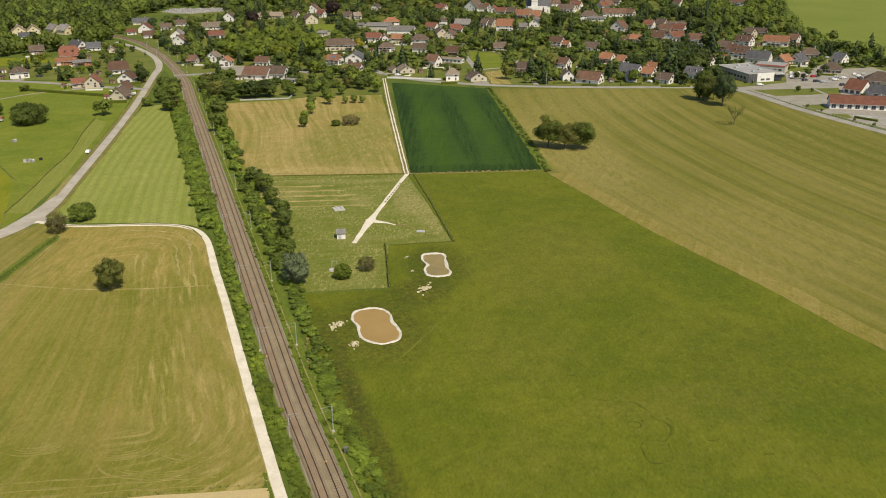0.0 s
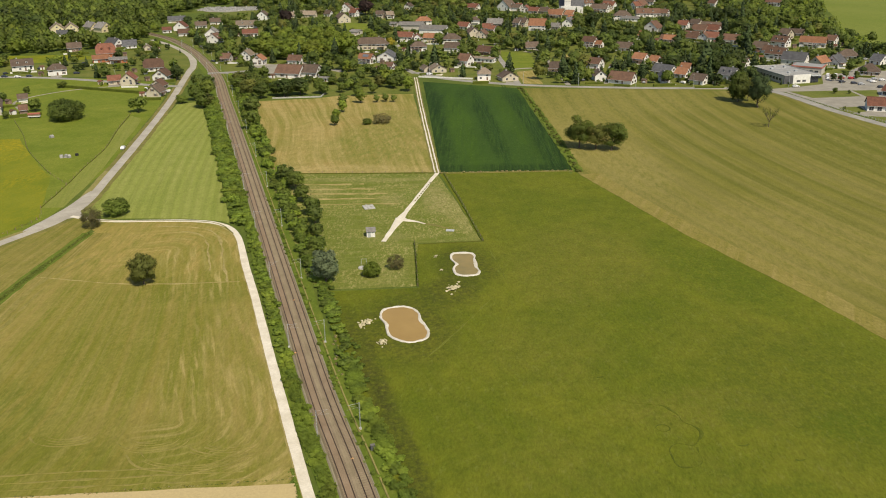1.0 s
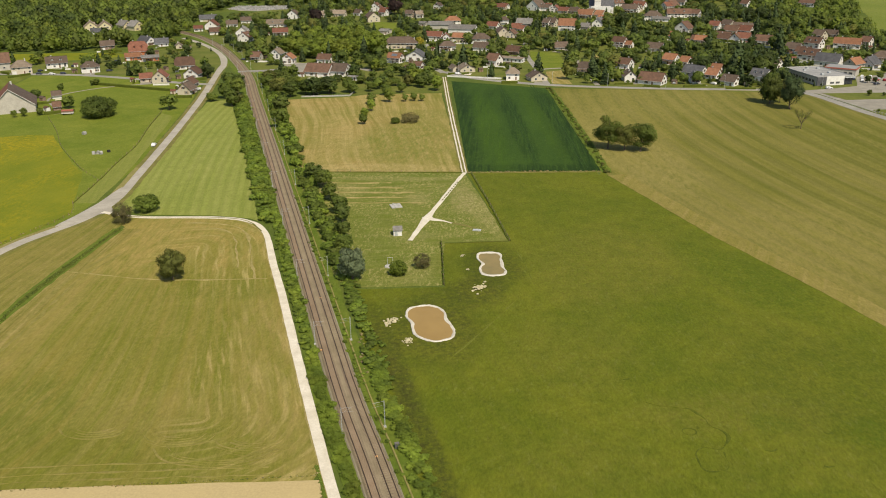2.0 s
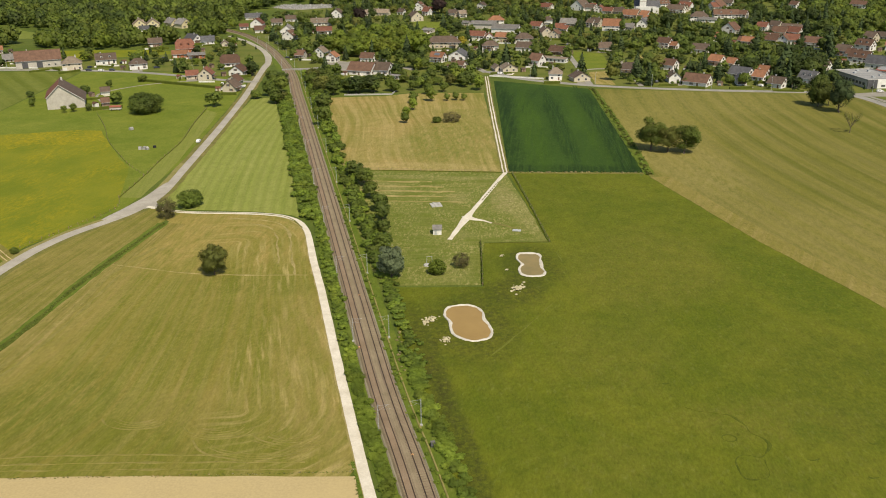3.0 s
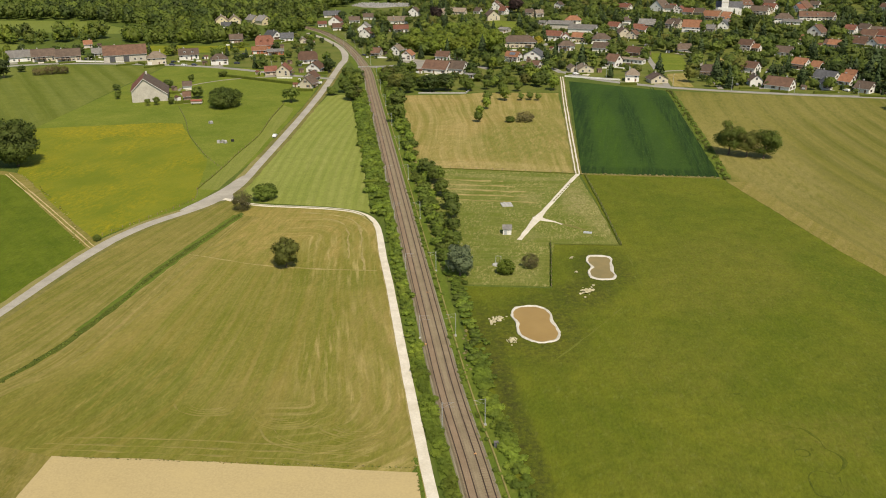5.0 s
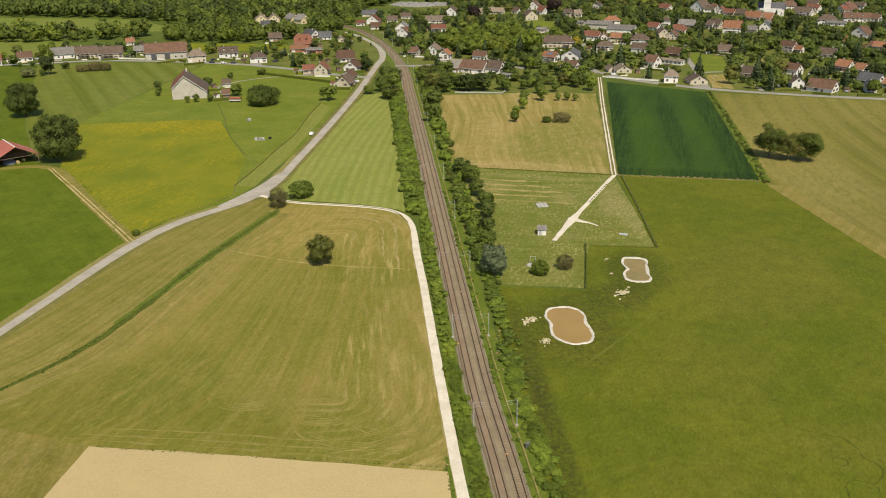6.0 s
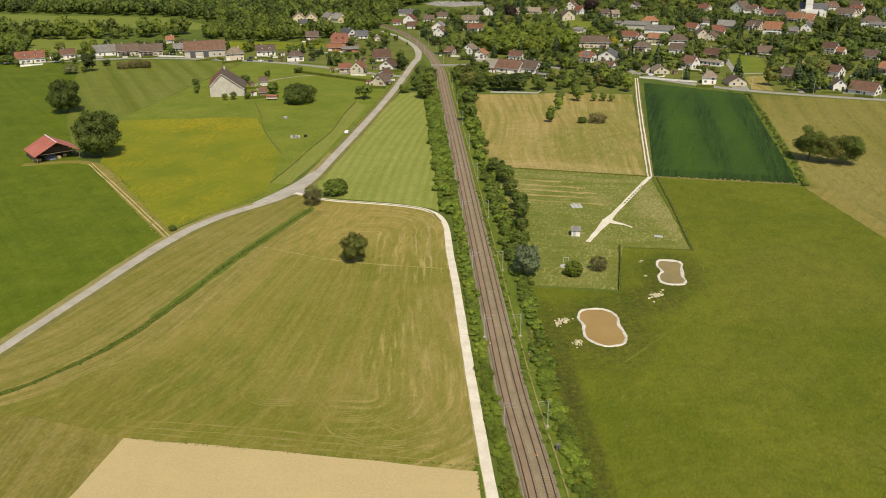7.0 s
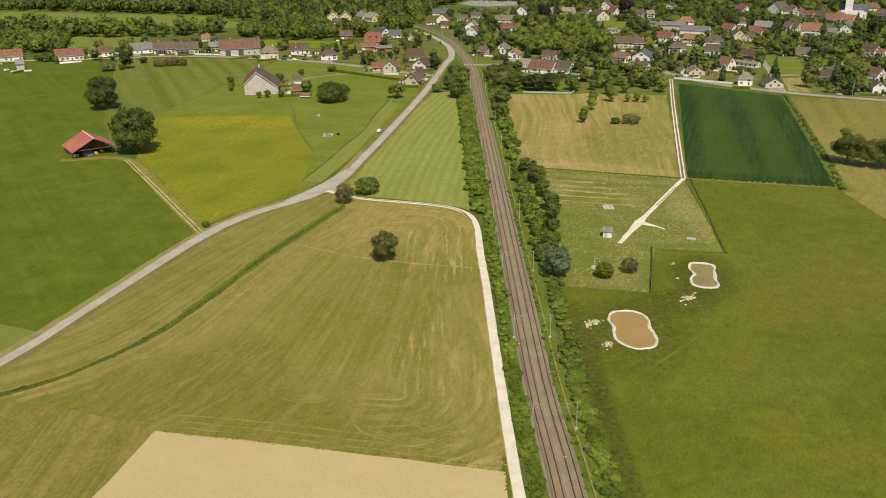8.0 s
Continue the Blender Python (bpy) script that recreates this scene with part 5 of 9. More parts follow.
AIRY = [pattern(tree("tree", RNG, 13, 12.2, 1.2, 6500, 0.30, MAT[m], 17, "spreading broadleaved field tree on a bare trunk", "tree", "field trees", 0.6, 0.85, 0.22, 0.9), 19) for m in ("leaf_mid", "leaf_olive", "leaf_mid")]
OLIVE = pattern(tree("tree", RNG, 8.5, 9.0, 0.2, 7000, 0.25, MAT["leaf_olive"], 36, "dense olive-green field tree standing alone", "tree", "field trees", 0.8, 0.74, 0.34, 0.9), 20)
SHRUBS = [pattern(shrub("shrub", RNG, 3.0, 4.4, 680, 0.23, MAT[m], "leafy green shrub of the railway hedge", "railway hedge", 18), 22 + k) for k, m in enumerate(("leaf_hedge", "leaf_hedge_dark", "leaf_hedge", "leaf_hedge", "leaf_hedge_dark"))]
ROUND = [pattern(shrub("shrub", RNG, 4.0, 5.5, 3600, 0.21, MAT[m], w, "field shrubs", 44), 28 + k) for k, (m, w) in enumerate((("leaf_bright", "round bright green bush in the grass"), ("leaf_olive", "loose olive-brown bush in the grass"), ("leaf_mid", "rounded green field bush")))]
SILVER = pattern(tree("tree", RNG, 10, 7.5, 0.6, 6500, 0.27, MAT["leaf_silver"], 34, "silver-green willow beside the railway hedge", "tree", "railway hedge", 0.78, 0.7, 0.3, 1.1), 32)
HEDGE = pattern(shrub("shrub", RNG, 6.0, 14, 7800, 0.29, MAT["leaf_dark"], "broad dense dark green thicket in pasture", "field shrubs", 30), 34)
PALE = pattern(tree("tree", RNG, 8.5, 9.0, 0.1, 2200, 0.4, MAT["leaf_pale"], 24, "pale green rounded tree", "tree", "village trees"), 35)
BROWN = pattern(shrub("shrub", RNG, 5.0, 7.0, 3600, 0.17, MAT["leaf_brown"], "loose brown-olive bush, thinly leaved", "field shrubs", 16, 0.5), 36)


# field trees and bushes
put(OLIVE, -100, 241, 1.08, 1.22)
put(ROUND[2], -133.5, 306, 2.0, 1.75)
put(BROWN, -137, 292, 1.15, 1.7)
put(HEDGE, -224, 468, 1.6, 1.95, 24)
put(BIG[0], -342.5, 412, 1.65, 1.58)
put(BIG[2], -262.5, 334, 1.9, 1.75)
put(AIRY[0], 50.5, 405, 1.25, 1.3)
put(AIRY[1], 58, 402, 1.0, 1.0)
put(AIRY[2], 65, 400, 1.25, 1.06)
put(BIG[0], 154.5, 511, 1.15, 1.5)
put(AIRY[1], 161, 513, 0.7, 1.15)
# stone pine with a bare foot
pine = tree("tree", RNG, 20, 13.5, 1.6, 4200, 0.42, MAT["needle"], 13, "tall dark pine with a bare lower trunk", "tree", "field trees")
pine.matrix_basis = pose(161.5, 495, 0)
put(ROUND[0], -31, 248, 1.2, 1.25)
put(BROWN, -24, 254, 0.85, 1.05)
put(SILVER, -44.5, 243, 1.25, 1.2)
put(BROWN, -48.5, 458, 1.6, 1.15)
put(ROUND[2], -56, 455, 1.0, 0.9)
put(ROUND[2], -173.3, 252.5, 0.6, 0.6)
for x, y, s in ((-73, 453, 0.62), (-74.5, 468, 0.6), (-73.5, 486, 0.7), (-76, 505, 0.75), (-66.5, 511, 0.85), (-57, 513, 0.5), (-52, 515, 0.55), (-47, 514, 0.5), (-40.5, 547, 1.0), (-95, 540, 1.0), (-62, 540, 0.75), (-72, 552, 0.8), (-50, 556, 0.8)):
    put(TREES[(0, 2, 3)[int(x * 3) % 3]], x, y, s, s)
for x, y, s in ((-157, 497, 1.1), (-160, 508, 0.8), (-163, 531, 1.2), (-168, 520, 1.1), (-172, 545, 1.0), (-300, 480, 0.45)):
    put(TREES[int(-x * 5) % 5], x, y, s, s)
# bare-topped sapling in the mown meadow
def bare_sapling(x, y, h, width):
    t = new("tree")
    t.matrix_basis = pose(x, y, 0)
    rng = np.random.default_rng(4)
    bm = bmesh.new()
    tips = []
    tube(bm, (0, 0, -0.2), (0.1, 0, h * 0.3), 0.22, 0.16, 7)
    for i in range(9):
        a, r = i * 2.4, rng.uniform(0.3, 1.0)
        knee = Vector((math.cos(a) * width * 0.22 * r, math.sin(a) * width * 0.22 * r, h * rng.uniform(0.36, 0.56)))
        tube(bm, (0.1, 0, h * rng.uniform(0.22, 0.3)), knee, 0.09, 0.06, 5)
        for j in range(4):
            b = a + rng.normal(0, 0.6)
            tip = Vector((knee.x + math.cos(b) * width * 0.26, knee.y + math.sin(b) * width * 0.26, h * rng.uniform(0.5, 1.0)))
            tube(bm, knee, tip, 0.05, 0.02, 4)
            tips.append(knee.lerp(tip, 0.75))
    part("trunk", bm, MAT["bark"], t)
    v, f, q = foliage(rng, [(*p, 0.9, 0.9, 0.8) for p in tips], 900, 0.24, 0.0, 0.1, 0.7)
    crown = new("crown", arrays("crown", v, f, [MAT["leaf_olive"]], None, q))
    crown.parent = t
    return tagged(t, "thin half-bare sapling in the mown meadow", "tree", "field trees")


bare_sapling(152.4, 447, 11.0, 10.0)

# hedges along the railway: the nearer shrubs one by one, the farther as a mass
HR = np.random.default_rng(21)
BUSH = [(*foliage(HR, broad_lobes(HR, 12, 4.6, 0, 3.2, 0.75), 130, 0.52, 0.0, 0.84, 0.3), m) for m in ("leaf_hedge", "leaf_hedge_dark", "leaf_hedge", "leaf_hedge_dark", "leaf_mid")]
far_bushes = []


def hedge_plant(p, s, off, small, large, low, high, kinds, chance=1.0, near=196):
    if HR.random() > chance:
        return
    q = p + s * (off + HR.normal(0, 0.35)) + Vector((HR.normal(0, 0.5), HR.normal(0, 0.5), 0))
    k, a = HR.uniform(small, large), HR.uniform(0, 6.28)
    kz, kind = k * HR.uniform(low, high), int(HR.choice(kinds))
    if q.y < near:
        put(SHRUBS[kind], q.x, q.y, k, kz, math.degrees(a))
    else:
        far_bushes.append((kind, q.x, q.y, k, kz, a))


for p, s in zip(smooth(RAIL, 1.5), sides(smooth(RAIL, 1.5))):
    if 108 < p.y < 530:
        full = 0.97 if noise.noise(Vector((p.y * 0.11, 2.0, 0))) > -0.4 else 0.55
        hedge_plant(p, s, -5.35, 0.5, 0.68, 0.72, 0.95, (0, 1, 2, 3), full)
        hedge_plant(p, s, -6.2, 0.38, 0.5, 0.75, 1.0, (0, 2, 3, 3), full)
        if p.y > 296:
            for off in (-8.2, -10.2):
                hedge_plant(p, s, off, 0.7, 1.1, 0.7, 1.05, (0, 1, 2, 1), 0.6)
            if p.y > 305:
                hedge_plant(p, s, -11.6, 0.5, 0.9, 0.7, 1.0, (0, 1, 2, 1), 0.4)
    if 100 < p.y < 330:
        hedge_plant(p, s, 4.25, 0.2, 0.34, 0.7, 1.1, (1, 2, 4), 0.7, 170)
    out = 1.7 * min(1, max(0, (p.y - 176) / 24))
    if 100 < p.y < 250:
        hedge_plant(p, s, 8.0 + out, 0.55, 0.78, 0.6, 0.8, (0, 1, 2, 3, 4), 0.97, 190)
        hedge_plant(p, s, 9.0 + out, 0.5, 0.72, 0.6, 0.8, (0, 1, 2, 3, 4), 0.95, 190)
        hedge_plant(p, s, 9.9 + out * 1.3, 0.35, 0.55, 0.5, 0.75, (0, 1, 2, 3, 3), 0.75, 175)
    if 248 <= p.y < 350:
        for off in (9.5, 11.8):
            hedge_plant(p, s, off, 0.75, 1.25, 0.8, 1.3, (1, 2, 4, 4), 0.55)
    if 350 <= p.y < 600:
        for off in (9.0, 12.0):
            hedge_plant(p, s, off, 0.6, 1.25, 0.8, 1.3, (0, 1, 2, 4), 0.27 if p.y < 440 else 0.5)
crowd("hedge", far_bushes, BUSH, "dense green scrub hedge along the railway", "hedge")
for x, y, s in ((-77, 345, 1.15), (-72, 338, 1.05), (-66, 322, 0.9), (-60, 306, 0.95), (-57, 297, 0.9), (-54, 280, 0.8), (-51, 266, 0.85)):
    put(TREES[1 if int(y) % 2 else 2], x, y, s * 0.82, s * 0.8)


# tussocks and low scrub along field edges and ditches
TR = np.random.default_rng(44)
TUSSOCK = [(*foliage(TR, broad_lobes(TR, 4, 1.6, -0.1, 0.9, 1.1), 26, 0.42, 0.0, 0.8, 0.4), m) for m in ("leaf_olive", "leaf_hedge_dark", "leaf_mid", "leaf_straw")]


def tussocks(pts, gap, spread, small, large, kinds, label):
    places = []
    for p in smooth(pts, gap):
        if TR.random() < 0.85:
            k = TR.uniform(small, large)
            places.append((int(TR.choice(kinds)), p.x + TR.normal(0, spread), p.y + TR.normal(0, spread), k, k * TR.uniform(0.6, 1.1), TR.uniform(0, 6.28)))
    crowd("tussocks", places, TUSSOCK, label, "tussocks")


tussocks([(30.5, 556), (39, 460), (45.8, 364)], 1.1, 0.7, 0.7, 1.5, (0, 1, 2, 0), "rough scrubby growth along the crop's side")
tussocks([(-13.6, 362), (10, 364), (43.5, 366)], 0.7, 0.35, 0.4, 0.9, (0, 3, 3, 1), "pale and green tussocks at the crop's foot")
tussocks([(-155, 136), (-145.3, 150.4), (-138.8, 175), (-137.7, 203), (-138.6, 222), (-138.3, 240), (-137.2, 260), (-135.8, 285)], 0.55, 0.4, 0.3, 0.65, (1, 2, 2), "dense green reeds along the ditch")
tussocks([(-12.2, 361), (-5.5, 328.1), (3.6, 279.2)], 0.9, 0.2, 0.3, 0.6, (1, 2), "tall grass tufts under the fence")
tussocks([(-19.6, 276.6), (-17.8, 257.4), (-16.3, 240)], 0.7, 0.15, 0.4, 0.7, (1, 2), "tall grass tufts beside the fence")
ribbon("verge", [(-29.6, 129), (-32.0, 135.6), (-34.1, 141.5), (-36.3, 147.5)], 0.9, 0.13, MAT["bank"], "narrow weedy verge between track and bare soil", "verge", 1.0, 0.4)
tussocks([(-29.8, 129), (-32.2, 135.6), (-34.3, 141.5), (-36.5, 147.5)], 0.14, 0.25, 0.14, 0.34, (1, 2, 2, 3), "weedy tufts at the corner of the bare soil")
tussocks([(-87, 361), (-52, 361.8), (-16, 362.5)], 1.2, 0.25, 0.25, 0.5, (0, 1), "grass tufts between two meadows")
tussocks([(-33.2, 186), (-34.6, 196), (-35.4, 206)], 0.8, 0.8, 0.3, 0.7, (3, 3, 0), "bleached tufts and litter below the hedge")
tussocks([(-256.5, 325.5), (-200, 276), (-178, 250), (-171, 268), (-162, 300)], 1.6, 0.5, 0.25, 0.55, (0, 1, 3), "uncut grass tufts round the flowering meadow")
tussocks([(-109.5, 134.3), (-72, 139.2), (-36, 144.1)], 0.4, 0.16, 0.12, 0.3, (0, 1, 3), "green tufts along the edge of the bare soil")


# ---- buildings ----
HOUSES = []
WORD = {"white_wall": "white rendered", "cream_wall": "cream rendered", "yellow_wall": "pale yellow", "grey_wall": "grey rendered", "orange_wall": "terracotta", "wood_wall": "wooden", "dark_wall": "dark clad",
        "roof_red": "red tiled", "roof_orange": "orange tiled", "roof_brown": "brown tiled", "roof_rust": "rust-brown tiled", "roof_tan": "tan tiled", "roof_grey": "grey", "roof_slate": "dark slate", "red_sheet": "red sheet-metal"}


def window_mesh(w, h, shutters=False):
    bm = bmesh.new()
    box(bm, -w / 2 - 0.1, -0.05, -0.1, w / 2 + 0.1, 0.02, h + 0.1, 0)
    box(bm, -w / 2, -0.07, 0, -0.03, -0.04, h, 1)
    box(bm, 0.03, -0.07, 0, w / 2, -0.04, h, 1)
    if shutters:
        for s in (-1, 1):
            a, b = sorted((s * (w / 2 + 0.12), s * (w + 0.1)))
            box(bm, a, -0.09, -0.05, b, -0.01, h + 0.05, 2)
    me = bpy.data.meshes.new("window")
    bm.to_mesh(me)
    bm.free()
    for m in (MAT["frame"], MAT["glass"], MAT["shutter"]):
        me.materials.append(m)
    return me


def door_mesh(w, h, mats):
    bm = bmesh.new()
    box(bm, -w / 2 - 0.12, -0.05, 0, w / 2 + 0.12, 0.02, h + 0.12, 0)
    box(bm, -w / 2, -0.08, 0, w / 2, -0.04, h, 1)
    me = bpy.data.meshes.new("door")
    bm.to_mesh(me)
    bm.free()
    for m in mats:
        me.materials.append(m)
    return me


def frame_mesh(w, h):
    bm = bmesh.new()
    box(bm, -w / 2 - 0.1, -0.05, -0.1, w / 2 + 0.1, 0.02, h + 0.1)
    return bm_data("window", bm, MAT["frame"])


def bm_data(name, bm, material):
    me = bpy.data.meshes.new(name)
    bm.to_mesh(me)
    bm.free()
    me.materials.append(material)
    return me


def pane_mesh(x0, x1, h):
    bm = bmesh.new()
    box(bm, x0, -0.075, 0, x1, -0.045, h)
    return bm_data("pane", bm, MAT["glass"])


def shutter_mesh(x0, x1, h):
    bm = bmesh.new()
    box(bm, x0, -0.09, -0.05, x1, -0.01, h + 0.05)
    return bm_data("shutter", bm, MAT["shutter"])


WINDOWS = [window_mesh(1.3, 1.35), window_mesh(1.1, 1.35, True), window_mesh(2.2, 2.1)]
SPLIT = [(frame_mesh(1.3, 1.35), [("pane", pane_mesh(-0.65, -0.03, 1.35)), ("pane", pane_mesh(0.03, 0.65, 1.35))]),
         (frame_mesh(1.1, 1.35), [("pane", pane_mesh(-0.55, -0.03, 1.35)), ("pane", pane_mesh(0.03, 0.55, 1.35)), ("shutter", shutter_mesh(-1.2, -0.67, 1.35)), ("shutter", shutter_mesh(0.67, 1.2, 1.35))])]


def window(kind, parent, m, near):
    """A window; those of the nearer houses have each pane and shutter as a piece of its own."""
    if not near:
        return shared("window", WINDOWS[kind], parent, m)
    me, pieces = SPLIT[kind]
    w = shared("window", me, parent, m)
    for name, piece in pieces:
        shared(name, piece, w, Matrix.Identity(4))
    return w


DOOR = door_mesh(1.0, 2.1, (MAT["frame"], MAT["shutter"]))
GARAGE = door_mesh(2.6, 2.2, (MAT["frame"], MAT["frame"]))
BARN_DOOR = door_mesh(4.0, 4.2, (MAT["concrete"], MAT["dark_wall"]))


def roof_solid(w, d, eave, rise, shape, over=0.75, thick=0.22):
    """A pitched roof with overhang and thickness; its ridge runs along x."""
    bm = bmesh.new()
    X, Y = w / 2 + over * 0.7, d / 2 + over
    drop = rise * over / (d / 2)
    cut = {"gable": 0.0, "half": d * 0.16, "hip": min(d / 2, w / 2 - 0.4)}[shape]
    z0, z1 = eave - drop, eave + rise
    zc = z0 + (z1 - z0) * (0.0 if shape == "hip" else 0.58)
    f = (zc - z0) / (z1 - z0)

    def layer(dz):
        p = {}
        for s, sx in (("l", -1), ("r", 1)):
            for e, sy in (("f", -1), ("b", 1)):
                p[s + e] = bm.verts.new((sx * X, sy * Y, z0 + dz))
                if shape == "half":
                    p[s + e + "m"] = bm.verts.new((sx * X, sy * Y * (1 - f), zc + dz))
            p[s + "t"] = bm.verts.new((sx * (X - cut), 0, z1 + dz))
        return p

    a, b = layer(thick), layer(0)
    for p, up in ((a, 1), (b, -1)):
        if shape == "half":
            faces = [("lf", "rf", "rfm", "rt", "lt", "lfm"), ("rb", "lb", "lbm", "lt", "rt", "rbm"), ("rfm", "rbm", "rt"), ("lbm", "lfm", "lt")]
        elif shape == "hip":
            faces = [("lf", "rf", "rt", "lt"), ("rb", "lb", "lt", "rt"), ("rf", "rb", "rt"), ("lb", "lf", "lt")]
        else:
            faces = [("lf", "rf", "rt", "lt"), ("rb", "lb", "lt", "rt")]
        for ids in faces:
            bm.faces.new([p[i] for i in (ids if up > 0 else ids[::-1])])
    if shape == "hip":
        rim = ("lf", "rf", "rb", "lb")
    elif shape == "half":
        rim = ("lf", "rf", "rfm", "rbm", "rb", "lb", "lbm", "lfm")
    else:
        rim = ("lf", "rf", "rt", "rb", "lb", "lt")
    for i, j in zip(rim, rim[1:] + rim[:1]):
        bm.faces.new((b[i], b[j], a[j], a[i]))
    return bm


def house(x, y, turn, w, d, eave, rise, wall="white_wall", roof="roof_brown", shape="gable", chimney=True, opening="house", label=""):
    """A building: walls with gables, pitched roof, chimney, doors and windows."""
    h = new("house")
    floors = 2 if eave > 4.6 else 1
    if opening == "house":
        eave, rise = eave * (0.84 if floors == 2 else 0.92), rise * 0.92
    h.matrix_basis = pose(x, y, 0, 0, 0, turn)
    HOUSES.append((x, y, max(w, d) / 2))
    bm = bmesh.new()
    X, Y = w / 2, d / 2
    low = [bm.verts.new(p) for p in ((-X, -Y, -0.3), (X, -Y, -0.3), (X, Y, -0.3), (-X, Y, -0.3))]
    top = [bm.verts.new(p) for p in ((-X, -Y, eave), (X, -Y, eave), (X, Y, eave), (-X, Y, eave))]
    bm.faces.new((low[0], low[1], top[1], top[0]))
    bm.faces.new((low[2], low[3], top[3], top[2]))
    if shape == "hip":
        bm.faces.new((low[1], low[2], top[2], top[1]))
        bm.faces.new((low[3], low[0], top[0], top[3]))
    else:
        k = rise * (0.98 if shape == "gable" else 0.6)
        yk = 0.0 if shape == "gable" else Y * 0.4
        for a, b, c, dd, sx in ((low[1], low[2], top[2], top[1], 1), (low[3], low[0], top[0], top[3], -1)):
            if shape == "gable":
                bm.faces.new((a, b, c, bm.verts.new((sx * X, 0, eave + k)), dd))
            else:
                bm.faces.new((a, b, c, bm.verts.new((sx * X, sx * yk, eave + k)), bm.verts.new((sx * X, -sx * yk, eave + k)), dd))
    part("wall", bm, MAT[wall], h)
    part("roof", roof_solid(w, d, eave, rise, shape), MAT[roof], h)
    if chimney:
        bm = bmesh.new()
        cx = w * 0.22 * (1 if int(x + y) % 2 else -1)
        box(bm, cx - 0.4, 0.3, eave + rise * 0.5, cx + 0.4, 0.95, eave + rise + 0.9)
        box(bm, cx - 0.48, 0.22, eave + rise + 0.9, cx + 0.48, 1.03, eave + rise + 1.05)
        part("chimney", bm, MAT["concrete"], h)
    ridge = w / 2 + 0.35 - (min(d / 2, w / 2 - 0.4) if shape == "hip" else d * 0.16 if shape == "half" else 0)
    bm = bmesh.new()
    box(bm, -ridge, -0.16, eave + rise + 0.14, ridge, 0.16, eave + rise + 0.32)
    part("ridge_cap", bm, MAT[roof], h)
    drop = rise * 0.75 / Y
    for s in (-1, 1):
        bm = bmesh.new()
        tube(bm, (-X - 0.3, s * (Y + 0.8), eave - drop + 0.12), (X + 0.3, s * (Y + 0.8), eave - drop + 0.12), 0.09, sides=5)
        part("gutter", bm, MAT["galvanised"], h)
    key = int(abs(x * 7 + y * 3))
    if opening == "house" and shape != "hip" and w > 9 and rise > 3.5 and key % 3 == 0:
        for u in (-w * 0.2, w * 0.2):
            z = eave + rise * 0.32
            y0 = -Y * 0.72
            bm = bmesh.new()
            box(bm, u - 0.7, y0, z - 0.3, u + 0.7, y0 + 2.0, z + 1.15)
            dormer = part("dormer", bm, MAT[wall], h)
            bm = bmesh.new()
            pts = [(u - 0.95, z + 1.1), (u, z + 1.85), (u + 0.95, z + 1.1), (u, z + 1.7)]
            va = [bm.verts.new((px, y0 - 0.25, pz)) for px, pz in pts]
            vb = [bm.verts.new((px, y0 + 2.6, pz)) for px, pz in pts]
            for i in range(4):
                bm.faces.new((va[i], va[(i + 1) % 4], vb[(i + 1) % 4], vb[i]))
            bm.faces.new((va[0], va[3], va[1]))
            bm.faces.new((va[1], va[3], va[2]))
            bmesh.ops.recalc_face_normals(bm, faces=bm.faces)
            part("dormer_roof", bm, MAT[roof], dormer)
            bm = bmesh.new()
            box(bm, u - 0.45, y0 - 0.04, z + 0.1, u + 0.45, y0 - 0.005, z + 0.95)
            part("dormer_pane", bm, MAT["glass"], dormer)
    if opening == "house" and floors == 2 and key % 3 == 1:
        bm = bmesh.new()
        box(bm, -w * 0.3, -Y - 1.4, 2.25, w * 0.3, -Y, 2.4)
        balcony = part("balcony", bm, MAT["concrete"], h)
        bm = bmesh.new()
        box(bm, -w * 0.3, -Y - 1.4, 3.2, w * 0.3, -Y - 1.3, 3.32)
        for i in range(13):
            u = w * 0.3 * (i / 6 - 1)
            box(bm, u - 0.06, -Y - 1.38, 2.4, u + 0.06, -Y - 1.32, 3.2)
        part("railing", bm, MAT["gable_wood" if key % 2 else "frame"], balcony)
    if opening == "house" and key % 4 == 2 and eave < 5:
        bm = bmesh.new()
        box(bm, -w * 0.42, -Y - 2.6, 2.35, w * 0.1, -Y, 2.5)
        for u in (-w * 0.4, w * 0.08):
            box(bm, u - 0.08, -Y - 2.5, 0, u + 0.08, -Y - 2.34, 2.35)
        part("porch", bm, MAT["gable_wood"], h)
    if opening == "house":
        wm = int(abs(x * 3 + y)) % 2
        near = math.hypot(x, y) < 640
        n = max(2, int(w / 3.2))
        for fl in range(floors):
            for i in range(n):
                u = (i + 0.5) / n * w - X
                if fl == 0 and i == n // 2:
                    shared("door", DOOR, h, pose(u, -Y, 0))
                elif fl == 0 and i == 0 and w > 9:
                    shared("garage_door", GARAGE, h, pose(u + 0.2, -Y, 0))
                elif (key + i * 5 + fl * 3) % 4:
                    window(wm, h, pose(u, -Y, eave - 1.75 if fl else 0.85), near)
        for sx, a in ((1, 90), (-1, -90)):
            for fl in range(floors):
                for u in (-d * 0.22, d * 0.22)[:1 + (key + fl) % 2]:
                    window(wm, h, pose(sx * X, u, eave - 1.75 if fl else 0.85, 0, 0, a), near)
            if shape == "gable" and rise > 2.4:
                window(wm, h, pose(sx * X, 0, eave + 0.35, 0, 0, a), near)
    elif opening == "barn":
        for u in (-w * 0.3, w * 0.02):
            shared("barn_door", BARN_DOOR, h, pose(u, -Y, 0))
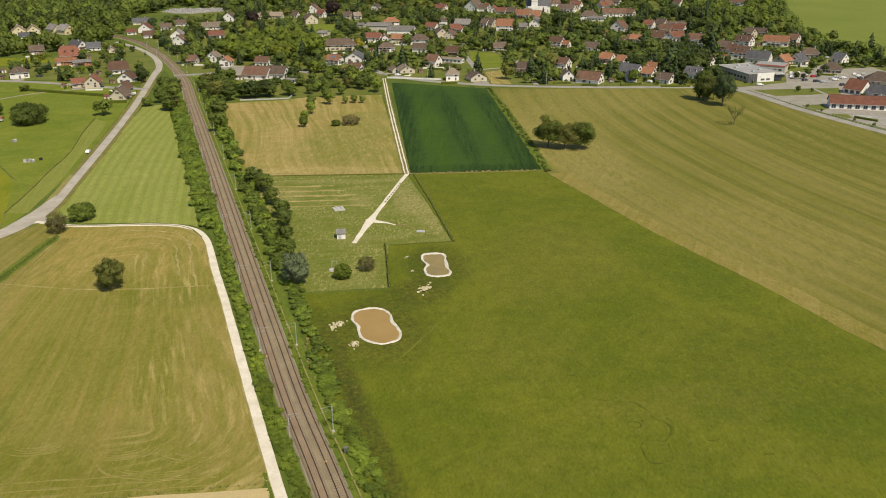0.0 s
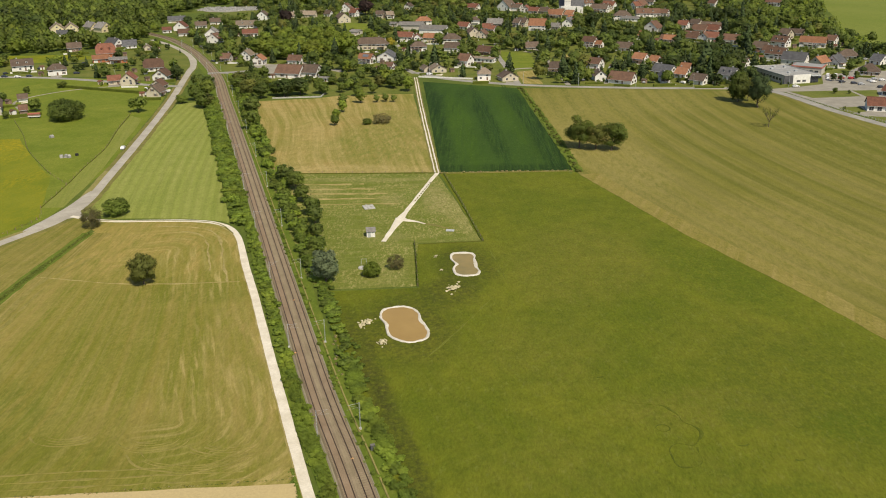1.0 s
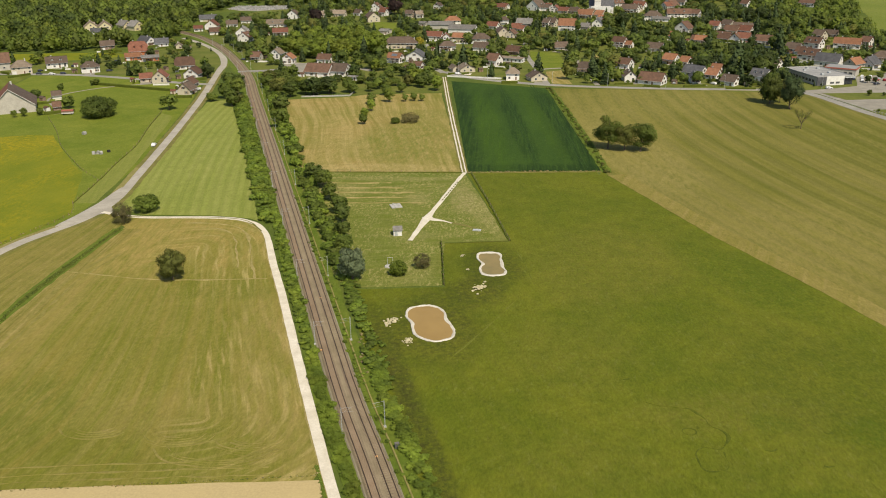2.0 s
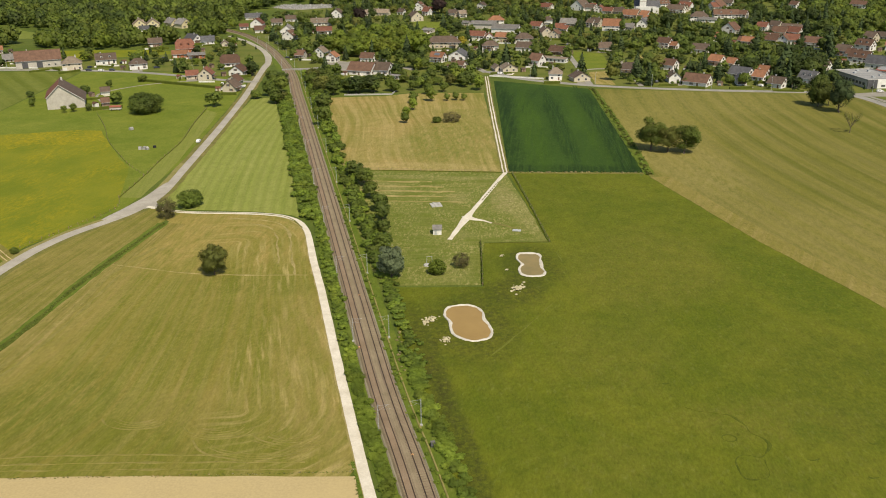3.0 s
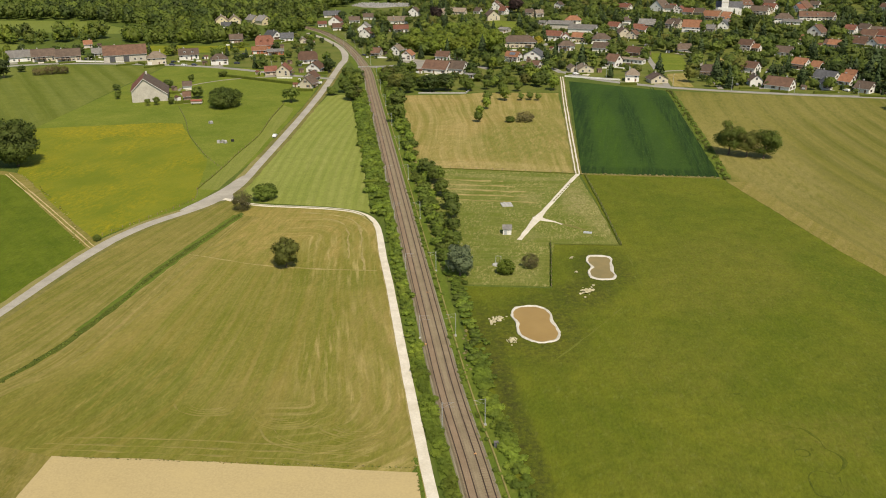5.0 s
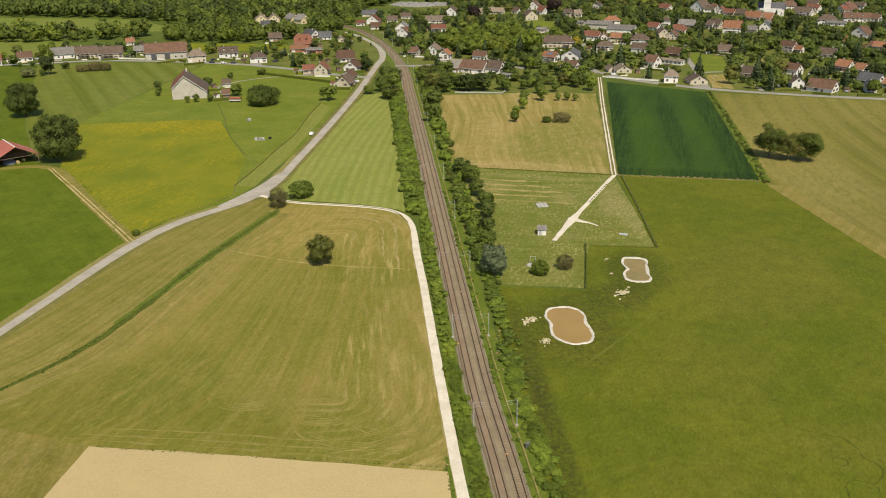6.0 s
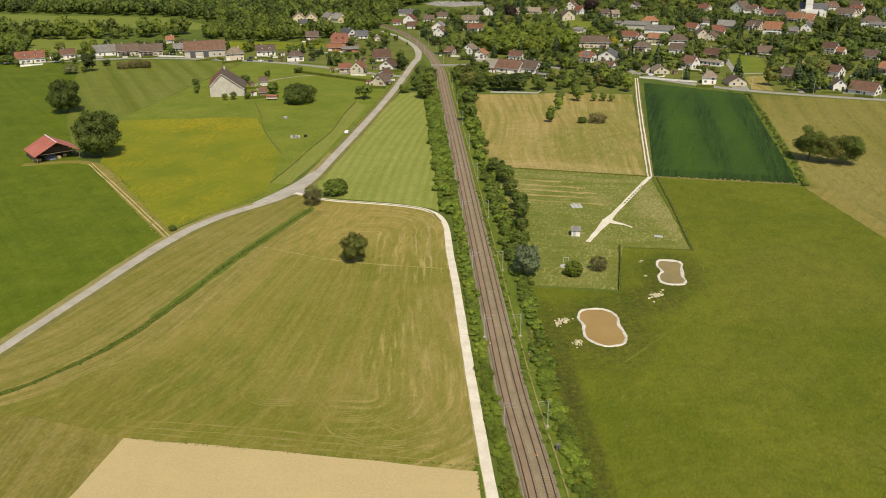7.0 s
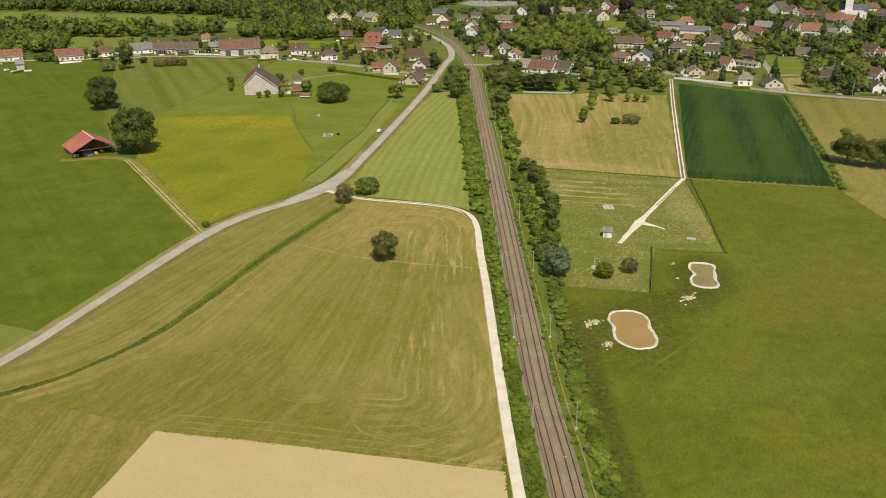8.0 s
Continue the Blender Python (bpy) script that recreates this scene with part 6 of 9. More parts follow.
        for u in (w * 0.22, w * 0.36):
            shared("window", WINDOWS[0], h, pose(u, -Y, 1.2))
    elif opening == "hall":
        n = max(3, int(w / 4))
        for i in range(n):
            shared("window", WINDOWS[2], h, pose((i + 0.5) / n * w - X, -Y, 0.5))
    storey = "two-storey" if floors == 2 else "low"
    return tagged(h, label or f"{storey} {WORD[wall]} building with {WORD[roof]} {shape if shape != 'half' else 'half-hipped'} roof", "house" if opening == "house" else "building", "village houses")


house(-376.0, 620.2, 31, 31.2, 14.0, 5.8, 6.0, "grey_wall", "roof_rust", "gable", True, "barn", "long old stone barn with rust-brown tiled roof")
house(-344.0, 609.5, 29, 13.7, 11.0, 6.2, 4.2, "cream_wall", "roof_tan", "hip")
house(-330.3, 634.6, 28, 14.6, 10.0, 4.8, 4.2, "white_wall", "roof_brown", "gable")
house(-295.4, 614.5, 26, 12.4, 9.0, 5.2, 3.4, "white_wall", "roof_brown", "hip")
house(-440.7, 611.4, 36, 16.7, 12.0, 5, 5.0, "cream_wall", "roof_brown", "gable")
house(-421.1, 613.7, 34, 18.4, 12.0, 5.2, 5.0, "cream_wall", "roof_brown", "gable")
house(-459.0, 606.6, 37, 16.7, 11.0, 4.2, 4.6, "white_wall", "roof_grey", "gable")
house(-492.4, 561.8, 41, 20.4, 11.0, 4.5, 4.6, "white_wall", "roof_red", "gable")
house(-536.0, 547.4, 44, 16.9, 11.0, 4.2, 4.6, "white_wall", "roof_orange", "gable")
house(-559.7, 541.1, 46, 22.2, 11.0, 3.3, 4.6, "white_wall", "roof_red", "gable")
house(-479.3, 588.0, 39, 10.7, 9.0, 3.6, 3.8, "white_wall", "roof_rust", "gable")
house(-494.6, 512.5, 44, 5.2, 4.5, 5.0, 2.2, "grey_wall", "roof_grey", "gable", False, "none", "tall narrow grey roadside hut")
house(-447.5, 682.8, 33, 6.6, 7.0, 3.3, 2.9, "grey_wall", "roof_orange", "gable")
house(-411.2, 638.3, 33, 7.9, 8.0, 3.3, 3.4, "grey_wall", "roof_grey", "gable")
house(-330.3, 723.9, 25, 11.1, 9.0, 4.8, 3.8, "wood_wall", "roof_brown", "gable")
house(-400.7, 847.7, 115, 14.0, 11.7, 6, 4.9, "yellow_wall", "roof_tan", "gable")
house(-387.3, 849.1, 115, 14.0, 11.7, 6, 4.9, "yellow_wall", "roof_tan", "gable")
house(-382.1, 823.5, 25, 14.3, 7.0, 3.3, 2.9, "white_wall", "roof_slate", "gable")
house(-373.7, 863.6, 148, 12.0, 10.1, 5.4, 4.3, "yellow_wall", "roof_grey", "gable")
house(-359.1, 855.6, 148, 12.0, 11.7, 5.4, 4.9, "yellow_wall", "roof_grey", "gable")
house(-292.0, 694.6, 23, 14.3, 15.0, 4.6, 7.0, "orange_wall", "roof_red", "half")
house(-286.3, 669.5, 23, 11.6, 6.0, 3.3, 2.5, "orange_wall", "roof_orange", "gable", False)
house(-271.4, 666.2, 22, 12.8, 8.0, 3.3, 1.2, "orange_wall", "roof_grey", "gable", False)
house(-308.1, 752.8, 152, 12.0, 11.2, 3.3, 4.7, "white_wall", "roof_slate", "gable")
house(-292.1, 745.8, 21, 11.3, 9.0, 3.3, 3.8, "white_wall", "roof_slate", "gable")
house(-271.2, 729.8, 110, 8.0, 5.0, 3.3, 2.1, "cream_wall", "roof_tan", "gable")
house(-231.7, 631.3, 20, 13.7, 12.0, 3.4, 5.4, "white_wall", "roof_rust", "half")
house(-229.1, 575.3, 100, 10.0, 9.3, 5, 4.2, "cream_wall", "roof_red", "gable")
house(-239.6, 577.0, 23, 8.0, 7.0, 3.3, 2.9, "cream_wall", "roof_red", "gable", False)
house(-212.4, 593.3, 85, 10.0, 10.3, 3.6, 4.0, "white_wall", "roof_rust", "gable")
house(-197.3, 536.0, 85, 10.0, 8.2, 3.6, 4.0, "cream_wall", "roof_brown", "gable")
house(-203.0, 558.3, 85, 8.0, 8.2, 3.2, 3.5, "cream_wall", "roof_rust", "gable")
house(-284.3, 861.5, 88, 9.0, 12.2, 4.5, 5.1, "white_wall", "roof_red", "gable")
house(-292.9, 845.3, 19, 8.3, 6.0, 3.3, 2.5, "white_wall", "roof_red", "gable", False)
house(-268.9, 822.3, 18, 10.7, 8.0, 3.3, 3.4, "white_wall", "roof_rust", "gable")
house(-310.3, 929.3, 18, 17.6, 9.0, 3.3, 3.8, "cream_wall", "roof_slate", "gable")
house(-238.5, 809.6, 91, 10.0, 14.0, 3.4, 5.9, "white_wall", "roof_grey", "gable")
house(-226.8, 775.4, 81, 10.0, 10.9, 4.2, 4.6, "white_wall", "roof_rust", "gable")
house(-263.7, 911.9, 16, 12.4, 8.0, 3.3, 3.4, "white_wall", "roof_brown", "gable")
house(-270.6, 881.3, 17, 10.9, 8.0, 3.3, 3.4, "white_wall", "roof_brown", "gable")
house(-224.9, 881.8, 14, 19.9, 10.0, 3.3, 4.2, "white_wall", "roof_tan", "gable")
house(-205.5, 816.2, 14, 13.7, 8.0, 3.6, 3.4, "white_wall", "roof_red", "gable")
house(-174.5, 678.0, 79, 9.0, 8.5, 5, 3.6, "white_wall", "roof_tan", "gable")
house(-159.7, 654.4, 84, 9.0, 8.2, 5, 3.4, "white_wall", "roof_orange", "gable")
house(-188.5, 670.1, -9, 6.8, 8.0, 3.3, 3.4, "grey_wall", "roof_rust", "gable")
house(-126.0, 603.7, -13, 17.5, 14.0, 3.6, 5.0, "white_wall", "roof_rust", "gable")
house(-132.8, 657.0, -9, 10.1, 8.0, 3.6, 3.4, "white_wall", "roof_rust", "gable")
house(-111.9, 604.9, -10, 11.0, 13.0, 3.8, 4.6, "white_wall", "roof_brown", "gable")
house(-99.5, 584.2, -15, 6.7, 4.0, 2.6, 0.5, "white_wall", "roof_grey", "gable", False)
house(-223.2, 948.0, 83, 9.0, 12.6, 5.4, 5.3, "white_wall", "roof_brown", "gable")
house(-197.0, 966.4, 12, 13.0, 8.0, 3.3, 3.4, "cream_wall", "roof_tan", "gable")
house(-179.7, 974.0, -10, 17.9, 9.0, 3.3, 3.8, "cream_wall", "roof_tan", "gable")
house(-158.8, 981.1, -16, 7.3, 8.0, 3.3, 3.4, "white_wall", "roof_brown", "gable")
house(-134.7, 920.2, 123, 11.0, 13.8, 5.4, 5.8, "cream_wall", "roof_brown", "gable")
house(-144.8, 1025.0, 78, 10.0, 12.8, 5.4, 5.4, "white_wall", "roof_rust", "gable")
house(-129.6, 1001.1, -18, 10.9, 8.0, 3.3, 3.4, "white_wall", "roof_red", "gable")
house(-99.1, 958.5, -19, 8.9, 8.0, 5.4, 3.4, "cream_wall", "roof_brown", "gable")
solar_house = house(-79.5, 658.0, -23, 10.8, 8.0, 5, 3.2, "white_wall", "roof_orange", "gable", True, "house", "white two-storey house with orange roof and solar panels")
house(-64.9, 671.9, 76, 11.0, 13.7, 3.6, 4.2, "white_wall", "roof_slate", "gable")
house(-59.3, 628.9, -20, 5.1, 6.0, 3.3, 2.5, "white_wall", "roof_rust", "gable")
house(-84.0, 733.1, 7, 28.7, 13.0, 5.8, 4.6, "cream_wall", "roof_brown", "hip")
house(-74.6, 732.1, 6, 10.1, 9.0, 5.5, 3.4, "cream_wall", "roof_rust", "hip")
house(-59.8, 788.8, -16, 14.6, 9.0, 3.3, 3.8, "white_wall", "roof_red", "gable")
house(-49.3, 786.2, 94, 9.0, 5.6, 3.3, 2.4, "white_wall", "roof_red", "gable")
house(-36.5, 769.2, -17, 11.4, 8.0, 5.4, 3.4, "yellow_wall", "roof_orange", "gable")
house(-44.1, 719.7, 4, 13.0, 9.0, 5, 3.4, "white_wall", "roof_brown", "hip")
house(-59.1, 863.5, -8, 24.0, 14.0, 4.5, 2.2, "grey_wall", "roof_grey", "gable", False, "none")
house(-36.4, 831.3, -12, 25.2, 12.0, 4.2, 3.0, "white_wall", "roof_grey", "gable", False, "none")
house(-49.5, 898.6, 3, 15.7, 10.0, 5, 3.8, "white_wall", "roof_orange", "hip")
house(-79.6, 885.4, -15, 9.5, 8.0, 3.3, 1.2, "grey_wall", "roof_grey", "gable", False)
house(-108.6, 827.0, -18, 8.5, 10.0, 3.3, 1.2, "grey_wall", "roof_grey", "gable", False)
house(-18.2, 762.4, 1, 15.6, 11.0, 5.2, 4.2, "white_wall", "roof_brown", "hip")
house(-16.5, 719.7, -14, 11.9, 9.0, 3.3, 3.8, "white_wall", "roof_brown", "gable")
house(-5.4, 647.2, -30, 8.6, 10.0, 4.6, 4.4, "white_wall", "roof_rust", "gable")
house(7.4, 661.9, -26, 19.4, 6.0, 3.3, 0.8, "white_wall", "roof_tan", "gable", False)
house(-25.2, 618.0, 112, 9.0, 11.0, 3.0, 3.0, "cream_wall", "roof_tan", "gable")
house(-33.6, 621.1, 113, 8.0, 4.7, 2.6, 2.0, "cream_wall", "roof_tan", "gable", False)
house(7.6, 589.3, -1, 8.7, 9.0, 5.4, 3.4, "white_wall", "roof_tan", "hip")
house(23.5, 585.7, 108, 10.0, 11.3, 3.0, 3.4, "cream_wall", "roof_brown", "gable")
house(-0.2, 806.7, 110, 10.0, 10.2, 4.6, 4.3, "cream_wall", "roof_brown", "gable")
house(8.6, 792.3, 69, 9.0, 8.1, 5.4, 3.4, "cream_wall", "roof_rust", "gable")
house(1.9, 893.2, -0, 9.3, 8.0, 6, 3.0, "white_wall", "roof_brown", "hip")
house(-8.5, 861.6, -29, 11.4, 9.0, 3.3, 3.8, "white_wall", "roof_red", "gable", False)
house(14.0, 847.0, -26, 10.2, 9.0, 3.3, 3.8, "white_wall", "roof_red", "gable")
house(9.9, 699.0, -31, 11.7, 9.0, 3.3, 3.8, "wood_wall", "roof_rust", "gable")
house(22.1, 883.1, -16, 15.0, 11.0, 3.3, 4.5, "grey_wall", "roof_grey", "gable")
house(1.8, 1042.7, -30, 10.4, 9.0, 3.3, 3.8, "white_wall", "roof_red", "gable")
house(38.7, 1030.1, 48, 14.0, 19.3, 5, 8.1, "white_wall", "roof_brown", "gable")
house(18.6, 838.3, -31, 6.0, 7.0, 3.3, 2.9, "white_wall", "roof_red", "gable")
house(43.7, 874.9, -33, 6.8, 8.0, 5.4, 3.4, "white_wall", "roof_brown", "gable")
house(53.3, 1040.8, -33, 7.6, 9.0, 3.3, 3.8, "white_wall", "roof_red", "gable")
house(44.8, 1028.1, 87, 9.0, 6.7, 5.4, 2.8, "white_wall", "roof_brown", "gable")
house(47.2, 720.8, 11, 10.8, 9.0, 3.3, 3.8, "grey_wall", "roof_brown", "gable")
house(61.6, 849.7, -12, 15.9, 13.0, 6, 6.0, "white_wall", "roof_orange", "gable")
house(48.8, 876.4, -28, 8.9, 10.0, 5.4, 4.2, "cream_wall", "roof_brown", "gable")
house(94.2, 965.7, -31, 7.6, 9.0, 5.4, 3.8, "cream_wall", "roof_tan", "gable")
house(102.0, 946.5, -31, 8.6, 10.0, 5, 4.2, "white_wall", "roof_orange", "gable")
house(97.8, 905.9, -31, 5.7, 6.0, 3.3, 2.5, "white_wall", "roof_grey", "gable")
house(96.9, 738.4, -32, 10.5, 9.0, 5.6, 3.8, "white_wall", "roof_rust", "gable")
house(104.4, 734.7, -33, 5.1, 6.0, 3.3, 2.5, "white_wall", "roof_orange", "gable", False)
house(122.0, 715.0, -28, 12.5, 10.0, 3.3, 4.0, "white_wall", "roof_brown", "gable")
house(87.5, 632.1, -33, 9.6, 10.0, 4.8, 3.6, "white_wall", "roof_rust", "gable")
house(123.8, 654.6, -41, 9.7, 9.0, 4, 3.8, "white_wall", "roof_orange", "gable")
house(133.3, 648.1, -42, 6.8, 8.0, 3.3, 3.4, "white_wall", "roof_orange", "gable", False)
house(97.7, 573.9, -30, 15.6, 11.0, 3.2, 4.6, "white_wall", "roof_rust", "gable")
house(84.0, 584.8, 97, 9.0, 7.8, 4, 3.3, "white_wall", "roof_brown", "gable")
house(130.7, 603.4, -42, 14.1, 11.0, 3.4, 4.2, "white_wall", "roof_slate", "gable")
house(125.6, 578.8, 88, 10.0, 6.2, 4.8, 2.6, "white_wall", "roof_slate", "gable")
house(141.1, 593.8, -38, 7.6, 9.0, 3.3, 3.8, "white_wall", "roof_orange", "gable")
house(148.0, 614.4, -34, 6.8, 8.0, 3.3, 3.4, "white_wall", "roof_orange", "gable")
house(146.5, 570.3, -39, 9.5, 10.0, 3.3, 3.6, "white_wall", "roof_brown", "gable")
house(169.0, 584.7, -36, 10.3, 11.0, 4.4, 4.0, "white_wall", "roof_slate", "gable")
house(58.3, 619.6, -5, 15.5, 10.0, 3.3, 3.8, "cream_wall", "roof_brown", "hip")
house(140.2, 1085.4, -37, 9.2, 9.0, 5.4, 3.8, "white_wall", "roof_rust", "gable")
house(140.9, 1002.8, -28, 18.4, 11.0, 5.4, 4.6, "white_wall", "roof_brown", "gable")
house(156.1, 1037.7, -34, 13.9, 10.0, 5.4, 4.2, "white_wall", "roof_red", "gable")
house(153.5, 928.0, -9, 17.7, 12.0, 6, 4.6, "white_wall", "roof_brown", "hip")
house(184.2, 954.5, -1, 24.6, 11.0, 5.2, 4.6, "white_wall", "roof_rust", "gable")
house(190.6, 1042.6, 50, 14.0, 17.2, 5, 7.2, "white_wall", "roof_rust", "gable")
house(166.6, 831.8, 49, 11.0, 14.6, 5, 6.1, "white_wall", "roof_rust", "gable")
house(201.4, 861.6, -33, 9.7, 9.0, 3.3, 3.8, "grey_wall", "roof_red", "gable")
house(191.2, 783.8, -39, 13.2, 9.0, 3.3, 3.8, "white_wall", "roof_rust", "gable")
house(203.0, 766.0, -25, 12.4, 10.0, 4.5, 4.2, "white_wall", "roof_red", "gable")
house(219.5, 829.7, -30, 17.8, 11.0, 5.4, 4.6, "orange_wall", "roof_brown", "gable")
house(212.4, 858.8, -44, 10.0, 9.0, 5.4, 3.8, "cream_wall", "roof_brown", "gable")
house(150.3, 789.1, -36, 7.1, 8.0, 3.3, 3.4, "white_wall", "roof_orange", "gable")
house(164.4, 766.8, -37, 6.2, 7.0, 3.3, 2.9, "white_wall", "roof_rust", "gable")
house(226.6, 704.0, -43, 11.0, 10.0, 5, 4.2, "white_wall", "roof_brown", "gable")
house(227.4, 669.5, -39, 13.9, 10.0, 5.5, 4.2, "white_wall", "roof_rust", "gable")
house(233.3, 646.3, -35, 16.6, 12.0, 4.2, 5.0, "white_wall", "roof_slate", "gable")
house(247.0, 635.4, 39, 12.0, 9.3, 4, 3.9, "cream_wall", "roof_orange", "gable")
house(259.2, 638.6, 38, 10.0, 11.0, 3.6, 4.6, "white_wall", "roof_slate", "gable")
house(276.8, 731.5, -27, 19.8, 10.0, 5, 4.2, "white_wall", "roof_orange", "gable")
house(296.5, 742.8, -47, 7.6, 9.0, 5, 3.8, "white_wall", "roof_rust", "gable")
house(251.5, 733.4, -44, 12.6, 10.0, 5.4, 4.2, "white_wall", "roof_rust", "gable")
house(271.2, 780.3, -49, 8.9, 10.0, 5.4, 4.2, "cream_wall", "roof_brown", "gable")
house(279.9, 669.1, -23, 14.3, 11.0, 3.3, 4.2, "white_wall", "roof_brown", "hip")
house(267.5, 601.2, -24, 13.3, 12.0, 3.3, 4.6, "cream_wall", "roof_brown", "hip")
house(292.2, 644.0, -54, 8.5, 10.0, 3.3, 4.2, "white_wall", "roof_slate", "gable")
house(280.1, 557.7, -27, 17.3, 14.0, 3.3, 5.0, "cream_wall", "roof_brown", "hip")
house(253.4, 528.8, -54, 11.1, 12.0, 3.2, 5.0, "white_wall", "roof_red", "gable", False, "hall")
house(262.7, 515.4, -52, 15.3, 10.0, 3.3, 4.2, "white_wall", "roof_slate", "gable", False)
house(237.7, 485.5, -16, 37.1, 11.0, 3.3, 3.6, "white_wall", "roof_red", "gable", True, "hall", "long low white hall with red tiled roof")
house(217.4, 815.1, -35, 12.1, 10.0, 5, 4.2, "white_wall", "roof_red", "gable")
house(189.1, 771.8, -39, 11.3, 9.0, 3.3, 3.8, "cream_wall", "roof_rust", "gable")
house(216.1, 749.3, -36, 13.4, 10.0, 5, 4.2, "white_wall", "roof_rust", "gable")
house(199.1, 849.2, -33, 7.6, 9.0, 5.4, 3.8, "white_wall", "roof_red", "gable")
house(198.8, 954.9, -32, 15.2, 9.0, 5.4, 3.8, "white_wall", "roof_rust", "gable")
house(278.3, 1053.9, -45, 9.3, 9.0, 5.4, 3.8, "white_wall", "roof_rust", "gable")
house(192.8, 635.0, -42, 7.6, 9.0, 3.3, 3.8, "white_wall", "roof_brown", "gable")
house(209.4, 1074.4, -31, 10.4, 9.0, 5.4, 3.8, "white_wall", "roof_brown", "gable")
house(161.5, 1093.2, -33, 17.7, 9.0, 5.4, 3.8, "white_wall", "roof_brown", "gable")
house(349.6, 1059.6, -38, 17.2, 9.0, 5.4, 3.8, "white_wall", "roof_rust", "gable")
house(-147.0, 1034.1, 98, 10.0, 10.2, 5.4, 4.3, "white_wall", "roof_rust", "gable")
house(-129.4, 974.6, -22, 7.6, 9.0, 5.4, 3.8, "white_wall", "roof_red", "gable")
house(49.1, 1022.9, -20, 9.0, 8.0, 4.5, 3.4, "white_wall", "roof_brown", "gable")
house(59.3, 1009.8, 70, 10.0, 9.0, 4.8, 3.6, "white_wall", "roof_red", "gable")
house(68.0, 997.2, -28, 11.0, 9.0, 3.3, 3.8, "cream_wall", "roof_red", "gable")
house(79.2, 996.1, -30, 11.0, 9.0, 3.3, 3.8, "cream_wall", "roof_brown", "gable")
house(78.6, 855.3, -20, 9.0, 8.0, 3.3, 3.0, "grey_wall", "roof_grey", "gable")
house(92.1, 876.4, 75, 9.0, 9.0, 4.2, 4.0, "white_wall", "roof_slate", "gable")
house(87.7, 950.7, -25, 16.0, 11.0, 5.0, 4.8, "cream_wall", "roof_orange", "gable")
house(102.3, 908.6, -30, 12.0, 9.0, 4.0, 4.0, "white_wall", "roof_orange", "gable")
house(132.8, 1065.4, 40, 15.0, 11.0, 5.4, 4.6, "white_wall", "roof_rust", "gable")
house(160.2, 918.3, -18, 17.0, 8.0, 3.3, 1.6, "white_wall", "roof_grey", "gable")
house(148.1, 1013.1, -35, 12.0, 10.0, 5.0, 4.2, "cream_wall", "roof_rust", "gable")
house(167.5, 762.2, -30, 9.0, 8.0, 3.3, 3.4, "cream_wall", "roof_orange", "gable")
house(-89.1, 956.4, 20, 8.0, 8.0, 5.0, 3.2, "white_wall", "roof_tan", "gable")
house(-74.8, 1047.6, 60, 8.0, 8.0, 4.5, 3.2, "white_wall", "roof_brown", "gable")
house(-1.0, 1040.2, -25, 13.0, 9.0, 3.3, 3.6, "cream_wall", "roof_red", "gable")
house(207.1, 819.6, -40, 13.0, 10.0, 4.0, 4.2, "cream_wall", "roof_rust", "gable")
house(199.2, 766.9, 45, 11.0, 9.0, 4.4, 3.6, "white_wall", "roof_rust", "gable")
house(186.2, 1034.0, 35, 12.0, 10.0, 5.0, 4.4, "white_wall", "roof_red", "gable")
house(286.4, 797.3, -30, 11.0, 8.0, 3.3, 3.4, "cream_wall", "roof_brown", "gable")
house(228.8, 687.4, -40, 10.0, 8.0, 4.6, 3.4, "white_wall", "roof_rust", "gable")
house(-274.0, 519.8, 28, 5.2, 5.0, 2.4, 2.1, "white_wall", "roof_brown", "gable", False, "none")
house(-257.1, 486.0, 28, 4.2, 5.0, 2.6, 2.1, "wood_wall", "roof_rust", "gable", False, "none")



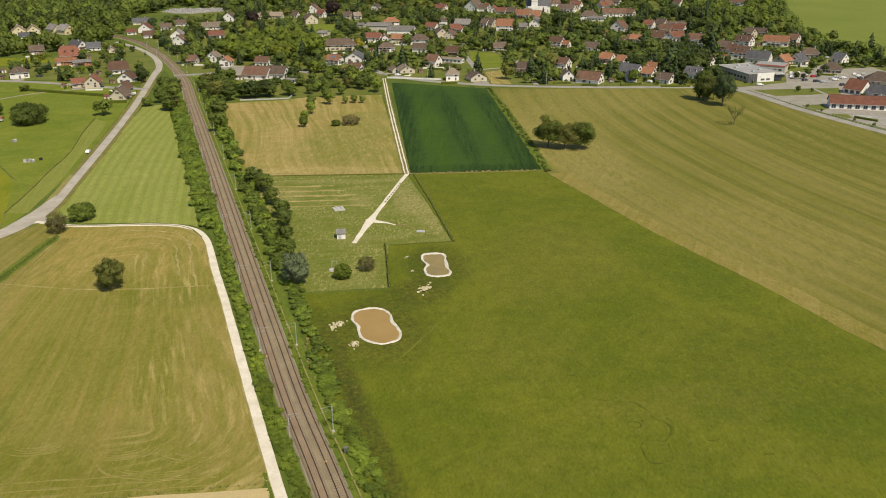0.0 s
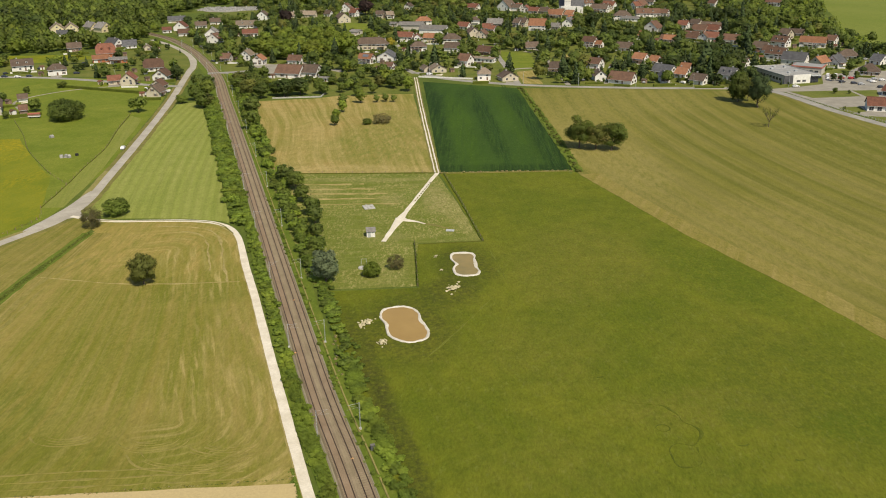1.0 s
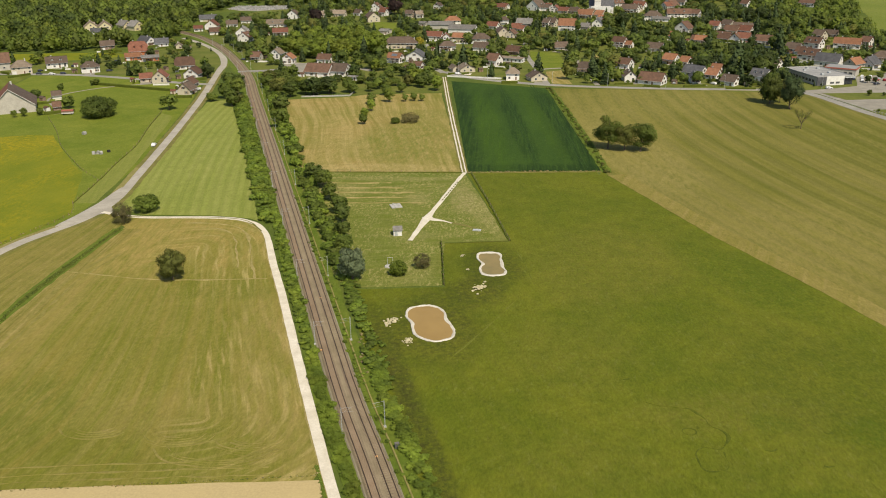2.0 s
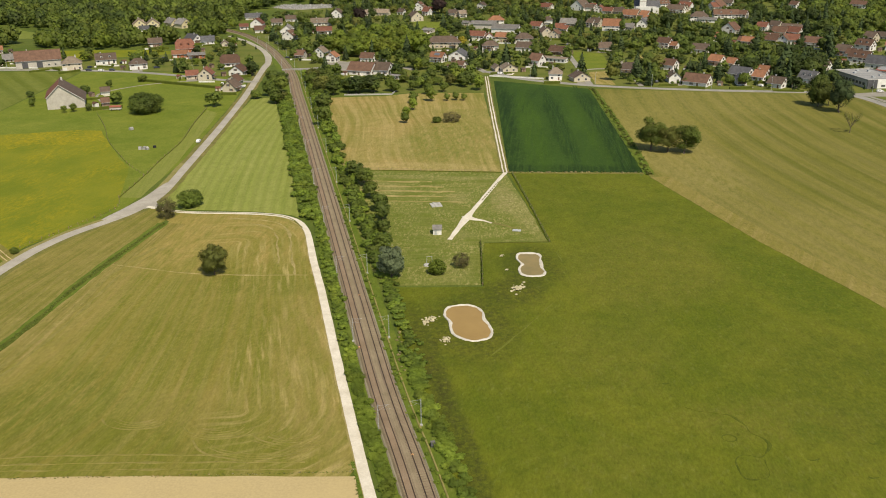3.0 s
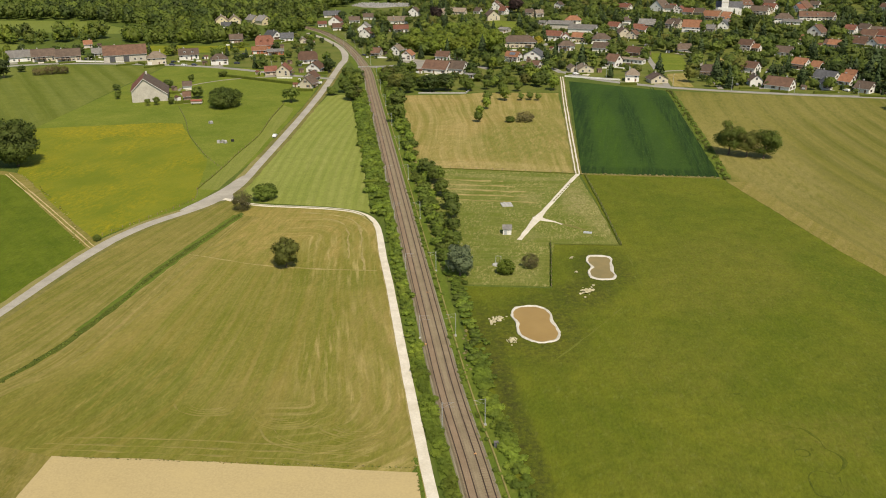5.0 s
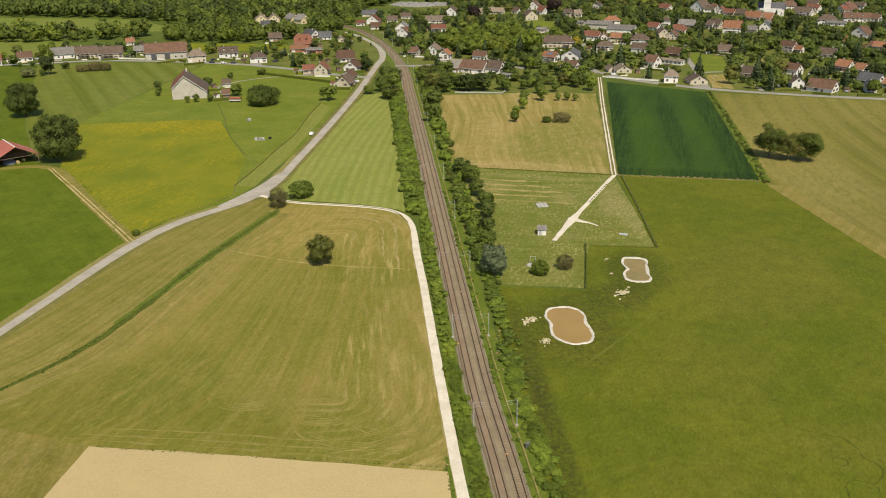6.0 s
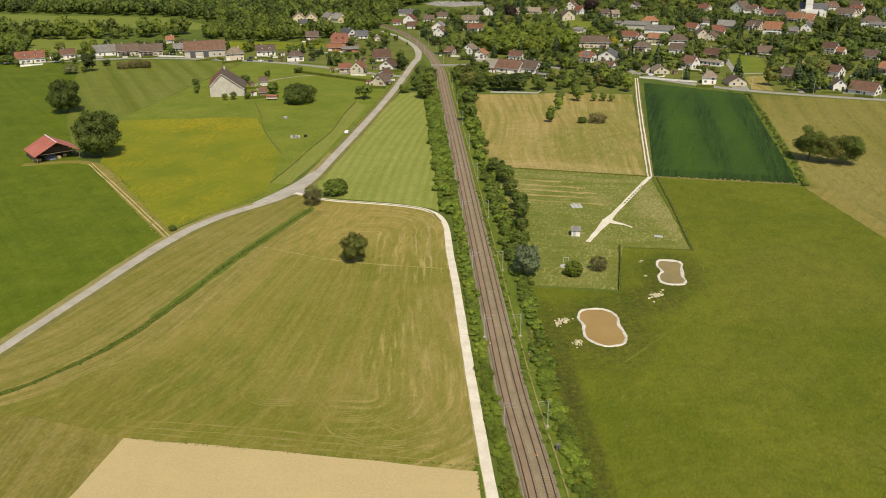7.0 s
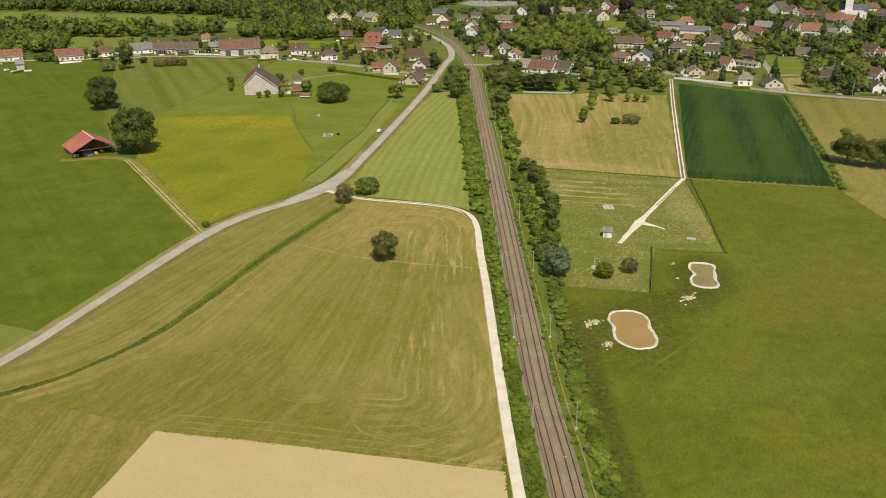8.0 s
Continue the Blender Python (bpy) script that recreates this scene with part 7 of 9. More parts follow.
# ---- single buildings and yard things ----
def stone_barn():
    """Tall barn whose pale gable faces the lane, with one red and one brown roof slope."""
    b = new("barn")
    b.matrix_basis = pose(-281.6, 487, 0, 0, 0, 27)
    W, D, e, r = 20.5, 25.0, 7.0, 6.8
    bm = bmesh.new()
    low = [bm.verts.new(p) for p in ((-W / 2, -D / 2, -0.3), (W / 2, -D / 2, -0.3), (W / 2, D / 2, -0.3), (-W / 2, D / 2, -0.3))]
    top = [bm.verts.new(p) for p in ((-W / 2, -D / 2, e), (W / 2, -D / 2, e - 2.4), (W / 2, D / 2, e - 2.4), (-W / 2, D / 2, e))]
    tip = [bm.verts.new((-W * 0.13, s * D / 2, e + r)) for s in (-1, 1)]
    bm.faces.new((low[0], low[1], top[1], tip[0], top[0]))
    bm.faces.new((low[2], low[3], top[3], tip[1], top[2]))
    bm.faces.new((low[1], low[2], top[2], top[1]))
    bm.faces.new((low[3], low[0], top[0], top[3]))
    part("wall", bm, MAT["grey_wall"], b, "pale grey rendered walls")
    for name, x0, z0, x1, z1, m, lab in (("roof_slope", -W / 2 - 0.7, e - 0.5, -W * 0.13, e + r + 0.05, "roof_red", "rust-red tiled slope"), ("roof_slope", -W * 0.13, e + r + 0.05, W / 2 + 0.8, e - 2.9, "roof_brown", "dark brown tiled slope")):
        bm = bmesh.new()
        v = []
        for y in (-D / 2 - 0.8, D / 2 + 0.8):
            v.append([bm.verts.new(p) for p in ((x0, y, z0), (x1, y, z1), (x1, y, z1 + 0.3), (x0, y, z0 + 0.3))])
        for i in range(4):
            j = (i + 1) % 4
            bm.faces.new((v[0][i], v[0][j], v[1][j], v[1][i]))
        bm.faces.new(v[0][::-1])
        bm.faces.new(v[1])
        bmesh.ops.recalc_face_normals(bm, faces=bm.faces)
        part(name, bm, MAT[m], b, lab)
    bm = bmesh.new()
    box(bm, -W * 0.1, D * 0.3, e + r - 1.5, -W * 0.1 + 1.0, D * 0.3 + 0.8, e + r + 1.4)
    part("chimney", bm, MAT["concrete"], b)
    for x in (-W / 2, W / 2):
        bm = bmesh.new()
        a, c = (Vector((x, -D / 2 - 0.83, e - 0.3 if x < 0 else e - 2.7)), Vector((-W * 0.13, -D / 2 - 0.83, e + r + 0.1)))
        tube(bm, a, c, 0.16, sides=4)
        part("barge_board", bm, MAT["frame"], b)
    return tagged(b, "tall barn with pale gable and two-toned roof", "barn")


def open_shed():
    """Field shed open at the front under a red sheet roof, with hay and gear inside."""
    s = new("field_shed")
    s.matrix_basis = pose(-283.6, 327.6, 0, 0, 0, 144) @ Matrix.Scale(1.05, 4)
    W, D, e, r = 17.0, 18.0, 3.6, 4.6
    # the ridge runs along x; the open gable looks along -x
    part("roof", roof_solid(W, D, e, r, "gable", 0.9, 0.16), MAT["red_sheet"], s, "faded red corrugated sheet roof")
    bm = bmesh.new()
    box(bm, -W / 2 - 0.7, -0.25, e + r + 0.15, W / 2 + 0.7, 0.25, e + r + 0.28)
    part("ridge_cap", bm, MAT["frame"], s, "pale ridge cap")
    for x in (-W / 2 + 0.3, -W / 6, W / 6, W / 2 - 0.3):
        for y in (-D / 2 + 0.2, D / 2 - 0.2):
            bm = bmesh.new()
            box(bm, x - 0.13, y - 0.13, 0, x + 0.13, y + 0.13, e)
            part("post", bm, MAT["wood_wall"], s)
        bm = bmesh.new()
        tube(bm, (x, -D / 2, e), (x, 0, e + r), 0.12, sides=4)
        tube(bm, (x, D / 2, e), (x, 0, e + r), 0.12, sides=4)
        tube(bm, (x, -D / 2, e), (x, D / 2, e), 0.1, sides=4)
        part("truss", bm, MAT["wood_wall"], s)
    bm = bmesh.new()
    box(bm, W / 2 - 0.25, -D / 2, 0, W / 2 - 0.1, D / 2, e + 0.6)
    part("back_wall", bm, MAT["wood_wall"], s)
    bm = bmesh.new()
    box(bm, -W / 2 + 5, D / 2 - 0.3, 0, W / 2 - 0.4, D / 2 - 0.15, e)
    part("side_wall", bm, MAT["wood_wall"], s)
    return tagged(s, "open-fronted field shed with red sheet roof", "shed")


stone_barn()
open_shed()


def bale(x, y, r, turn, m="sand", lab="round straw bale under the shed roof"):
    bm = bmesh.new()
    tube(bm, (0, -0.6, r), (0, 0.6, r), r, sides=16)
    ob = part("bale", bm, MAT[m])
    ob.matrix_basis = pose(x, y, 0.02, 0, 0, turn)
    return tagged(ob, lab, "bale", "bales in the shed")


for k, (u, v) in enumerate(((-7.0, -3.0), (-6.5, 5.5), (-4.8, -6.2), (-5.2, 7.0), (-3.0, 7.2))):
    a = radians(144)
    bale(-286.3 + u * math.cos(a) - v * math.sin(a), 327.3 + u * math.sin(a) + v * math.cos(a), 0.75, 62 + 20 * k)
bm = bmesh.new()
bmesh.ops.create_icosphere(bm, subdivisions=2, radius=1)
for v in bm.verts:
    v.co = Vector((v.co.x * 3.6, v.co.y * 3.2, max(0, v.co.z) * 2.2)) + Vector((0, 0, 0.35 * noise.noise(v.co * 2.3)))
cover = part("tarpaulin", bm, MAT["solar"])
cover.matrix_basis = pose(-283, 325, 0.02, 0, 0, 144)
tagged(cover, "dark plastic sheet draped over fodder in the shed", "tarpaulin")


HUT_DOOR = door_mesh(0.9, 1.95, (MAT["frame"], MAT["galvanised"]))


def garden_hut():
    h = new("hut")
    h.matrix_basis = pose(-35.3, 284, 0, 0, 0, 8)
    bm = bmesh.new()
    box(bm, -1.45, -1.6, -0.1, 1.45, 1.6, 2.3)
    part("wall", bm, MAT["white_wall"], h)
    part("roof", roof_solid(2.9, 3.2, 2.3, 0.9, "gable", 0.35, 0.1), MAT["roof_grey"], h, "grey sheet roof")
    shared("door", HUT_DOOR, h, pose(-0.5, -1.6, 0))
    return tagged(h, "small white hut with grey pitched roof", "hut")


garden_hut()


def slab(name, x, y, w, d, turn, label, material):
    t = new(name)
    t.matrix_basis = pose(x, y, 0.08, 0, 0, turn)
    for k in range(3):
        bm = bmesh.new()
        box(bm, -w / 2 + k * w / 3 + 0.04, -d / 2, 0, -w / 2 + (k + 1) * w / 3 - 0.04, d / 2, 0.35 + 0.05 * (k % 2))
        bmesh.ops.bevel(bm, geom=bm.edges[:], offset=0.04, segments=1, affect="EDGES")
        part("slab", bm, material, t)
    return tagged(t, label, "slab")


slab("concrete_cover", -39.5, 315, 4.2, 4.6, 20, "weathered grey concrete well cover in grass", MAT["concrete"])
slab("sheet_stack", -7.8, 289, 3.0, 1.4, -6, "pale stack of sheets lying in grass", MAT["galvanised"])


def round_cover():
    """Manhole rings on the well cover."""
    for dx, dy in ((-1.1, 1.0), (1.0, 0.4)):
        bm = bmesh.new()
        tube(bm, (0, 0, 0), (0, 0, 0.3), 0.55, sides=14)
        ob = part("manhole_ring", bm, MAT["concrete"])
        ob.matrix_basis = pose(-39.5 + dx, 315 + dy, 0.46)
        tagged(ob, "round concrete manhole ring on the cover", "manhole ring", "manhole rings")


round_cover()


def church():
    c = new("church")
    c.matrix_basis = pose(103, 985, 0, 0, 0, -6)
    bm = bmesh.new()
    box(bm, -3.4, -3.4, -0.3, 3.4, 3.4, 26)
    part("tower", bm, MAT["white_wall"], c, "square white bell tower")
    for z in (14.0, 20.0):
        bm = bmesh.new()
        box(bm, -3.6, -3.6, z, 3.6, 3.6, z + 0.4)
        part("cornice", bm, MAT["cream_wall"], c)
    for sx in (-1.3, 1.3):
        bm = bmesh.new()
        box(bm, sx - 0.5, -3.45, 21.2, sx + 0.5, -3.3, 24.2)
        part("louvre", bm, MAT["dark_wall"], c)
    bm = bmesh.new()
    v = [bm.verts.new((3.8 * a, 3.8 * b, 26)) for a, b in ((-1, -1), (1, -1), (1, 1), (-1, 1))]
    tip = bm.verts.new((0, 0, 34))
    for i in range(4):
        bm.faces.new((v[i], v[(i + 1) % 4], tip))
    bm.faces.new(v[::-1])
    part("spire", bm, MAT["roof_slate"], c)
    bm = bmesh.new()
    box(bm, -7, -4.5, -0.3, 14, -3.6, 9)
    part("porch_wall", bm, MAT["white_wall"], c)
    bm = roof_solid(26, 12, 9, 5, "gable")
    bmesh.ops.translate(bm, verts=bm.verts, vec=(4, 9.6, 0))
    part("nave_roof", bm, MAT["roof_slate"], c)
    bm = bmesh.new()
    box(bm, -9, 3.6, -0.3, 17, 15.6, 9)
    part("nave", bm, MAT["white_wall"], c)
    return tagged(c, "white village church with square tower", "church")


church()


def supermarket():
    s = new("supermarket")
    s.matrix_basis = pose(206.7, 588.3, 0, 0, 0, 14)
    X, Y = 12.3, 19.0
    bm = bmesh.new()
    box(bm, -X, -Y, -0.2, X, Y, 4.9)
    part("wall", bm, MAT["grey_wall"], s)
    bm = bmesh.new()
    box(bm, -X - 0.3, -Y - 0.3, 4.9, X + 0.3, Y + 0.3, 5.3)
    part("roof", bm, MAT["roof_flat"], s, "flat grey membrane roof")
    bm = bmesh.new()
    for x0, y0, x1, y1 in ((-X - 0.3, -Y - 0.3, X + 0.3, -Y), (-X - 0.3, Y, X + 0.3, Y + 0.3), (-X - 0.3, -Y, -X, Y), (X, -Y, X + 0.3, Y)):
        box(bm, x0, y0, 5.3, x1, y1, 5.7)
    part("parapet", bm, MAT["concrete"], s, "pale grey parapet edge")
    bm = bmesh.new()
    box(bm, -6.2, -Y - 0.75, 0, 6.2, -Y - 0.32, 5.6)
    part("front_panel", bm, MAT["white_wall"], s, "white cladding panel")
    for x in (-3.5, 0.5):
        bm = bmesh.new()
        box(bm, x, -Y - 0.82, 1.0, x + 2.6, -Y - 0.74, 2.2)
        part("poster_frame", bm, MAT["dark_wall"], s)
    bm = bmesh.new()
    box(bm, -X - 0.35, -Y - 0.7, 0, -6.4, -Y - 0.32, 5.4)
    part("corner_panel", bm, MAT["dark_wall"], s, "dark grey corner cladding")
    for k in range(3):
        bm = bmesh.new()
        box(bm, 6.6 + k * 1.9, -Y - 0.5, 0.1, 8.3 + k * 1.9, -Y - 0.32, 4.5)
        part("pane", bm, MAT["glass"], s)
    bm = bmesh.new()
    box(bm, 6.3, -Y - 2.4, 4.55, X + 0.4, -Y - 0.32, 4.85)
    part("canopy", bm, MAT["galvanised"], s)
    for k in range(9):
        bm = bmesh.new()
        box(bm, -X - 0.12, -16 + k * 3.7, 1.6, -X - 0.02, -13.6 + k * 3.7, 3.2)
        part("pane", bm, MAT["glass"], s)
    for x, y in ((-6, 6), (4, -6), (6, 10), (-4, -11), (0, 13)):
        bm = bmesh.new()
        box(bm, x - 0.8, y - 0.8, 5.3, x + 0.8, y + 0.8, 6.1)
        box(bm, x - 0.9, y - 0.9, 6.1, x + 0.9, y + 0.9, 6.2)
        part("roof_unit", bm, MAT["galvanised"], s)
    for k in range(1, 6):
        bm = bmesh.new()
        box(bm, -X, -Y + k * 6.3 - 0.1, 5.3, X, -Y + k * 6.3 + 0.1, 5.38)
        part("roof_seam", bm, MAT["concrete"], s)
    return tagged(s, "low grey supermarket with flat roof and white front", "supermarket")


supermarket()


def shop():
    s = new("shop")
    s.matrix_basis = pose(229.5, 608.5, 0, 0, 0, -31)
    bm = bmesh.new()
    box(bm, -9.7, -7, -0.2, 9.7, 7, 4.6)
    part("wall", bm, MAT["grey_wall"], s)
    bm = bmesh.new()
    box(bm, -10.0, -7.3, 4.6, 10.0, 7.3, 5.4)
    part("roof_band", bm, MAT["red_sheet"], s, "dull red sheet-metal roof band")
    bm = bmesh.new()
    box(bm, -9.5, -6.8, 5.4, 9.5, 6.8, 5.5)
    part("roof", bm, MAT["roof_flat"], s)
    for k in range(5):
        bm = bmesh.new()
        box(bm, -8 + k * 3.4, -7.12, 0.5, -5.8 + k * 3.4, -7.0, 3.0)
        part("pane", bm, MAT["glass"], s)
    return tagged(s, "grey shop building with red roof band", "shop")


shop()


# lawns between the car parks, and the posts of the fence along the road
field([(233.8, 544.1), (249.4, 545.3), (242.3, 525.8), (234.4, 525.0)], 0.1, MAT["garden"], "small green lawn beside a footpath", "lawn", ragged=0.3)
field([(213.2, 472.4), (222.0, 469.3), (220.5, 460.8), (213.3, 459.7)], 0.1, MAT["garden"], "small lawn beside the road fence", "lawn", ragged=0.3)
field([(226, 470), (246, 462), (240, 440), (224, 446)], 0.1, MAT["street"], "grey gravelled yard", "yard", ragged=0.3, name="pavement")
fence = tagged(new("roadside_fence"), "long roadside fence of pale posts and wires", "fence")
fence_line = smooth([(190.7, 525.4), (201.4, 494.8), (211.2, 464.7), (224.0, 427.7), (241, 384), (260, 342)], 2.6)
me = None
for p in fence_line:
    if me is None:
        bm = bmesh.new()
        box(bm, -0.09, -0.09, -0.2, 0.09, 0.09, 1.15)
        post = part("post", bm, MAT["concrete"], fence)
        me = post.data
    else:
        post = new("post", me)
        post.parent = fence
    post.matrix_basis = pose(p.x + 1.2, p.y, 0.1)
for h in (0.55, 1.05):
    bm = bmesh.new()
    for a, b in zip(fence_line, fence_line[1:]):
        tube(bm, (a.x + 1.2, a.y, h + 0.1), (b.x + 1.2, b.y, h + 0.1), 0.035, sides=4)
    part("rail", bm, MAT["concrete"], fence)


def street_lamp():
    s = new("street_lamp")
    bm = bmesh.new()
    tube(bm, (0, 0, -0.2), (0, 0, 7.4), 0.1, 0.06, 8)
    part("pole", bm, MAT["galvanised"], s)
    bm = bmesh.new()
    tube(bm, (0, 0, 7.35), (1.1, 0, 7.6), 0.05, 0.04, 6)
    part("arm", bm, MAT["galvanised"], s)
    bm = bmesh.new()
    box(bm, 1.0, -0.14, 7.52, 1.7, 0.14, 7.66)
    part("lantern", bm, MAT["frame"], s)
    return tagged(s, "slim pale street lamp beside the village road", "street lamp", "street lamps")


LAMP = street_lamp()
LAMP.matrix_basis = pose(-9.2, 584.8, 0, 0, 0, 60)
for x, y, a in ((33, 571.5, 70), (68, 564.5, 80), (104, 560, 85), (140, 558.5, 85), (-30, 611, 40), (199, 556, 90), (232, 557, 90), (-243, 588, 250), (-290, 602, 260), (-345, 608, 265), (-393, 606, 265)):
    copy_thing(LAMP, pose(x, y, 0, 0, 0, a))

# swing frame beside the bright bush
swing = tagged(new("swing_frame"), "pale metal swing frame beside a bush", "swing")
swing.matrix_basis = pose(-34.5, 256.5, 0, 0, 0, 4)
for x in (-0.9, 0.9):
    for y in (-0.7, 0.7):
        bm = bmesh.new()
        tube(bm, (x, y, 0), (x * 0.85, 0, 2.3), 0.045, 0.045, 6)
        part("leg", bm, MAT["galvanised"], swing)
bm = bmesh.new()
tube(bm, (-0.95, 0, 2.3), (0.95, 0, 2.3), 0.045, 0.045, 6)
part("crossbar", bm, MAT["galvanised"], swing)
bm = bmesh.new()
bmesh.ops.create_cone(bm, cap_ends=True, segments=16, radius1=1.35, radius2=1.25, depth=0.35)
bmesh.ops.translate(bm, verts=bm.verts, vec=(0, 0, 0.17))
tub = part("water_trough", bm, MAT["concrete"])
tub.matrix_basis = pose(-34.8, 254.3, 0.07)
tagged(tub, "round pale concrete trough in the grass", "trough")

# level crossing over the tracks
ribbon("level_crossing", [(-187, 612.6), (-180, 614.8), (-168, 618), (-158, 624)], 4.5, 0.78, MAT["street"], "pale level crossing over both tracks", "level crossing", 2.0, 0.1)


# cemetery: a walled yard of many pale graves
field([(-330, 1058), (-306, 1032), (-283, 1027), (-244, 1064), (-262, 1095), (-318, 1085)], 0.08, MAT["paving"], "pale gravel of the cemetery", "cemetery", name="pavement")
CR = np.random.default_rng(5)
gv, gq = [], []
for i in range(22):
    for j in range(7):
        x, y = -322 + i * 3.2 + CR.normal(0, 0.3), 1036 + j * 6.5 + abs(i - 10) * 1.0 + CR.normal(0, 0.4)
        w, d, h = CR.uniform(0.6, 1.1), CR.uniform(0.9, 1.5), CR.uniform(0.7, 2.0)
        k = len(gv)
        gv += [(x - w, y - d, 0), (x + w, y - d, 0), (x + w, y + d, 0), (x - w, y + d, 0), (x - w, y - d, 0.5), (x + w, y - d, 0.5), (x + w, y + d, h), (x - w, y + d, h)]
        gq += [[k + q for q in f] for f in ((4, 5, 6, 7), (0, 1, 5, 4), (1, 2, 6, 5), (2, 3, 7, 6), (3, 0, 4, 7))]
tagged(new("graves", arrays("graves", np.array(gv), np.array(gq), [MAT["grave"]])), "rows of pale stone graves", "graves", kind="stuff")


def wall_run(a, b, h, t, material, label, name="garden_wall", category="wall"):
    a, b = Vector((*a, 0)), Vector((*b, 0))
    bm = bmesh.new()
    box(bm, 0, -t / 2, -0.2, (b - a).length, t / 2, h)
    box(bm, -0.05, -t / 2 - 0.06, h, (b - a).length + 0.05, t / 2 + 0.06, h + 0.1)
    ob = part(name, bm, material)
    d = b - a
    ob.matrix_basis = pose(a.x, a.y, 0, 0, 0, math.degrees(math.atan2(d.y, d.x)))
    return tagged(ob, label, category, kind="structure")


wall_run((-122, 525), (-93, 529), 0.75, 0.3, MAT["concrete"], "low pale garden wall below the trees")
wall_run((-93, 529), (-92, 541), 0.75, 0.3, MAT["concrete"], "low pale garden wall below the trees")
wall_run((-37, 597), (0, 588), 0.9, 0.35, MAT["white_wall"], "low white roadside garden wall")
wall_run((-414, 609), (-372, 611), 0.9, 0.4, MAT["white_wall"], "low white wall beside the road")
for a, b in (((-273, 566), (-206, 541)), ((-206, 541), (-195, 548))):
    d = Vector((b[0] - a[0], b[1] - a[1], 0))
    bm = bmesh.new()
    n = int(d.length / 0.8)
    rows = []
    for i in range(n + 1):
        u = i / n * d.length
        k = 0.15 * noise.noise(Vector((u * 0.9, a[0], 0)))
        rows.append([bm.verts.new((u, s * (0.7 + k), z)) for s, z in ((-1, -0.1), (-1, 1.5 + k), (-0.4, 1.75 + k), (0.4, 1.75 - k), (1, 1.5 - k), (1, -0.1))])
    for p, q in zip(rows, rows[1:]):
        for i in range(5):
            bm.faces.new((p[i], q[i], q[i + 1], p[i + 1]))
    hd = part("clipped_hedge", bm, MAT["ditch"])
    hd.matrix_basis = pose(a[0], a[1], 0, 0, 0, math.degrees(math.atan2(d.y, d.x)))
    tagged(hd, "long clipped dark green garden hedge", "hedge", kind="structure")


# solar panels on one roof
for k in range(3):
    bm = bmesh.new()
    box(bm, -0.75, -1.2, 0, 0.75, 1.2, 0.06)
    panel = part("solar_panel", bm, MAT["solar"], solar_house, "dark glass solar panel")
    panel.matrix_basis = pose(-1.2 + k * 1.6, -2.1, 5.92, 36.4, 0, 0)

# ---- cars ----
def car(paint, label, van=False):
    c = new("car")
    L, Wd, H = (4.6, 1.85, 1.9) if van else (4.2, 1.75, 1.45)
    bm = bmesh.new()
    prof = [(-L / 2, 0.35), (L / 2, 0.35), (L / 2, 0.75), (L * 0.27, 0.92), (L * 0.1, H), (-L * 0.4, H), (-L / 2, 0.95)]
    va = [bm.verts.new((x, -Wd / 2 * (0.86 if z > 1.2 else 1), z)) for x, z in prof]
    vb = [bm.verts.new((x, Wd / 2 * (0.86 if z > 1.2 else 1), z)) for x, z in prof]
    bm.faces.new(va[::-1])
    bm.faces.new(vb)
    for i in range(len(prof)):
        j = (i + 1) % len(prof)
        bm.faces.new((va[i], va[j], vb[j], vb[i]))
    bmesh.ops.recalc_face_normals(bm, faces=bm.faces)
    part("body", bm, MAT[paint], c)
    bm = bmesh.new()
    for s in (-1, 1):
        q = [bm.verts.new(p) for p in ((-L * 0.36, s * Wd / 2 * 0.97, 0.98), (L * 0.2, s * Wd / 2 * 0.97, 0.98), (L * 0.09, s * Wd / 2 * 0.885, H - 0.12), (-L * 0.36, s * Wd / 2 * 0.885, H - 0.12))]
        bm.faces.new(q)
    q = [bm.verts.new(p) for p in ((L * 0.255, -Wd * 0.44, 0.97), (L * 0.255, Wd * 0.44, 0.97), (L * 0.125, Wd * 0.39, H - 0.06), (L * 0.125, -Wd * 0.39, H - 0.06))]
    bm.faces.new(q)
    part("side_windows", bm, MAT["glass"], c)
    for sx in (-0.31, 0.3):
        for s in (-1, 1):
            bm = bmesh.new()
            tube(bm, (sx * L, s * (Wd / 2 - 0.18), 0.32), (sx * L, s * (Wd / 2 + 0.02), 0.32), 0.32, sides=12)
            part("wheel", bm, MAT["rubber"], c)
    return tagged(c, label, "car", "parked cars")


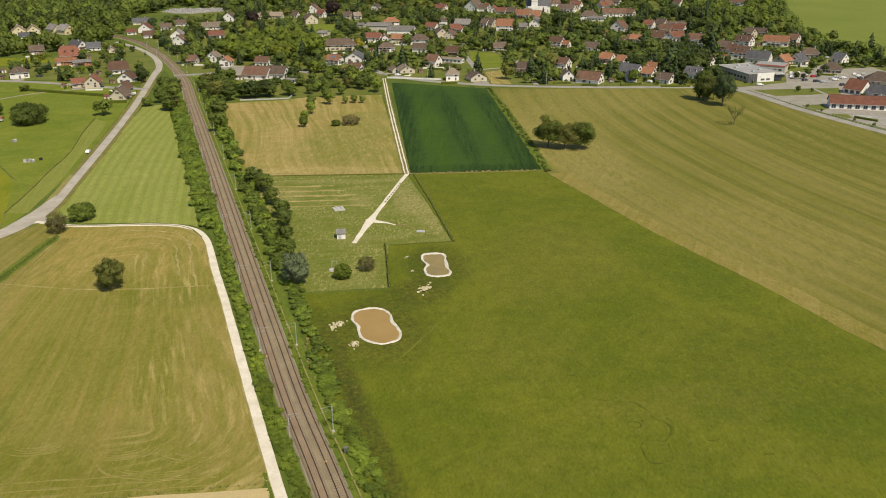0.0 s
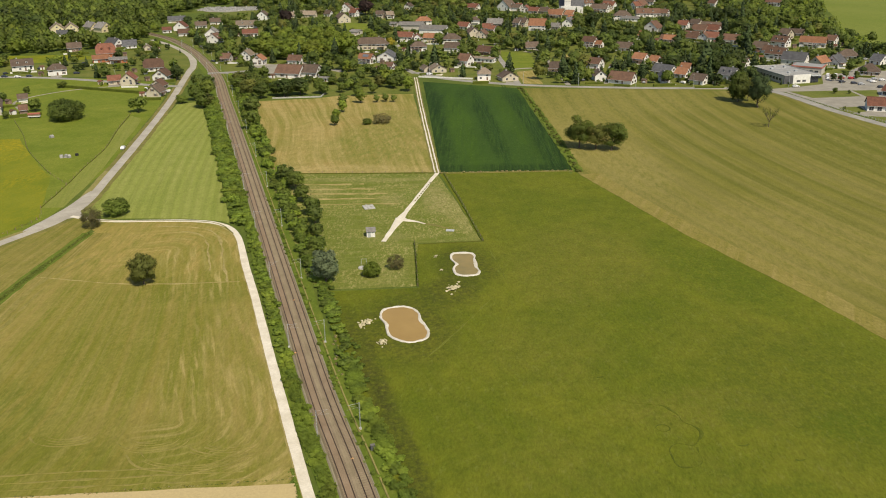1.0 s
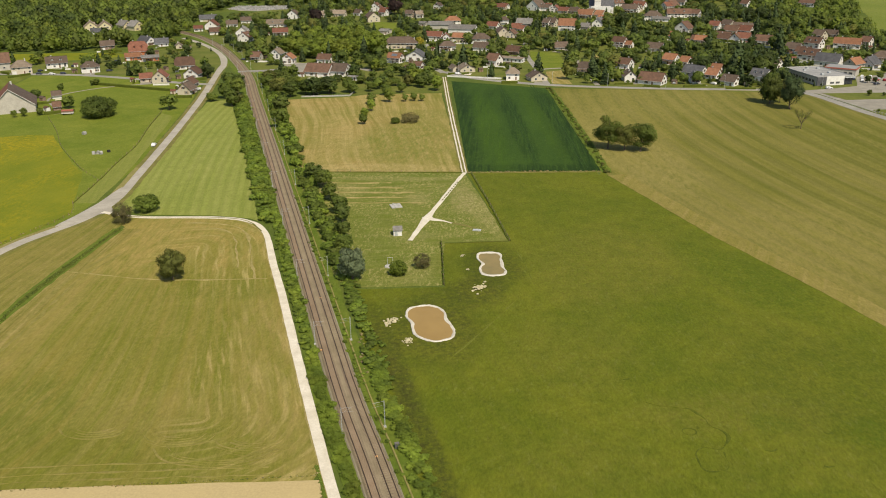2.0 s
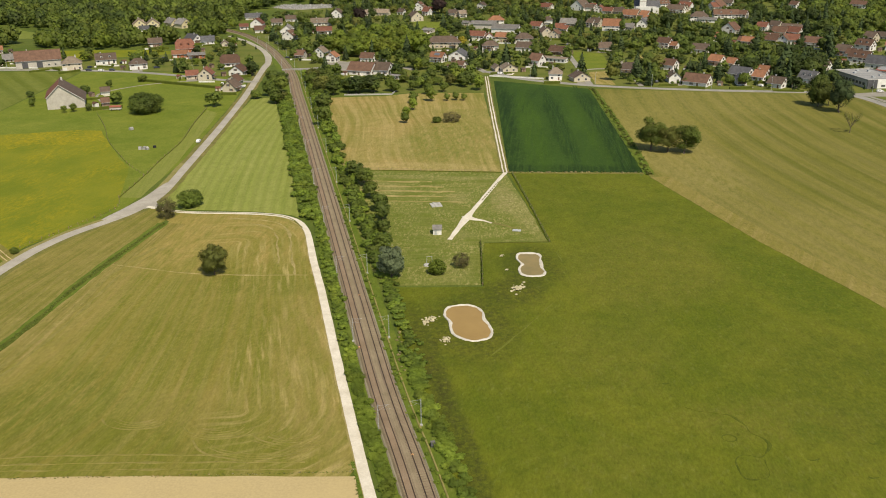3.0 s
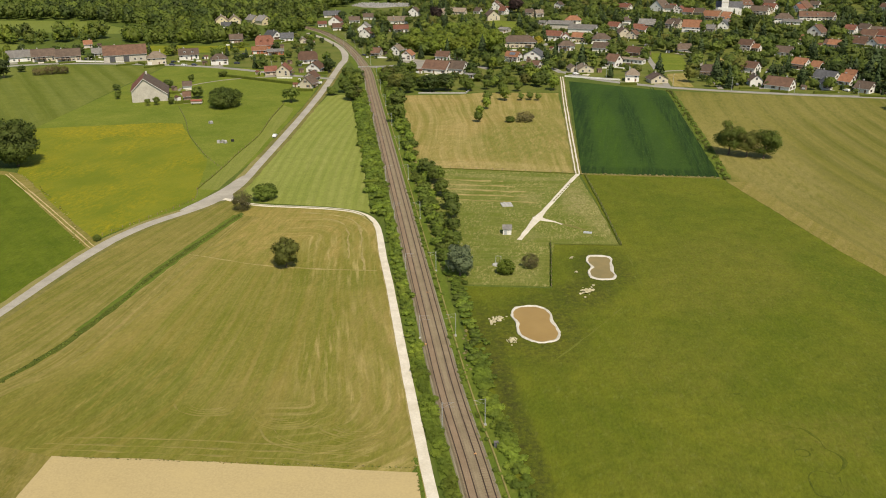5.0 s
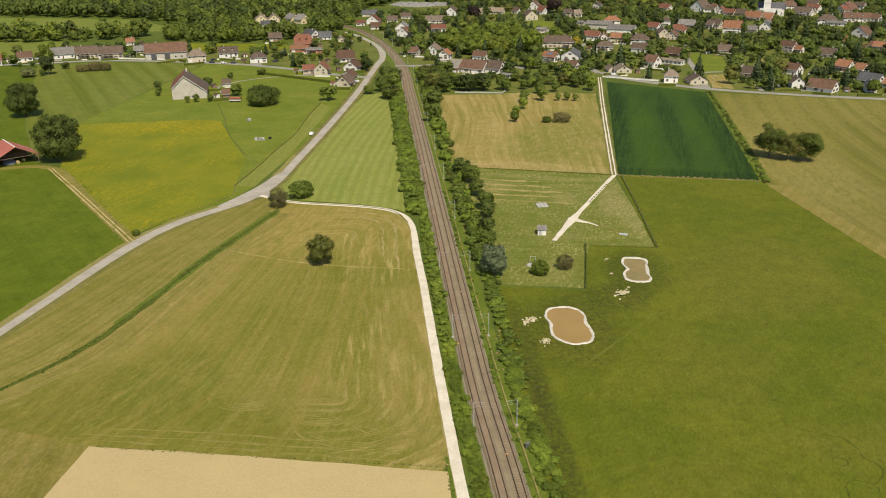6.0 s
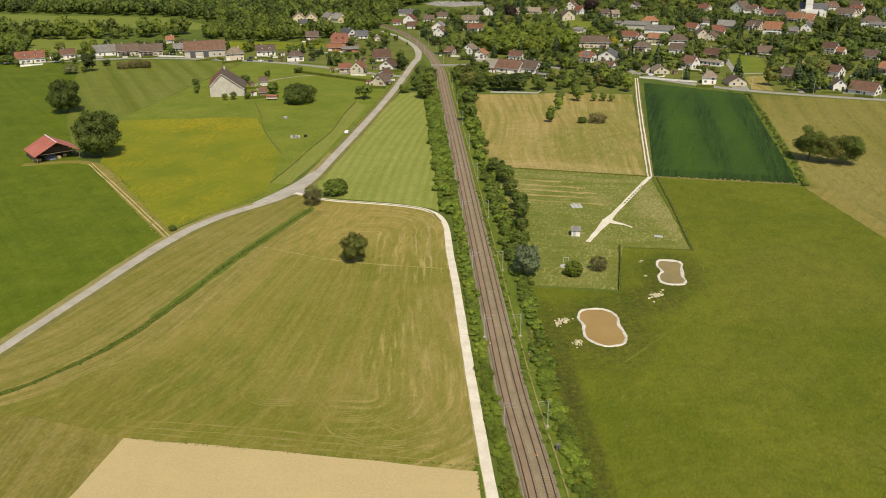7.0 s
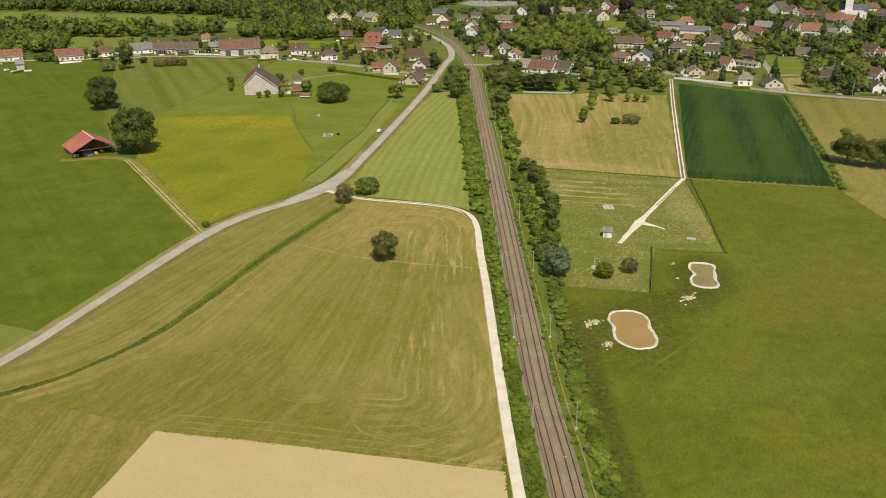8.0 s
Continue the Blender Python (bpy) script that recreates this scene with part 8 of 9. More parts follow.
CARS = [car("car_white", "white car parked at the lane's edge"), car("car_dark", "dark car parked by the road"), car("car_red", "red car in the car park"), car("car_grey", "silver car parked among houses"), car("car_white", "white car parked by the road")]
CARS[0].matrix_basis = pose(-168.3, 404, 0.12, 0, 0, 100)
CARS[1].matrix_basis = pose(-328, 603, 0.13, 0, 0, 3)
CARS[2].matrix_basis = pose(243, 585, 0.07, 0, 0, 20)
CARS[3].matrix_basis = pose(-205, 540, 0.07, 0, 0, 100)
CARS[4].matrix_basis = pose(-318, 602, 0.13, 0, 0, 3)
for k, x, y, a in ((1, -311, 604.5, 3), (4, 203.5, 556, 10), (1, 238, 571, 25), (3, 246, 588, 70), (2, 249, 584, 20), (4, 244, 597, 70), (3, 230, 606, 70), (4, 226, 606, 70), (1, 276, 575, 30), (4, 279, 590, 60), (3, 285, 590, 60), (1, -198, 552, 100), (3, -194, 545, 40), (4, 222, 604, 60), (1, 262, 604, 45), (3, 232, 596, 70), (3, 236, 590, 70), (4, -30, 606, 30), (1, 255, 553, 15)):
    copy_thing(CARS[k], pose(x, y, 0.13, 0, 0, a))

for k, x, y, a in ((4, 239.1, 598, 60), (1, 241.7, 593.8, 60), (3, 249.5, 585.4, 40), (1, 244, 566.8, 10), (3, 257.7, 575.7, 20), (4, 257.8, 571.2, 20), (3, 247.1, 563, 10), (4, 233.3, 582.5, 70), (4, 278.9, 583.7, 40), (1, 270.6, 565.3, 60), (3, 274.5, 565.1, 60), (3, 262.6, 580.8, 25), (1, 230, 588, 70), (3, 231.5, 591.5, 70), (4, 266, 577, 25), (1, 282, 566, 60)):
    copy_thing(CARS[k], pose(x, y, 0.07, 0, 0, a))

# low animal shelters and hay racks in the pasture
def shelter(x, y, turn, w, label):
    s = new("field_shelter")
    s.matrix_basis = pose(x, y, 0.03, 0, 0, turn)
    bm = bmesh.new()
    prof = [(-0.9, 0), (-0.85, 0.9), (-0.5, 1.35), (0, 1.5), (0.5, 1.35), (0.85, 0.9), (0.9, 0)]
    a = [bm.verts.new((-w / 2, y2, z)) for y2, z in prof]
    b = [bm.verts.new((w / 2, y2, z)) for y2, z in prof]
    for i in range(6):
        bm.faces.new((a[i], a[i + 1], b[i + 1], b[i]))
    bm.faces.new(a)
    bmesh.ops.recalc_face_normals(bm, faces=bm.faces)
    part("shell", bm, MAT["grave"], s, "weathered pale curved shell")
    # dark plate in the open end, put there for the shade inside
    bm = bmesh.new()
    box(bm, w / 2 - 0.02, -0.6, 0, w / 2 + 0.03, 0.6, 1.05)
    part("opening", bm, MAT["dark_wall"], s, "dark plate for the shade inside")
    return tagged(s, label, "field shelter", "shelters in the pasture")


shelter(-191.3, 388.2, 20, 1.5, "white curved field shelter in the pasture")
shelter(-189.4, 388.6, 100, 1.4, "white curved field shelter in the pasture")
shelter(-187.9, 388.2, 60, 1.3, "grey-white field shelter in the pasture")
shelter(-213.8, 427, 60, 1.8, "white curved field shelter in the pasture")
bm = bmesh.new()
tube(bm, (0, 0, 0), (0, 0, 1.0), 0.8, 0.75, 14)
tank = part("water_tank", bm, MAT["rubber"])
tank.matrix_basis = pose(-185.7, 392, 0.02)
tagged(tank, "black round water tank in the pasture", "tank")
rack = new("hay_trailer")
rack.matrix_basis = pose(-244.8, 473.5, 0.03, 0, 0, 14)
for k, (z, m) in enumerate(((0.7, "frame"), (1.4, "wood_wall"), (2.1, "red_sheet"))):
    bm = bmesh.new()
    box(bm, -3.2, -1.1, z, 3.2, 1.1, z + 0.55)
    part("deck", bm, MAT[m], rack)
for sx in (-2.2, 2.2):
    for sy in (-1.0, 1.0):
        bm = bmesh.new()
        tube(bm, (sx, sy - 0.1, 0.4), (sx, sy + 0.1, 0.4), 0.4, sides=12)
        part("wheel", bm, MAT["rubber"], rack)
tagged(rack, "loaded flat farm trailer with red cover", "trailer")



# ---- field fences: wooden posts with two wires ----
def post_fence(pts, step, label):
    fence = tagged(new("field_fence"), label, "fence", "field fences")
    way = smooth(pts, step)
    first = None
    for i, p in enumerate(way):
        if first is None:
            bm = bmesh.new()
            tube(bm, (0, 0, -0.2), (0, 0, 1.15), 0.09, 0.08, 6)
            post = part("post", bm, MAT["wood_wall"], fence)
            first = post.data
        else:
            post = new("post", first)
            post.parent = fence
        post.matrix_basis = pose(p.x, p.y, 0, 3 * math.sin(i * 2.7), 3 * math.cos(i * 1.9), 0)
    for h in (0.55, 1.0):
        bm = bmesh.new()
        for a, b in zip(way, way[1:]):
            tube(bm, (a.x, a.y, h), (b.x, b.y, h), 0.012, sides=3)
        part("wire", bm, MAT["cable"], fence)
    return fence


post_fence([(-176.5, 250), (-171.5, 266), (-162.8, 292), (-161.5, 303), (-166, 313.5)], 3.5, "wooden post fence between lane and flowering meadow")
post_fence([(-166.4, 314), (-169.5, 343.7), (-173.4, 371.1), (-177.6, 405.6), (-185.5, 440), (-193.7, 482)], 5.0, "wooden post fence along the pasture")
post_fence([(-252, 465), (-231, 432), (-214.7, 403.3), (-197.1, 378.0), (-183.5, 360), (-170, 345)], 5.0, "wooden post fence across the pasture")
post_fence([(-12.2, 361), (-5.5, 328.1), (3.6, 279.2)], 4.0, "wooden post fence along the grass plot")
post_fence([(-19.6, 276.6), (-17.8, 257.4), (-16.3, 240)], 3.0, "wooden post fence beside the ponds")
post_fence([(-76.2, 362.2), (-51.9, 361.8), (-16.5, 362.6)], 5.0, "wooden post fence between two meadows")


# ---- village trees ----
VR = np.random.default_rng(11)
ROADS = [p for pts in (VILLAGE_ROAD, WEST_ROAD, ROAD, RAIL) for p in smooth(pts, 6)]
ROADS = np.array([(p.x, p.y) for p in ROADS])
PLACES = np.array(HOUSES + [(-282, 487, 13), (207, 588, 22), (230, 608, 11), (-287, 1050, 40), (103, 985, 10)])
TAKEN = []


CLEAR = ([(22, 715), (46, 705), (48, 625), (44, 570), (28, 570), (20, 662)], [(68, 697), (91, 696), (90, 645), (67, 645)], [(-139, 928), (-102, 905), (-97, 830), (-126, 845)], [(-160, 662), (-136, 650), (-132, 600), (-150, 610)],
         [(205, 557), (224, 566), (236, 600), (270, 612), (305, 620), (310, 560), (330, 500), (330, 380), (180, 400)])


def inside(x, y, pts):
    hit = False
    for (a, b), (c, d) in zip(pts, pts[1:] + pts[:1]):
        if (b > y) != (d > y) and x < (c - a) * (y - b) / (d - b) + a:
            hit = not hit
    return hit


def free(x, y, r):
    """Whether a tree of radius r may stand here: off the roads, off the houses and not before their fronts."""
    if np.min(np.hypot(ROADS[:, 0] - x, ROADS[:, 1] - y)) < r + 4:
        return False
    dx, dy = x - PLACES[:, 0], y - PLACES[:, 1]
    far = np.hypot(PLACES[:, 0], PLACES[:, 1])
    ux, uy = -PLACES[:, 0] / far, -PLACES[:, 1] / far
    ahead = dx * ux + dy * uy
    across = np.abs(dx * uy - dy * ux)
    if np.any(np.hypot(dx, dy) < PLACES[:, 2] * 0.8 + r * 0.7):
        return False
    if any(inside(x, y, q) for q in CLEAR):
        return False
    hidden = (ahead > 0) & (ahead < 130) & (across < PLACES[:, 2] * 0.8 + r * 0.5)
    if np.any(hidden):
        top = np.min(2.2 + (ahead[hidden] - PLACES[hidden, 2]) * 105 / far[hidden])
        if 10.5 * r / 4.2 > top:
            return False
    return not any(math.hypot(x - a, y - b) < (r + c) * 0.62 for a, b, c in TAKEN)


far_trees = []
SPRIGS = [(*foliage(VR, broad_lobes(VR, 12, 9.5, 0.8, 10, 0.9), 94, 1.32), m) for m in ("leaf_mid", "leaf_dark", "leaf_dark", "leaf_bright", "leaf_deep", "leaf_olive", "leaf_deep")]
spike = [(0, 0, 13 * (0.08 + 0.1 * i), 3.1 * (1 - 0.1 * i), 3.1 * (1 - 0.1 * i), 1.3) for i in range(9)]
SPRIGS.append((*foliage(VR, spike, 190, 1.2, 0.35), "needle"))
SPRIGS.append((*foliage(VR, broad_lobes(VR, 6, 6, 0.6, 7), 150, 1.2), "leaf_gold"))
FAR_KIND = {ob: i for i, ob in enumerate(TREES)}
FAR_KIND.update({CONIFERS[0]: 7, CONIFERS[1]: 7, GOLD: 8})


def grove(outline, tries, small, large, kinds):
    xs, ys = [p[0] for p in outline], [p[1] for p in outline]
    for i in range(tries):
        x, y = VR.uniform(min(xs), max(xs)), VR.uniform(min(ys), max(ys))
        s = VR.uniform(small, large)
        if not inside(x, y, outline):
            continue
        while s > 0.2 and not free(x, y, 4.2 * s):
            s *= 0.8
        if s > 0.2:
            TAKEN.append((x, y, 4.2 * s))
            k = kinds[int(VR.choice(len(kinds)))]
            sx, sz, a = s * VR.uniform(0.85, 1.15), s * VR.uniform(0.8, 1.1), VR.uniform(0, 6.28)
            if len(TAKEN) <= 225:
                put(k, x, y, sx, sz, math.degrees(a))
            else:
                far_trees.append((FAR_KIND[k], x, y, sx, sz, a))


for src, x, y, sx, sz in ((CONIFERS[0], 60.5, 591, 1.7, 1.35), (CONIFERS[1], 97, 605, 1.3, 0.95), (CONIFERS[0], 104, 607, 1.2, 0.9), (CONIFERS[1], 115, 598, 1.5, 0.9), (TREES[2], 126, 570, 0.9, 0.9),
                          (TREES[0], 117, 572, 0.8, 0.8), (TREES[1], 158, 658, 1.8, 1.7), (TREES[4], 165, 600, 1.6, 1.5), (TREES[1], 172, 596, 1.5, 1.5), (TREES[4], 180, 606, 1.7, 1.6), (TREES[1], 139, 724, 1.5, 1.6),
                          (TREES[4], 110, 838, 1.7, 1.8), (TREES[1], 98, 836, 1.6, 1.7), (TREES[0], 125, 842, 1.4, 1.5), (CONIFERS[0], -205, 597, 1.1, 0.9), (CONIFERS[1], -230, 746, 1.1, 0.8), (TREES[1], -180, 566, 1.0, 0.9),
                          (TREES[5], -152, 566, 1.3, 1.0), (TREES[1], -118, 548, 1.1, 0.9), (TREES[1], -108, 552, 1.0, 0.85)):
    TAKEN.append((x, y, 4.2 * sx))
    put(src, x, y, sx, sz)
GARDEN = (TREES[:3] + TREES[4:] + TREES[:3]) * 2 + CONIFERS * 2 + [TREES[1], TREES[0]]
# tall copse of limes between the railway and the houses
grove([(-178, 700), (-150, 672), (-95, 690), (-70, 720), (-90, 780), (-165, 770)], 200, 1.2, 1.7, [TREES[3], TREES[3], TREES[0], TREES[3]])
grove([(178, 960), (284, 960), (221, 721), (181, 605), (141, 594), (121, 638)], 260, 1.0, 1.7, [TREES[4], CONIFERS[1], CONIFERS[0], TREES[4], TREES[1]])
put(PURPLE, -190, 905, 1.3, 1.4)
put(PURPLE, -118, 985, 1.7, 1.6)
put(GOLD, -68, 735, 1.4, 1.3)
put(GOLD, 232, 830, 1.5, 1.3)
grove([(-128, 540), (-95, 545), (-45, 560), (-45, 606), (-90, 640), (-150, 600), (-165, 560)], 70, 0.6, 1.0, [TREES[0], TREES[2], TREES[3], TREES[6]])
grove([(150, 556), (205, 566), (196, 660), (150, 660), (135, 610)], 130, 0.9, 1.6, [TREES[4], TREES[4], CONIFERS[0], TREES[1], CONIFERS[1]])
grove([(-36, 600), (36, 574), (100, 563), (164, 560), (330, 620), (330, 800), (300, 1180), (-300, 1180), (-290, 850), (-180, 640), (-120, 570), (-45, 606)], 2900, 0.6, 1.35, GARDEN)
grove([(-195, 575), (-212, 588), (-330, 612), (-414, 612), (-520, 575), (-640, 540), (-640, 600), (-420, 660), (-330, 680), (-262, 800), (-228, 705), (-205, 655)], 420, 0.6, 1.05, TREES + [CONIFERS[0]])
grove([(-520, 552), (-455, 575), (-445, 562), (-500, 535)], 30, 0.9, 1.2, TREES[:3])
for x, y, sx, sz, kind, words in ((-427, 524, 1.25, 0.85, PALE, "pale green rounded bush beside the road"), (-420, 536, 1.3, 1.35, TREES[4], "dark green tree beside the road"), (-421, 531, 0.6, 0.5, TREES[0], ""), (-424, 561, 0.8, 0.5, TREES[1], ""),
                                 (-403, 551, 1.5, 1.25, BROWN, ""), (-396, 556, 1.65, 1.5, BROWN, ""), (-389, 559, 1.3, 1.2, BROWN, ""), (-470, 598, 0.75, 1.25, TREES[3], "tall yellow-green tree between houses"), (-466, 604, 0.7, 1.4, TREES[3], "tall yellow-green tree between houses"), (-462, 596, 0.55, 0.8, TREES[3], "")):
    put(kind, x, y, sx, sz, None, words)

for k, x, y, s in ((4, 234.6, 577.1, 0.5), (4, 239, 576.8, 0.4), (1, 247.2, 589.5, 0.5), (1, 219.7, 535, 0.4), (0, 207.3, 488.9, 0.22), (0, 218.1, 453.1, 0.22), (0, 222.4, 440.1, 0.25), (4, 201, 562, 0.25), (0, 210.5, 477, 0.2), (1, 252, 583, 0.35), (1, 255, 590, 0.45), (4, 262, 598, 0.6), (4, 268, 601, 0.55), (1, 228, 534, 0.25)):
    put(TREES[k], x, y, s, s)

# orchard and hedge trees above the hay meadow, bushes round the barn and the western houses
for k, x, y, sx, sz in ((1, -114, 533, 1.25, 1.0), (6, -105, 535, 1.0, 0.9), (5, -137, 530, 1.0, 0.95), (0, -91.5, 537, 0.75, 0.7), (2, -82.2, 543.6, 0.7, 0.7), (0, -70.7, 531.5, 0.8, 0.8), (2, -132.9, 546.4, 1.1, 0.9), (1, -150, 575, 1.1, 0.9), (0, -101, 570, 0.7, 0.5), (2, -92, 571, 0.8, 0.55), (1, -84, 569, 0.8, 0.55),
                       (0, -76, 567, 0.8, 0.55)):
    put(TREES[k], x, y, sx, sz)
for k, x, y, sx, sz in ((2, -68.5, 564, 0.8, 0.55), (5, -60, 562, 0.9, 0.8), (1, -52, 560, 0.9, 0.9), (2, -501, 549.5, 1.2, 0.7), (0, -510, 547.5, 0.9, 0.6),
                       (4, -505, 551, 0.5, 0.5)):
    put(TREES[k], x, y, sx, sz)
for k, x, y, sx, sz in ((0, -307, 493, 0.5, 0.35), (2, -271.5, 464.8, 0.4, 0.45), (0, -267.4, 467.8, 0.55, 0.55), (1, -259.9, 471, 0.5, 0.45), (1, -286.4, 519, 0.8, 0.6), (0, -282, 541.6, 0.55, 0.55), (0, -252, 490, 0.95, 0.8), (2, -269, 563, 0.7, 0.45), (1, -316.6, 507, 0.6, 0.4), (2, -190.7, 487, 1.1, 0.95), (0, -173.8, 511, 0.8, 0.6), (4, -201, 588, 0.9, 1.1)):
    put(TREES[k], x, y, sx, sz)

# dark trees before the long house and beside the railway bend
for k, x, y, sx, sz in ((4, -115.4, 529.9, 1.45, 1.15), (4, -107.2, 536.5, 1.4, 1.1), (1, -121.1, 533.8, 1.1, 1.0), (5, -138.0, 530.5, 1.35, 1.15), (0, -150.0, 554.7, 1.2, 1.0), (1, -122.9, 476.2, 1.2, 1.2), (2, -115.1, 443.7, 1.0, 1.1), (1, -129.0, 526.0, 1.2, 1.0), (5, -156.4, 499.7, 1.2, 0.9), (1, -177.3, 563.7, 1.4, 0.9), (1, -170.3, 557.9, 1.2, 0.9), (0, -173.3, 511.3, 0.9, 0.5)):
    put(TREES[k], x, y, sx, sz)

# drives, terraces and clipped hedges round the houses
def clipped(x, y, turn, length, h, w):
    bm = bmesh.new()
    n = max(2, int(length / 1.2))
    rows = []
    for i in range(n + 1):
        u = i / n * length - length / 2
        k = 0.12 * noise.noise(Vector((u * 0.8, x, y)))
        rows.append([bm.verts.new((u, a * (w / 2 + k), z)) for a, z in ((-1, -0.1), (-1, h * 0.85 + k), (-0.5, h + k), (0.5, h - k), (1, h * 0.85 - k), (1, -0.1))])
    for a, b in zip(rows, rows[1:]):
        for i in range(5):
            bm.faces.new((a[i], b[i], b[i + 1], a[i + 1]))
    for r, flip in ((rows[0], False), (rows[-1], True)):
        bm.faces.new(r[::-1] if flip else r)
    ob = part("clipped_hedge", bm, MAT["ditch"])
    ob.matrix_basis = pose(x, y, 0, 0, 0, turn)
    return tagged(ob, "clipped dark green garden hedge beside a house", "hedge", "garden hedges")


GR = np.random.default_rng(17)
for x, y, r in HOUSES:
    if math.hypot(x, y) > 860:
        continue
    ux, uy = -x / math.hypot(x, y), -y / math.hypot(x, y)
    turn = math.degrees(math.atan2(-ux, uy)) + 180 + GR.normal(0, 15)
    d = r + GR.uniform(3.5, 7)
    if GR.random() < 0.75:
        side = GR.uniform(-0.6, 0.6) * r
        cx, cy = x + ux * d * 0.9 - uy * side, y + uy * d * 0.9 + ux * side
        w, l = GR.uniform(2, 4.5), GR.uniform(2.5, 5)
        c, sn = math.cos(radians(turn)), math.sin(radians(turn))
        field([(cx + a * w * c - b * l * sn, cy + a * w * sn + b * l * c) for a, b in ((-1, -1), (1, -1), (1, 1), (-1, 1))], 0.09 + 0.03 * GR.random(), MAT["paving" if GR.random() < 0.6 else "limestone"], "pale paved terrace or drive by a house", "drive", 0.2, name="pavement", step=3.0)
    if GR.random() < 0.8:
        clipped(x + ux * (d + 5) + GR.normal(0, 2), y + uy * (d + 5) + GR.normal(0, 2), turn, GR.uniform(8, 18), GR.uniform(1.2, 1.9), 1.1)
    if GR.random() < 0.4:
        clipped(x + uy * (r + 4), y - ux * (r + 4), turn + 90, GR.uniform(7, 14), GR.uniform(1.2, 2.0), 1.1)

# garden sheds, walls and cars beside the houses
def garden_shed(wall, roof):
    s = new("garden_shed")
    bm = bmesh.new()
    box(bm, -1.5, -1.2, -0.1, 1.5, 1.2, 2.1)
    part("wall", bm, MAT[wall], s)
    part("roof", roof_solid(3.0, 2.4, 2.1, 0.8, "gable", 0.25, 0.1), MAT[roof], s)
    bm = bmesh.new()
    box(bm, -0.45, -1.24, 0, 0.45, -1.205, 1.9)
    part("door", bm, MAT["shutter"], s)
    return tagged(s, "small garden shed with a pitched roof beside a house", "shed", "garden sheds")


SHEDS = [garden_shed(*q) for q in (("wood_wall", "roof_brown"), ("white_wall", "roof_rust"), ("cream_wall", "roof_red"))]
for x, y, r in HOUSES:
    far = math.hypot(x, y)
    if far > 900:
        continue
    ux, uy = -x / far, -y / far
    for k in range(2):
        if GR.random() < 0.55:
            side = (r + GR.uniform(3, 7)) * (1 if GR.random() < 0.5 else -1)
            ahead = GR.uniform(-2, 6)
            sx, sy = x + ux * ahead - uy * side, y + uy * ahead + ux * side
            if np.min(np.hypot(PLACES[:, 0] - sx, PLACES[:, 1] - sy) - PLACES[:, 2]) > 2.5 and np.min(np.hypot(ROADS[:, 0] - sx, ROADS[:, 1] - sy)) > 6 and not any(inside(sx, sy, q) for q in CLEAR):
                if k == 0:
                    copy_thing(SHEDS[int(GR.integers(0, 3))], pose(sx, sy, 0, 0, 0, GR.uniform(-40, 40)))
                elif far < 760:
                    copy_thing(CARS[int(GR.choice((1, 3, 4, 1, 3, 4, 1)))], pose(sx, sy, 0.04, 0, 0, GR.uniform(0, 180)))
    if GR.random() < 0.4 and far < 820:
        a = GR.uniform(-0.5, 0.5)
        cx, cy = x + ux * (r + 8), y + uy * (r + 8)
        h = GR.uniform(4, 9)
        if np.min(np.hypot(ROADS[:, 0] - cx, ROADS[:, 1] - cy)) > 6 and np.min(np.hypot(PLACES[:, 0] - cx, PLACES[:, 1] - cy) - PLACES[:, 2]) > 1.5:
            wall_run((cx - uy * h - ux * a * h, cy + ux * h - uy * a * h), (cx + uy * h + ux * a * h, cy - ux * h + uy * a * h), 1.0, 0.25, MAT["white_wall"], "low pale rendered garden wall")
for shed in SHEDS:
    PATTERNS.append(shed)

crowd("village_trees", far_trees, SPRIGS, "many garden trees among the farther houses", "trees")

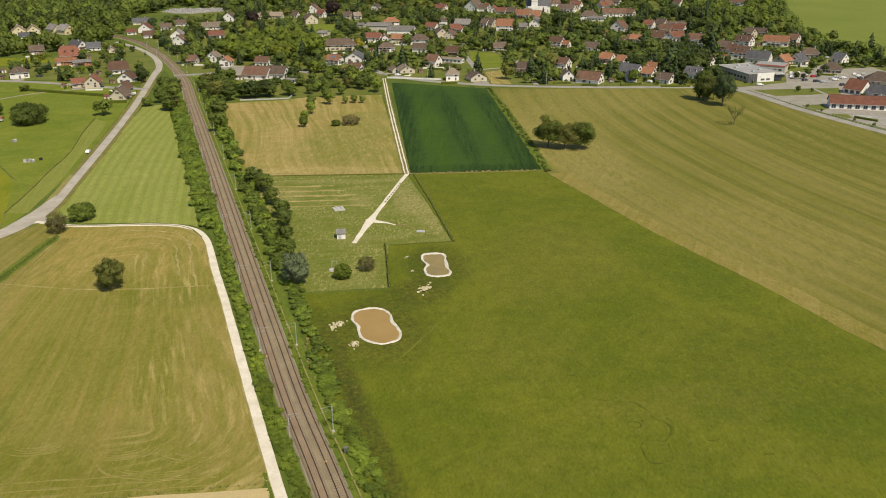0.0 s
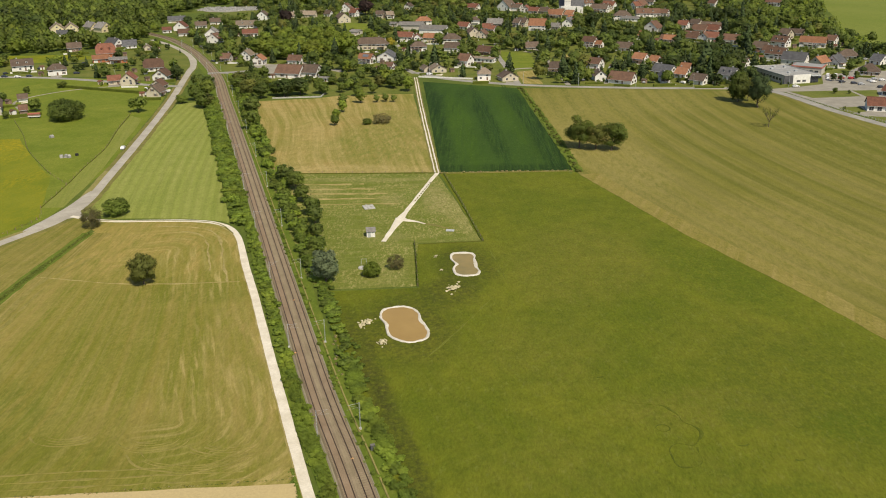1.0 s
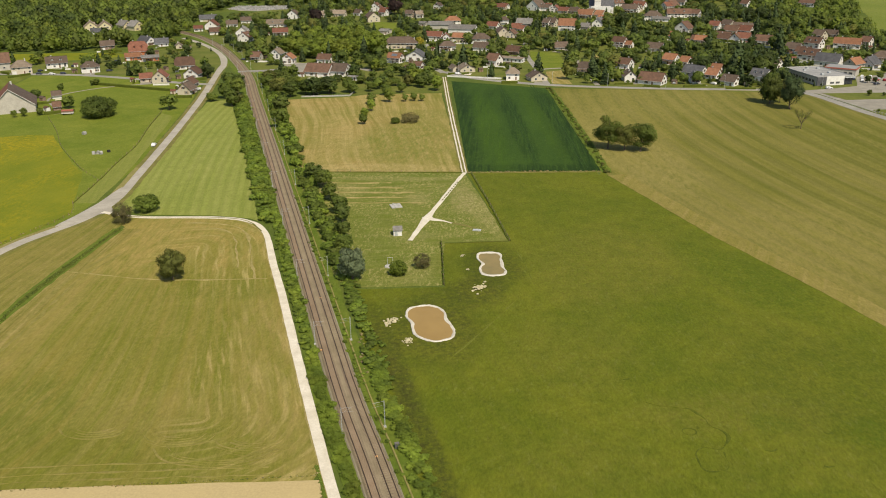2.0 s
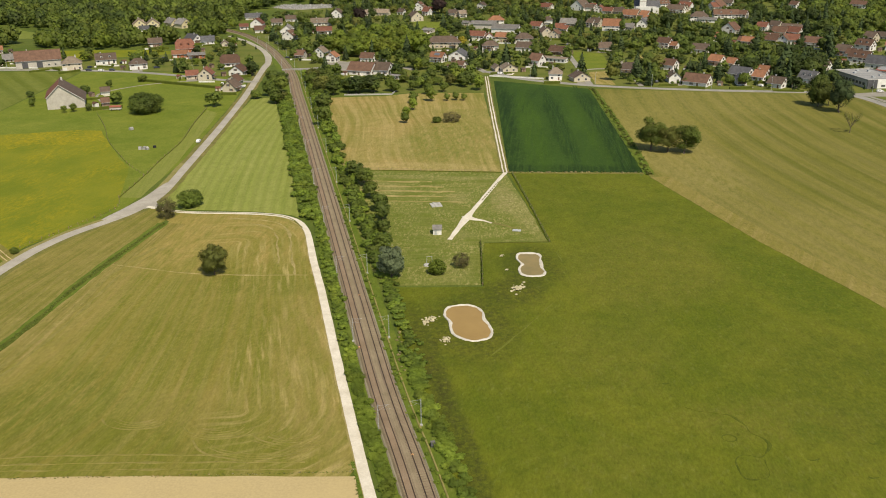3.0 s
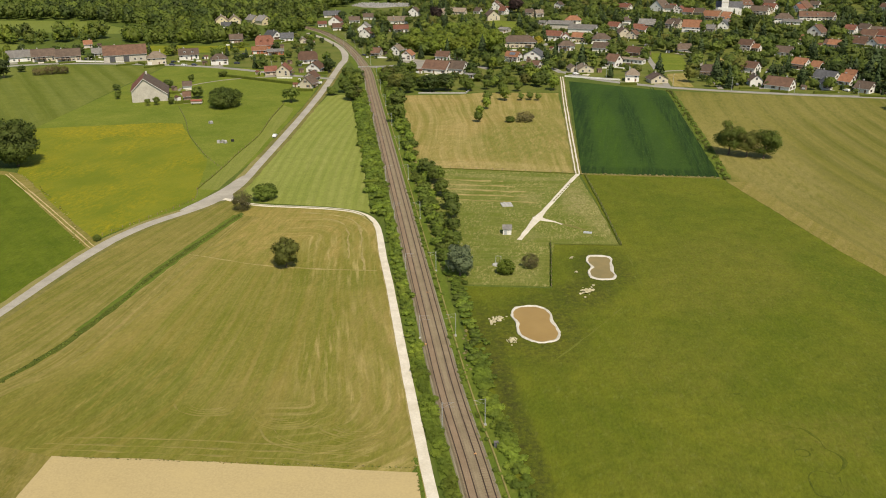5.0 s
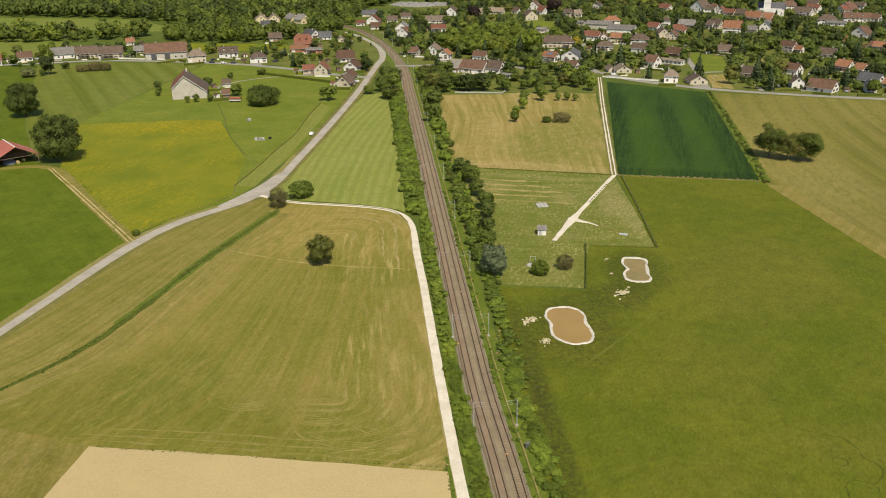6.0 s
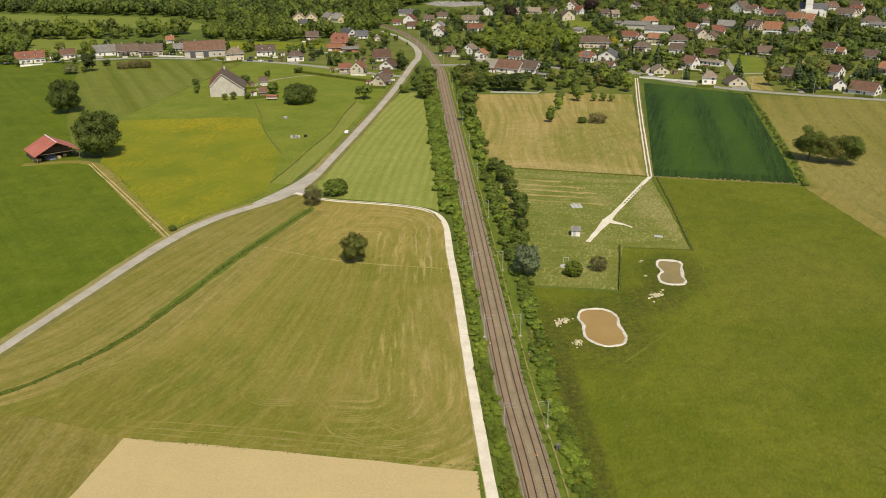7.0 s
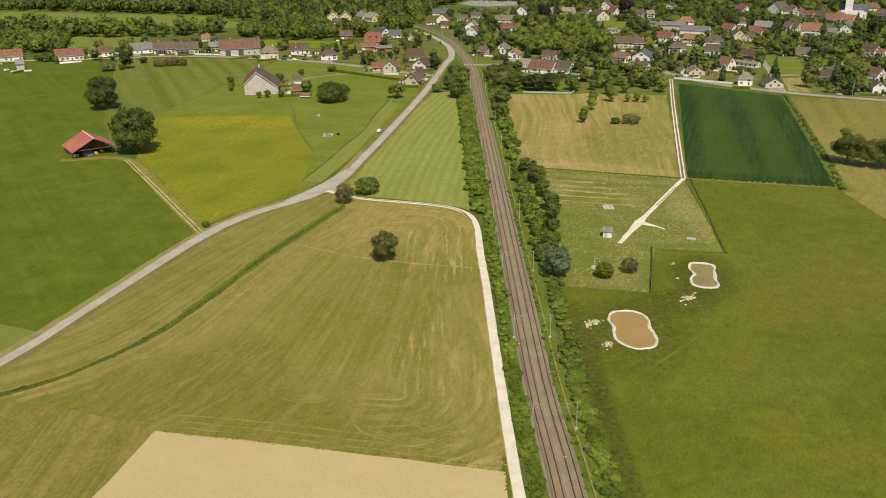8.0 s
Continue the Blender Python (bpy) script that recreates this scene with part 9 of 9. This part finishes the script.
# ---- woods ----
def wood(outline, spacing, small, large, seed, label, mats=("leaf_dark", "leaf_mid")):
    """Far woodland as one mass of many crowns."""
    rng = np.random.default_rng(seed)
    src = []
    for m in range(4):
        src.append(foliage(rng, broad_lobes(rng, 11, 11, 0.5, 12, 0.9), 84, 1.65))
    xs, ys = [p[0] for p in outline], [p[1] for p in outline]
    vs, fs, ns, ms, base = [], [], [], [], 0
    y = min(ys)
    while y < max(ys):
        x = min(xs)
        while x < max(xs):
            px, py = x + rng.uniform(-0.45, 0.45) * spacing, y + rng.uniform(-0.45, 0.45) * spacing
            if inside(px, py, outline) and free(px, py, 4.6 * (small + large) / 2):
                v, f, n = src[int(rng.integers(0, 4))]
                s, a = rng.uniform(small, large), rng.uniform(0, 6.28)
                ca, sa = math.cos(a), math.sin(a)
                ns.append(np.stack([n[:, 0] * ca - n[:, 1] * sa, n[:, 0] * sa + n[:, 1] * ca, n[:, 2]], 1))
                ca, sa = ca * s, sa * s
                q = np.stack([v[:, 0] * ca - v[:, 1] * sa + px, v[:, 0] * sa + v[:, 1] * ca + py, v[:, 2] * s * rng.uniform(0.85, 1.2)], 1)
                vs.append(q)
                fs.append(f + base)
                ms.append(np.full(len(f), rng.integers(0, len(mats))))
                base += len(q)
            x += spacing
        y += spacing * 0.9
    return tagged(new("woodland", arrays("woodland", np.concatenate(vs), np.concatenate(fs), [MAT[m] for m in mats], np.concatenate(ms), np.concatenate(ns))), label, "woodland", kind="stuff")


TAKEN.clear()
WOOD = ("leaf_mid", "leaf_dark", "leaf_mid", "leaf_bright", "leaf_mid")
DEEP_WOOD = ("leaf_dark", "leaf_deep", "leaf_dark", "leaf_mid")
wood([(-900, 855), (-690, 862), (-576, 868), (-518, 845), (-450, 800), (-420, 850), (-330, 1040), (-320, 1190), (-600, 1130), (-800, 1000), (-960, 900)], 12.6, 0.95, 1.5, 31, "dense dark green wood on the valley's edge", DEEP_WOOD)
wood([(-450, 780), (-440, 715), (-400, 700), (-345, 712), (-315, 730), (-300, 790), (-300, 850), (-325, 950), (-345, 1020), (-420, 850)], 11.5, 0.7, 1.3, 32, "belt of tall trees behind the houses", WOOD)
wood([(-760, 700), (-640, 708), (-540, 716), (-470, 752), (-455, 715), (-520, 682), (-560, 672), (-660, 672), (-740, 640)], 10.5, 0.5, 1.5, 33, "tree belt between two meadows", WOOD)
wood([(-720, 640), (-650, 655), (-555, 640), (-520, 590), (-560, 570), (-640, 560), (-720, 540)], 9.5, 0.7, 1.1, 34, "trees and gardens beside the road", WOOD)
wood([(-320, 1110), (320, 1110), (420, 1200), (-320, 1190)], 13.5, 1.0, 1.4, 35, "woods behind the village", WOOD)
wood([(330, 640), (306, 735), (350, 880), (330, 900), (296, 760), (300, 700), (318, 640)], 9, 0.5, 1.0, 37, "hedge trees at the village's eastern edge", WOOD)
wood([(253, 840), (325, 834), (377, 978), (401, 1063), (402, 1106), (332, 1113)], 12.0, 0.6, 1.15, 38, "dark trees beyond the eastern houses", WOOD)
for ob in PATTERNS:
    for o in (*ob.children_recursive, ob):
        bpy.data.objects.remove(o)
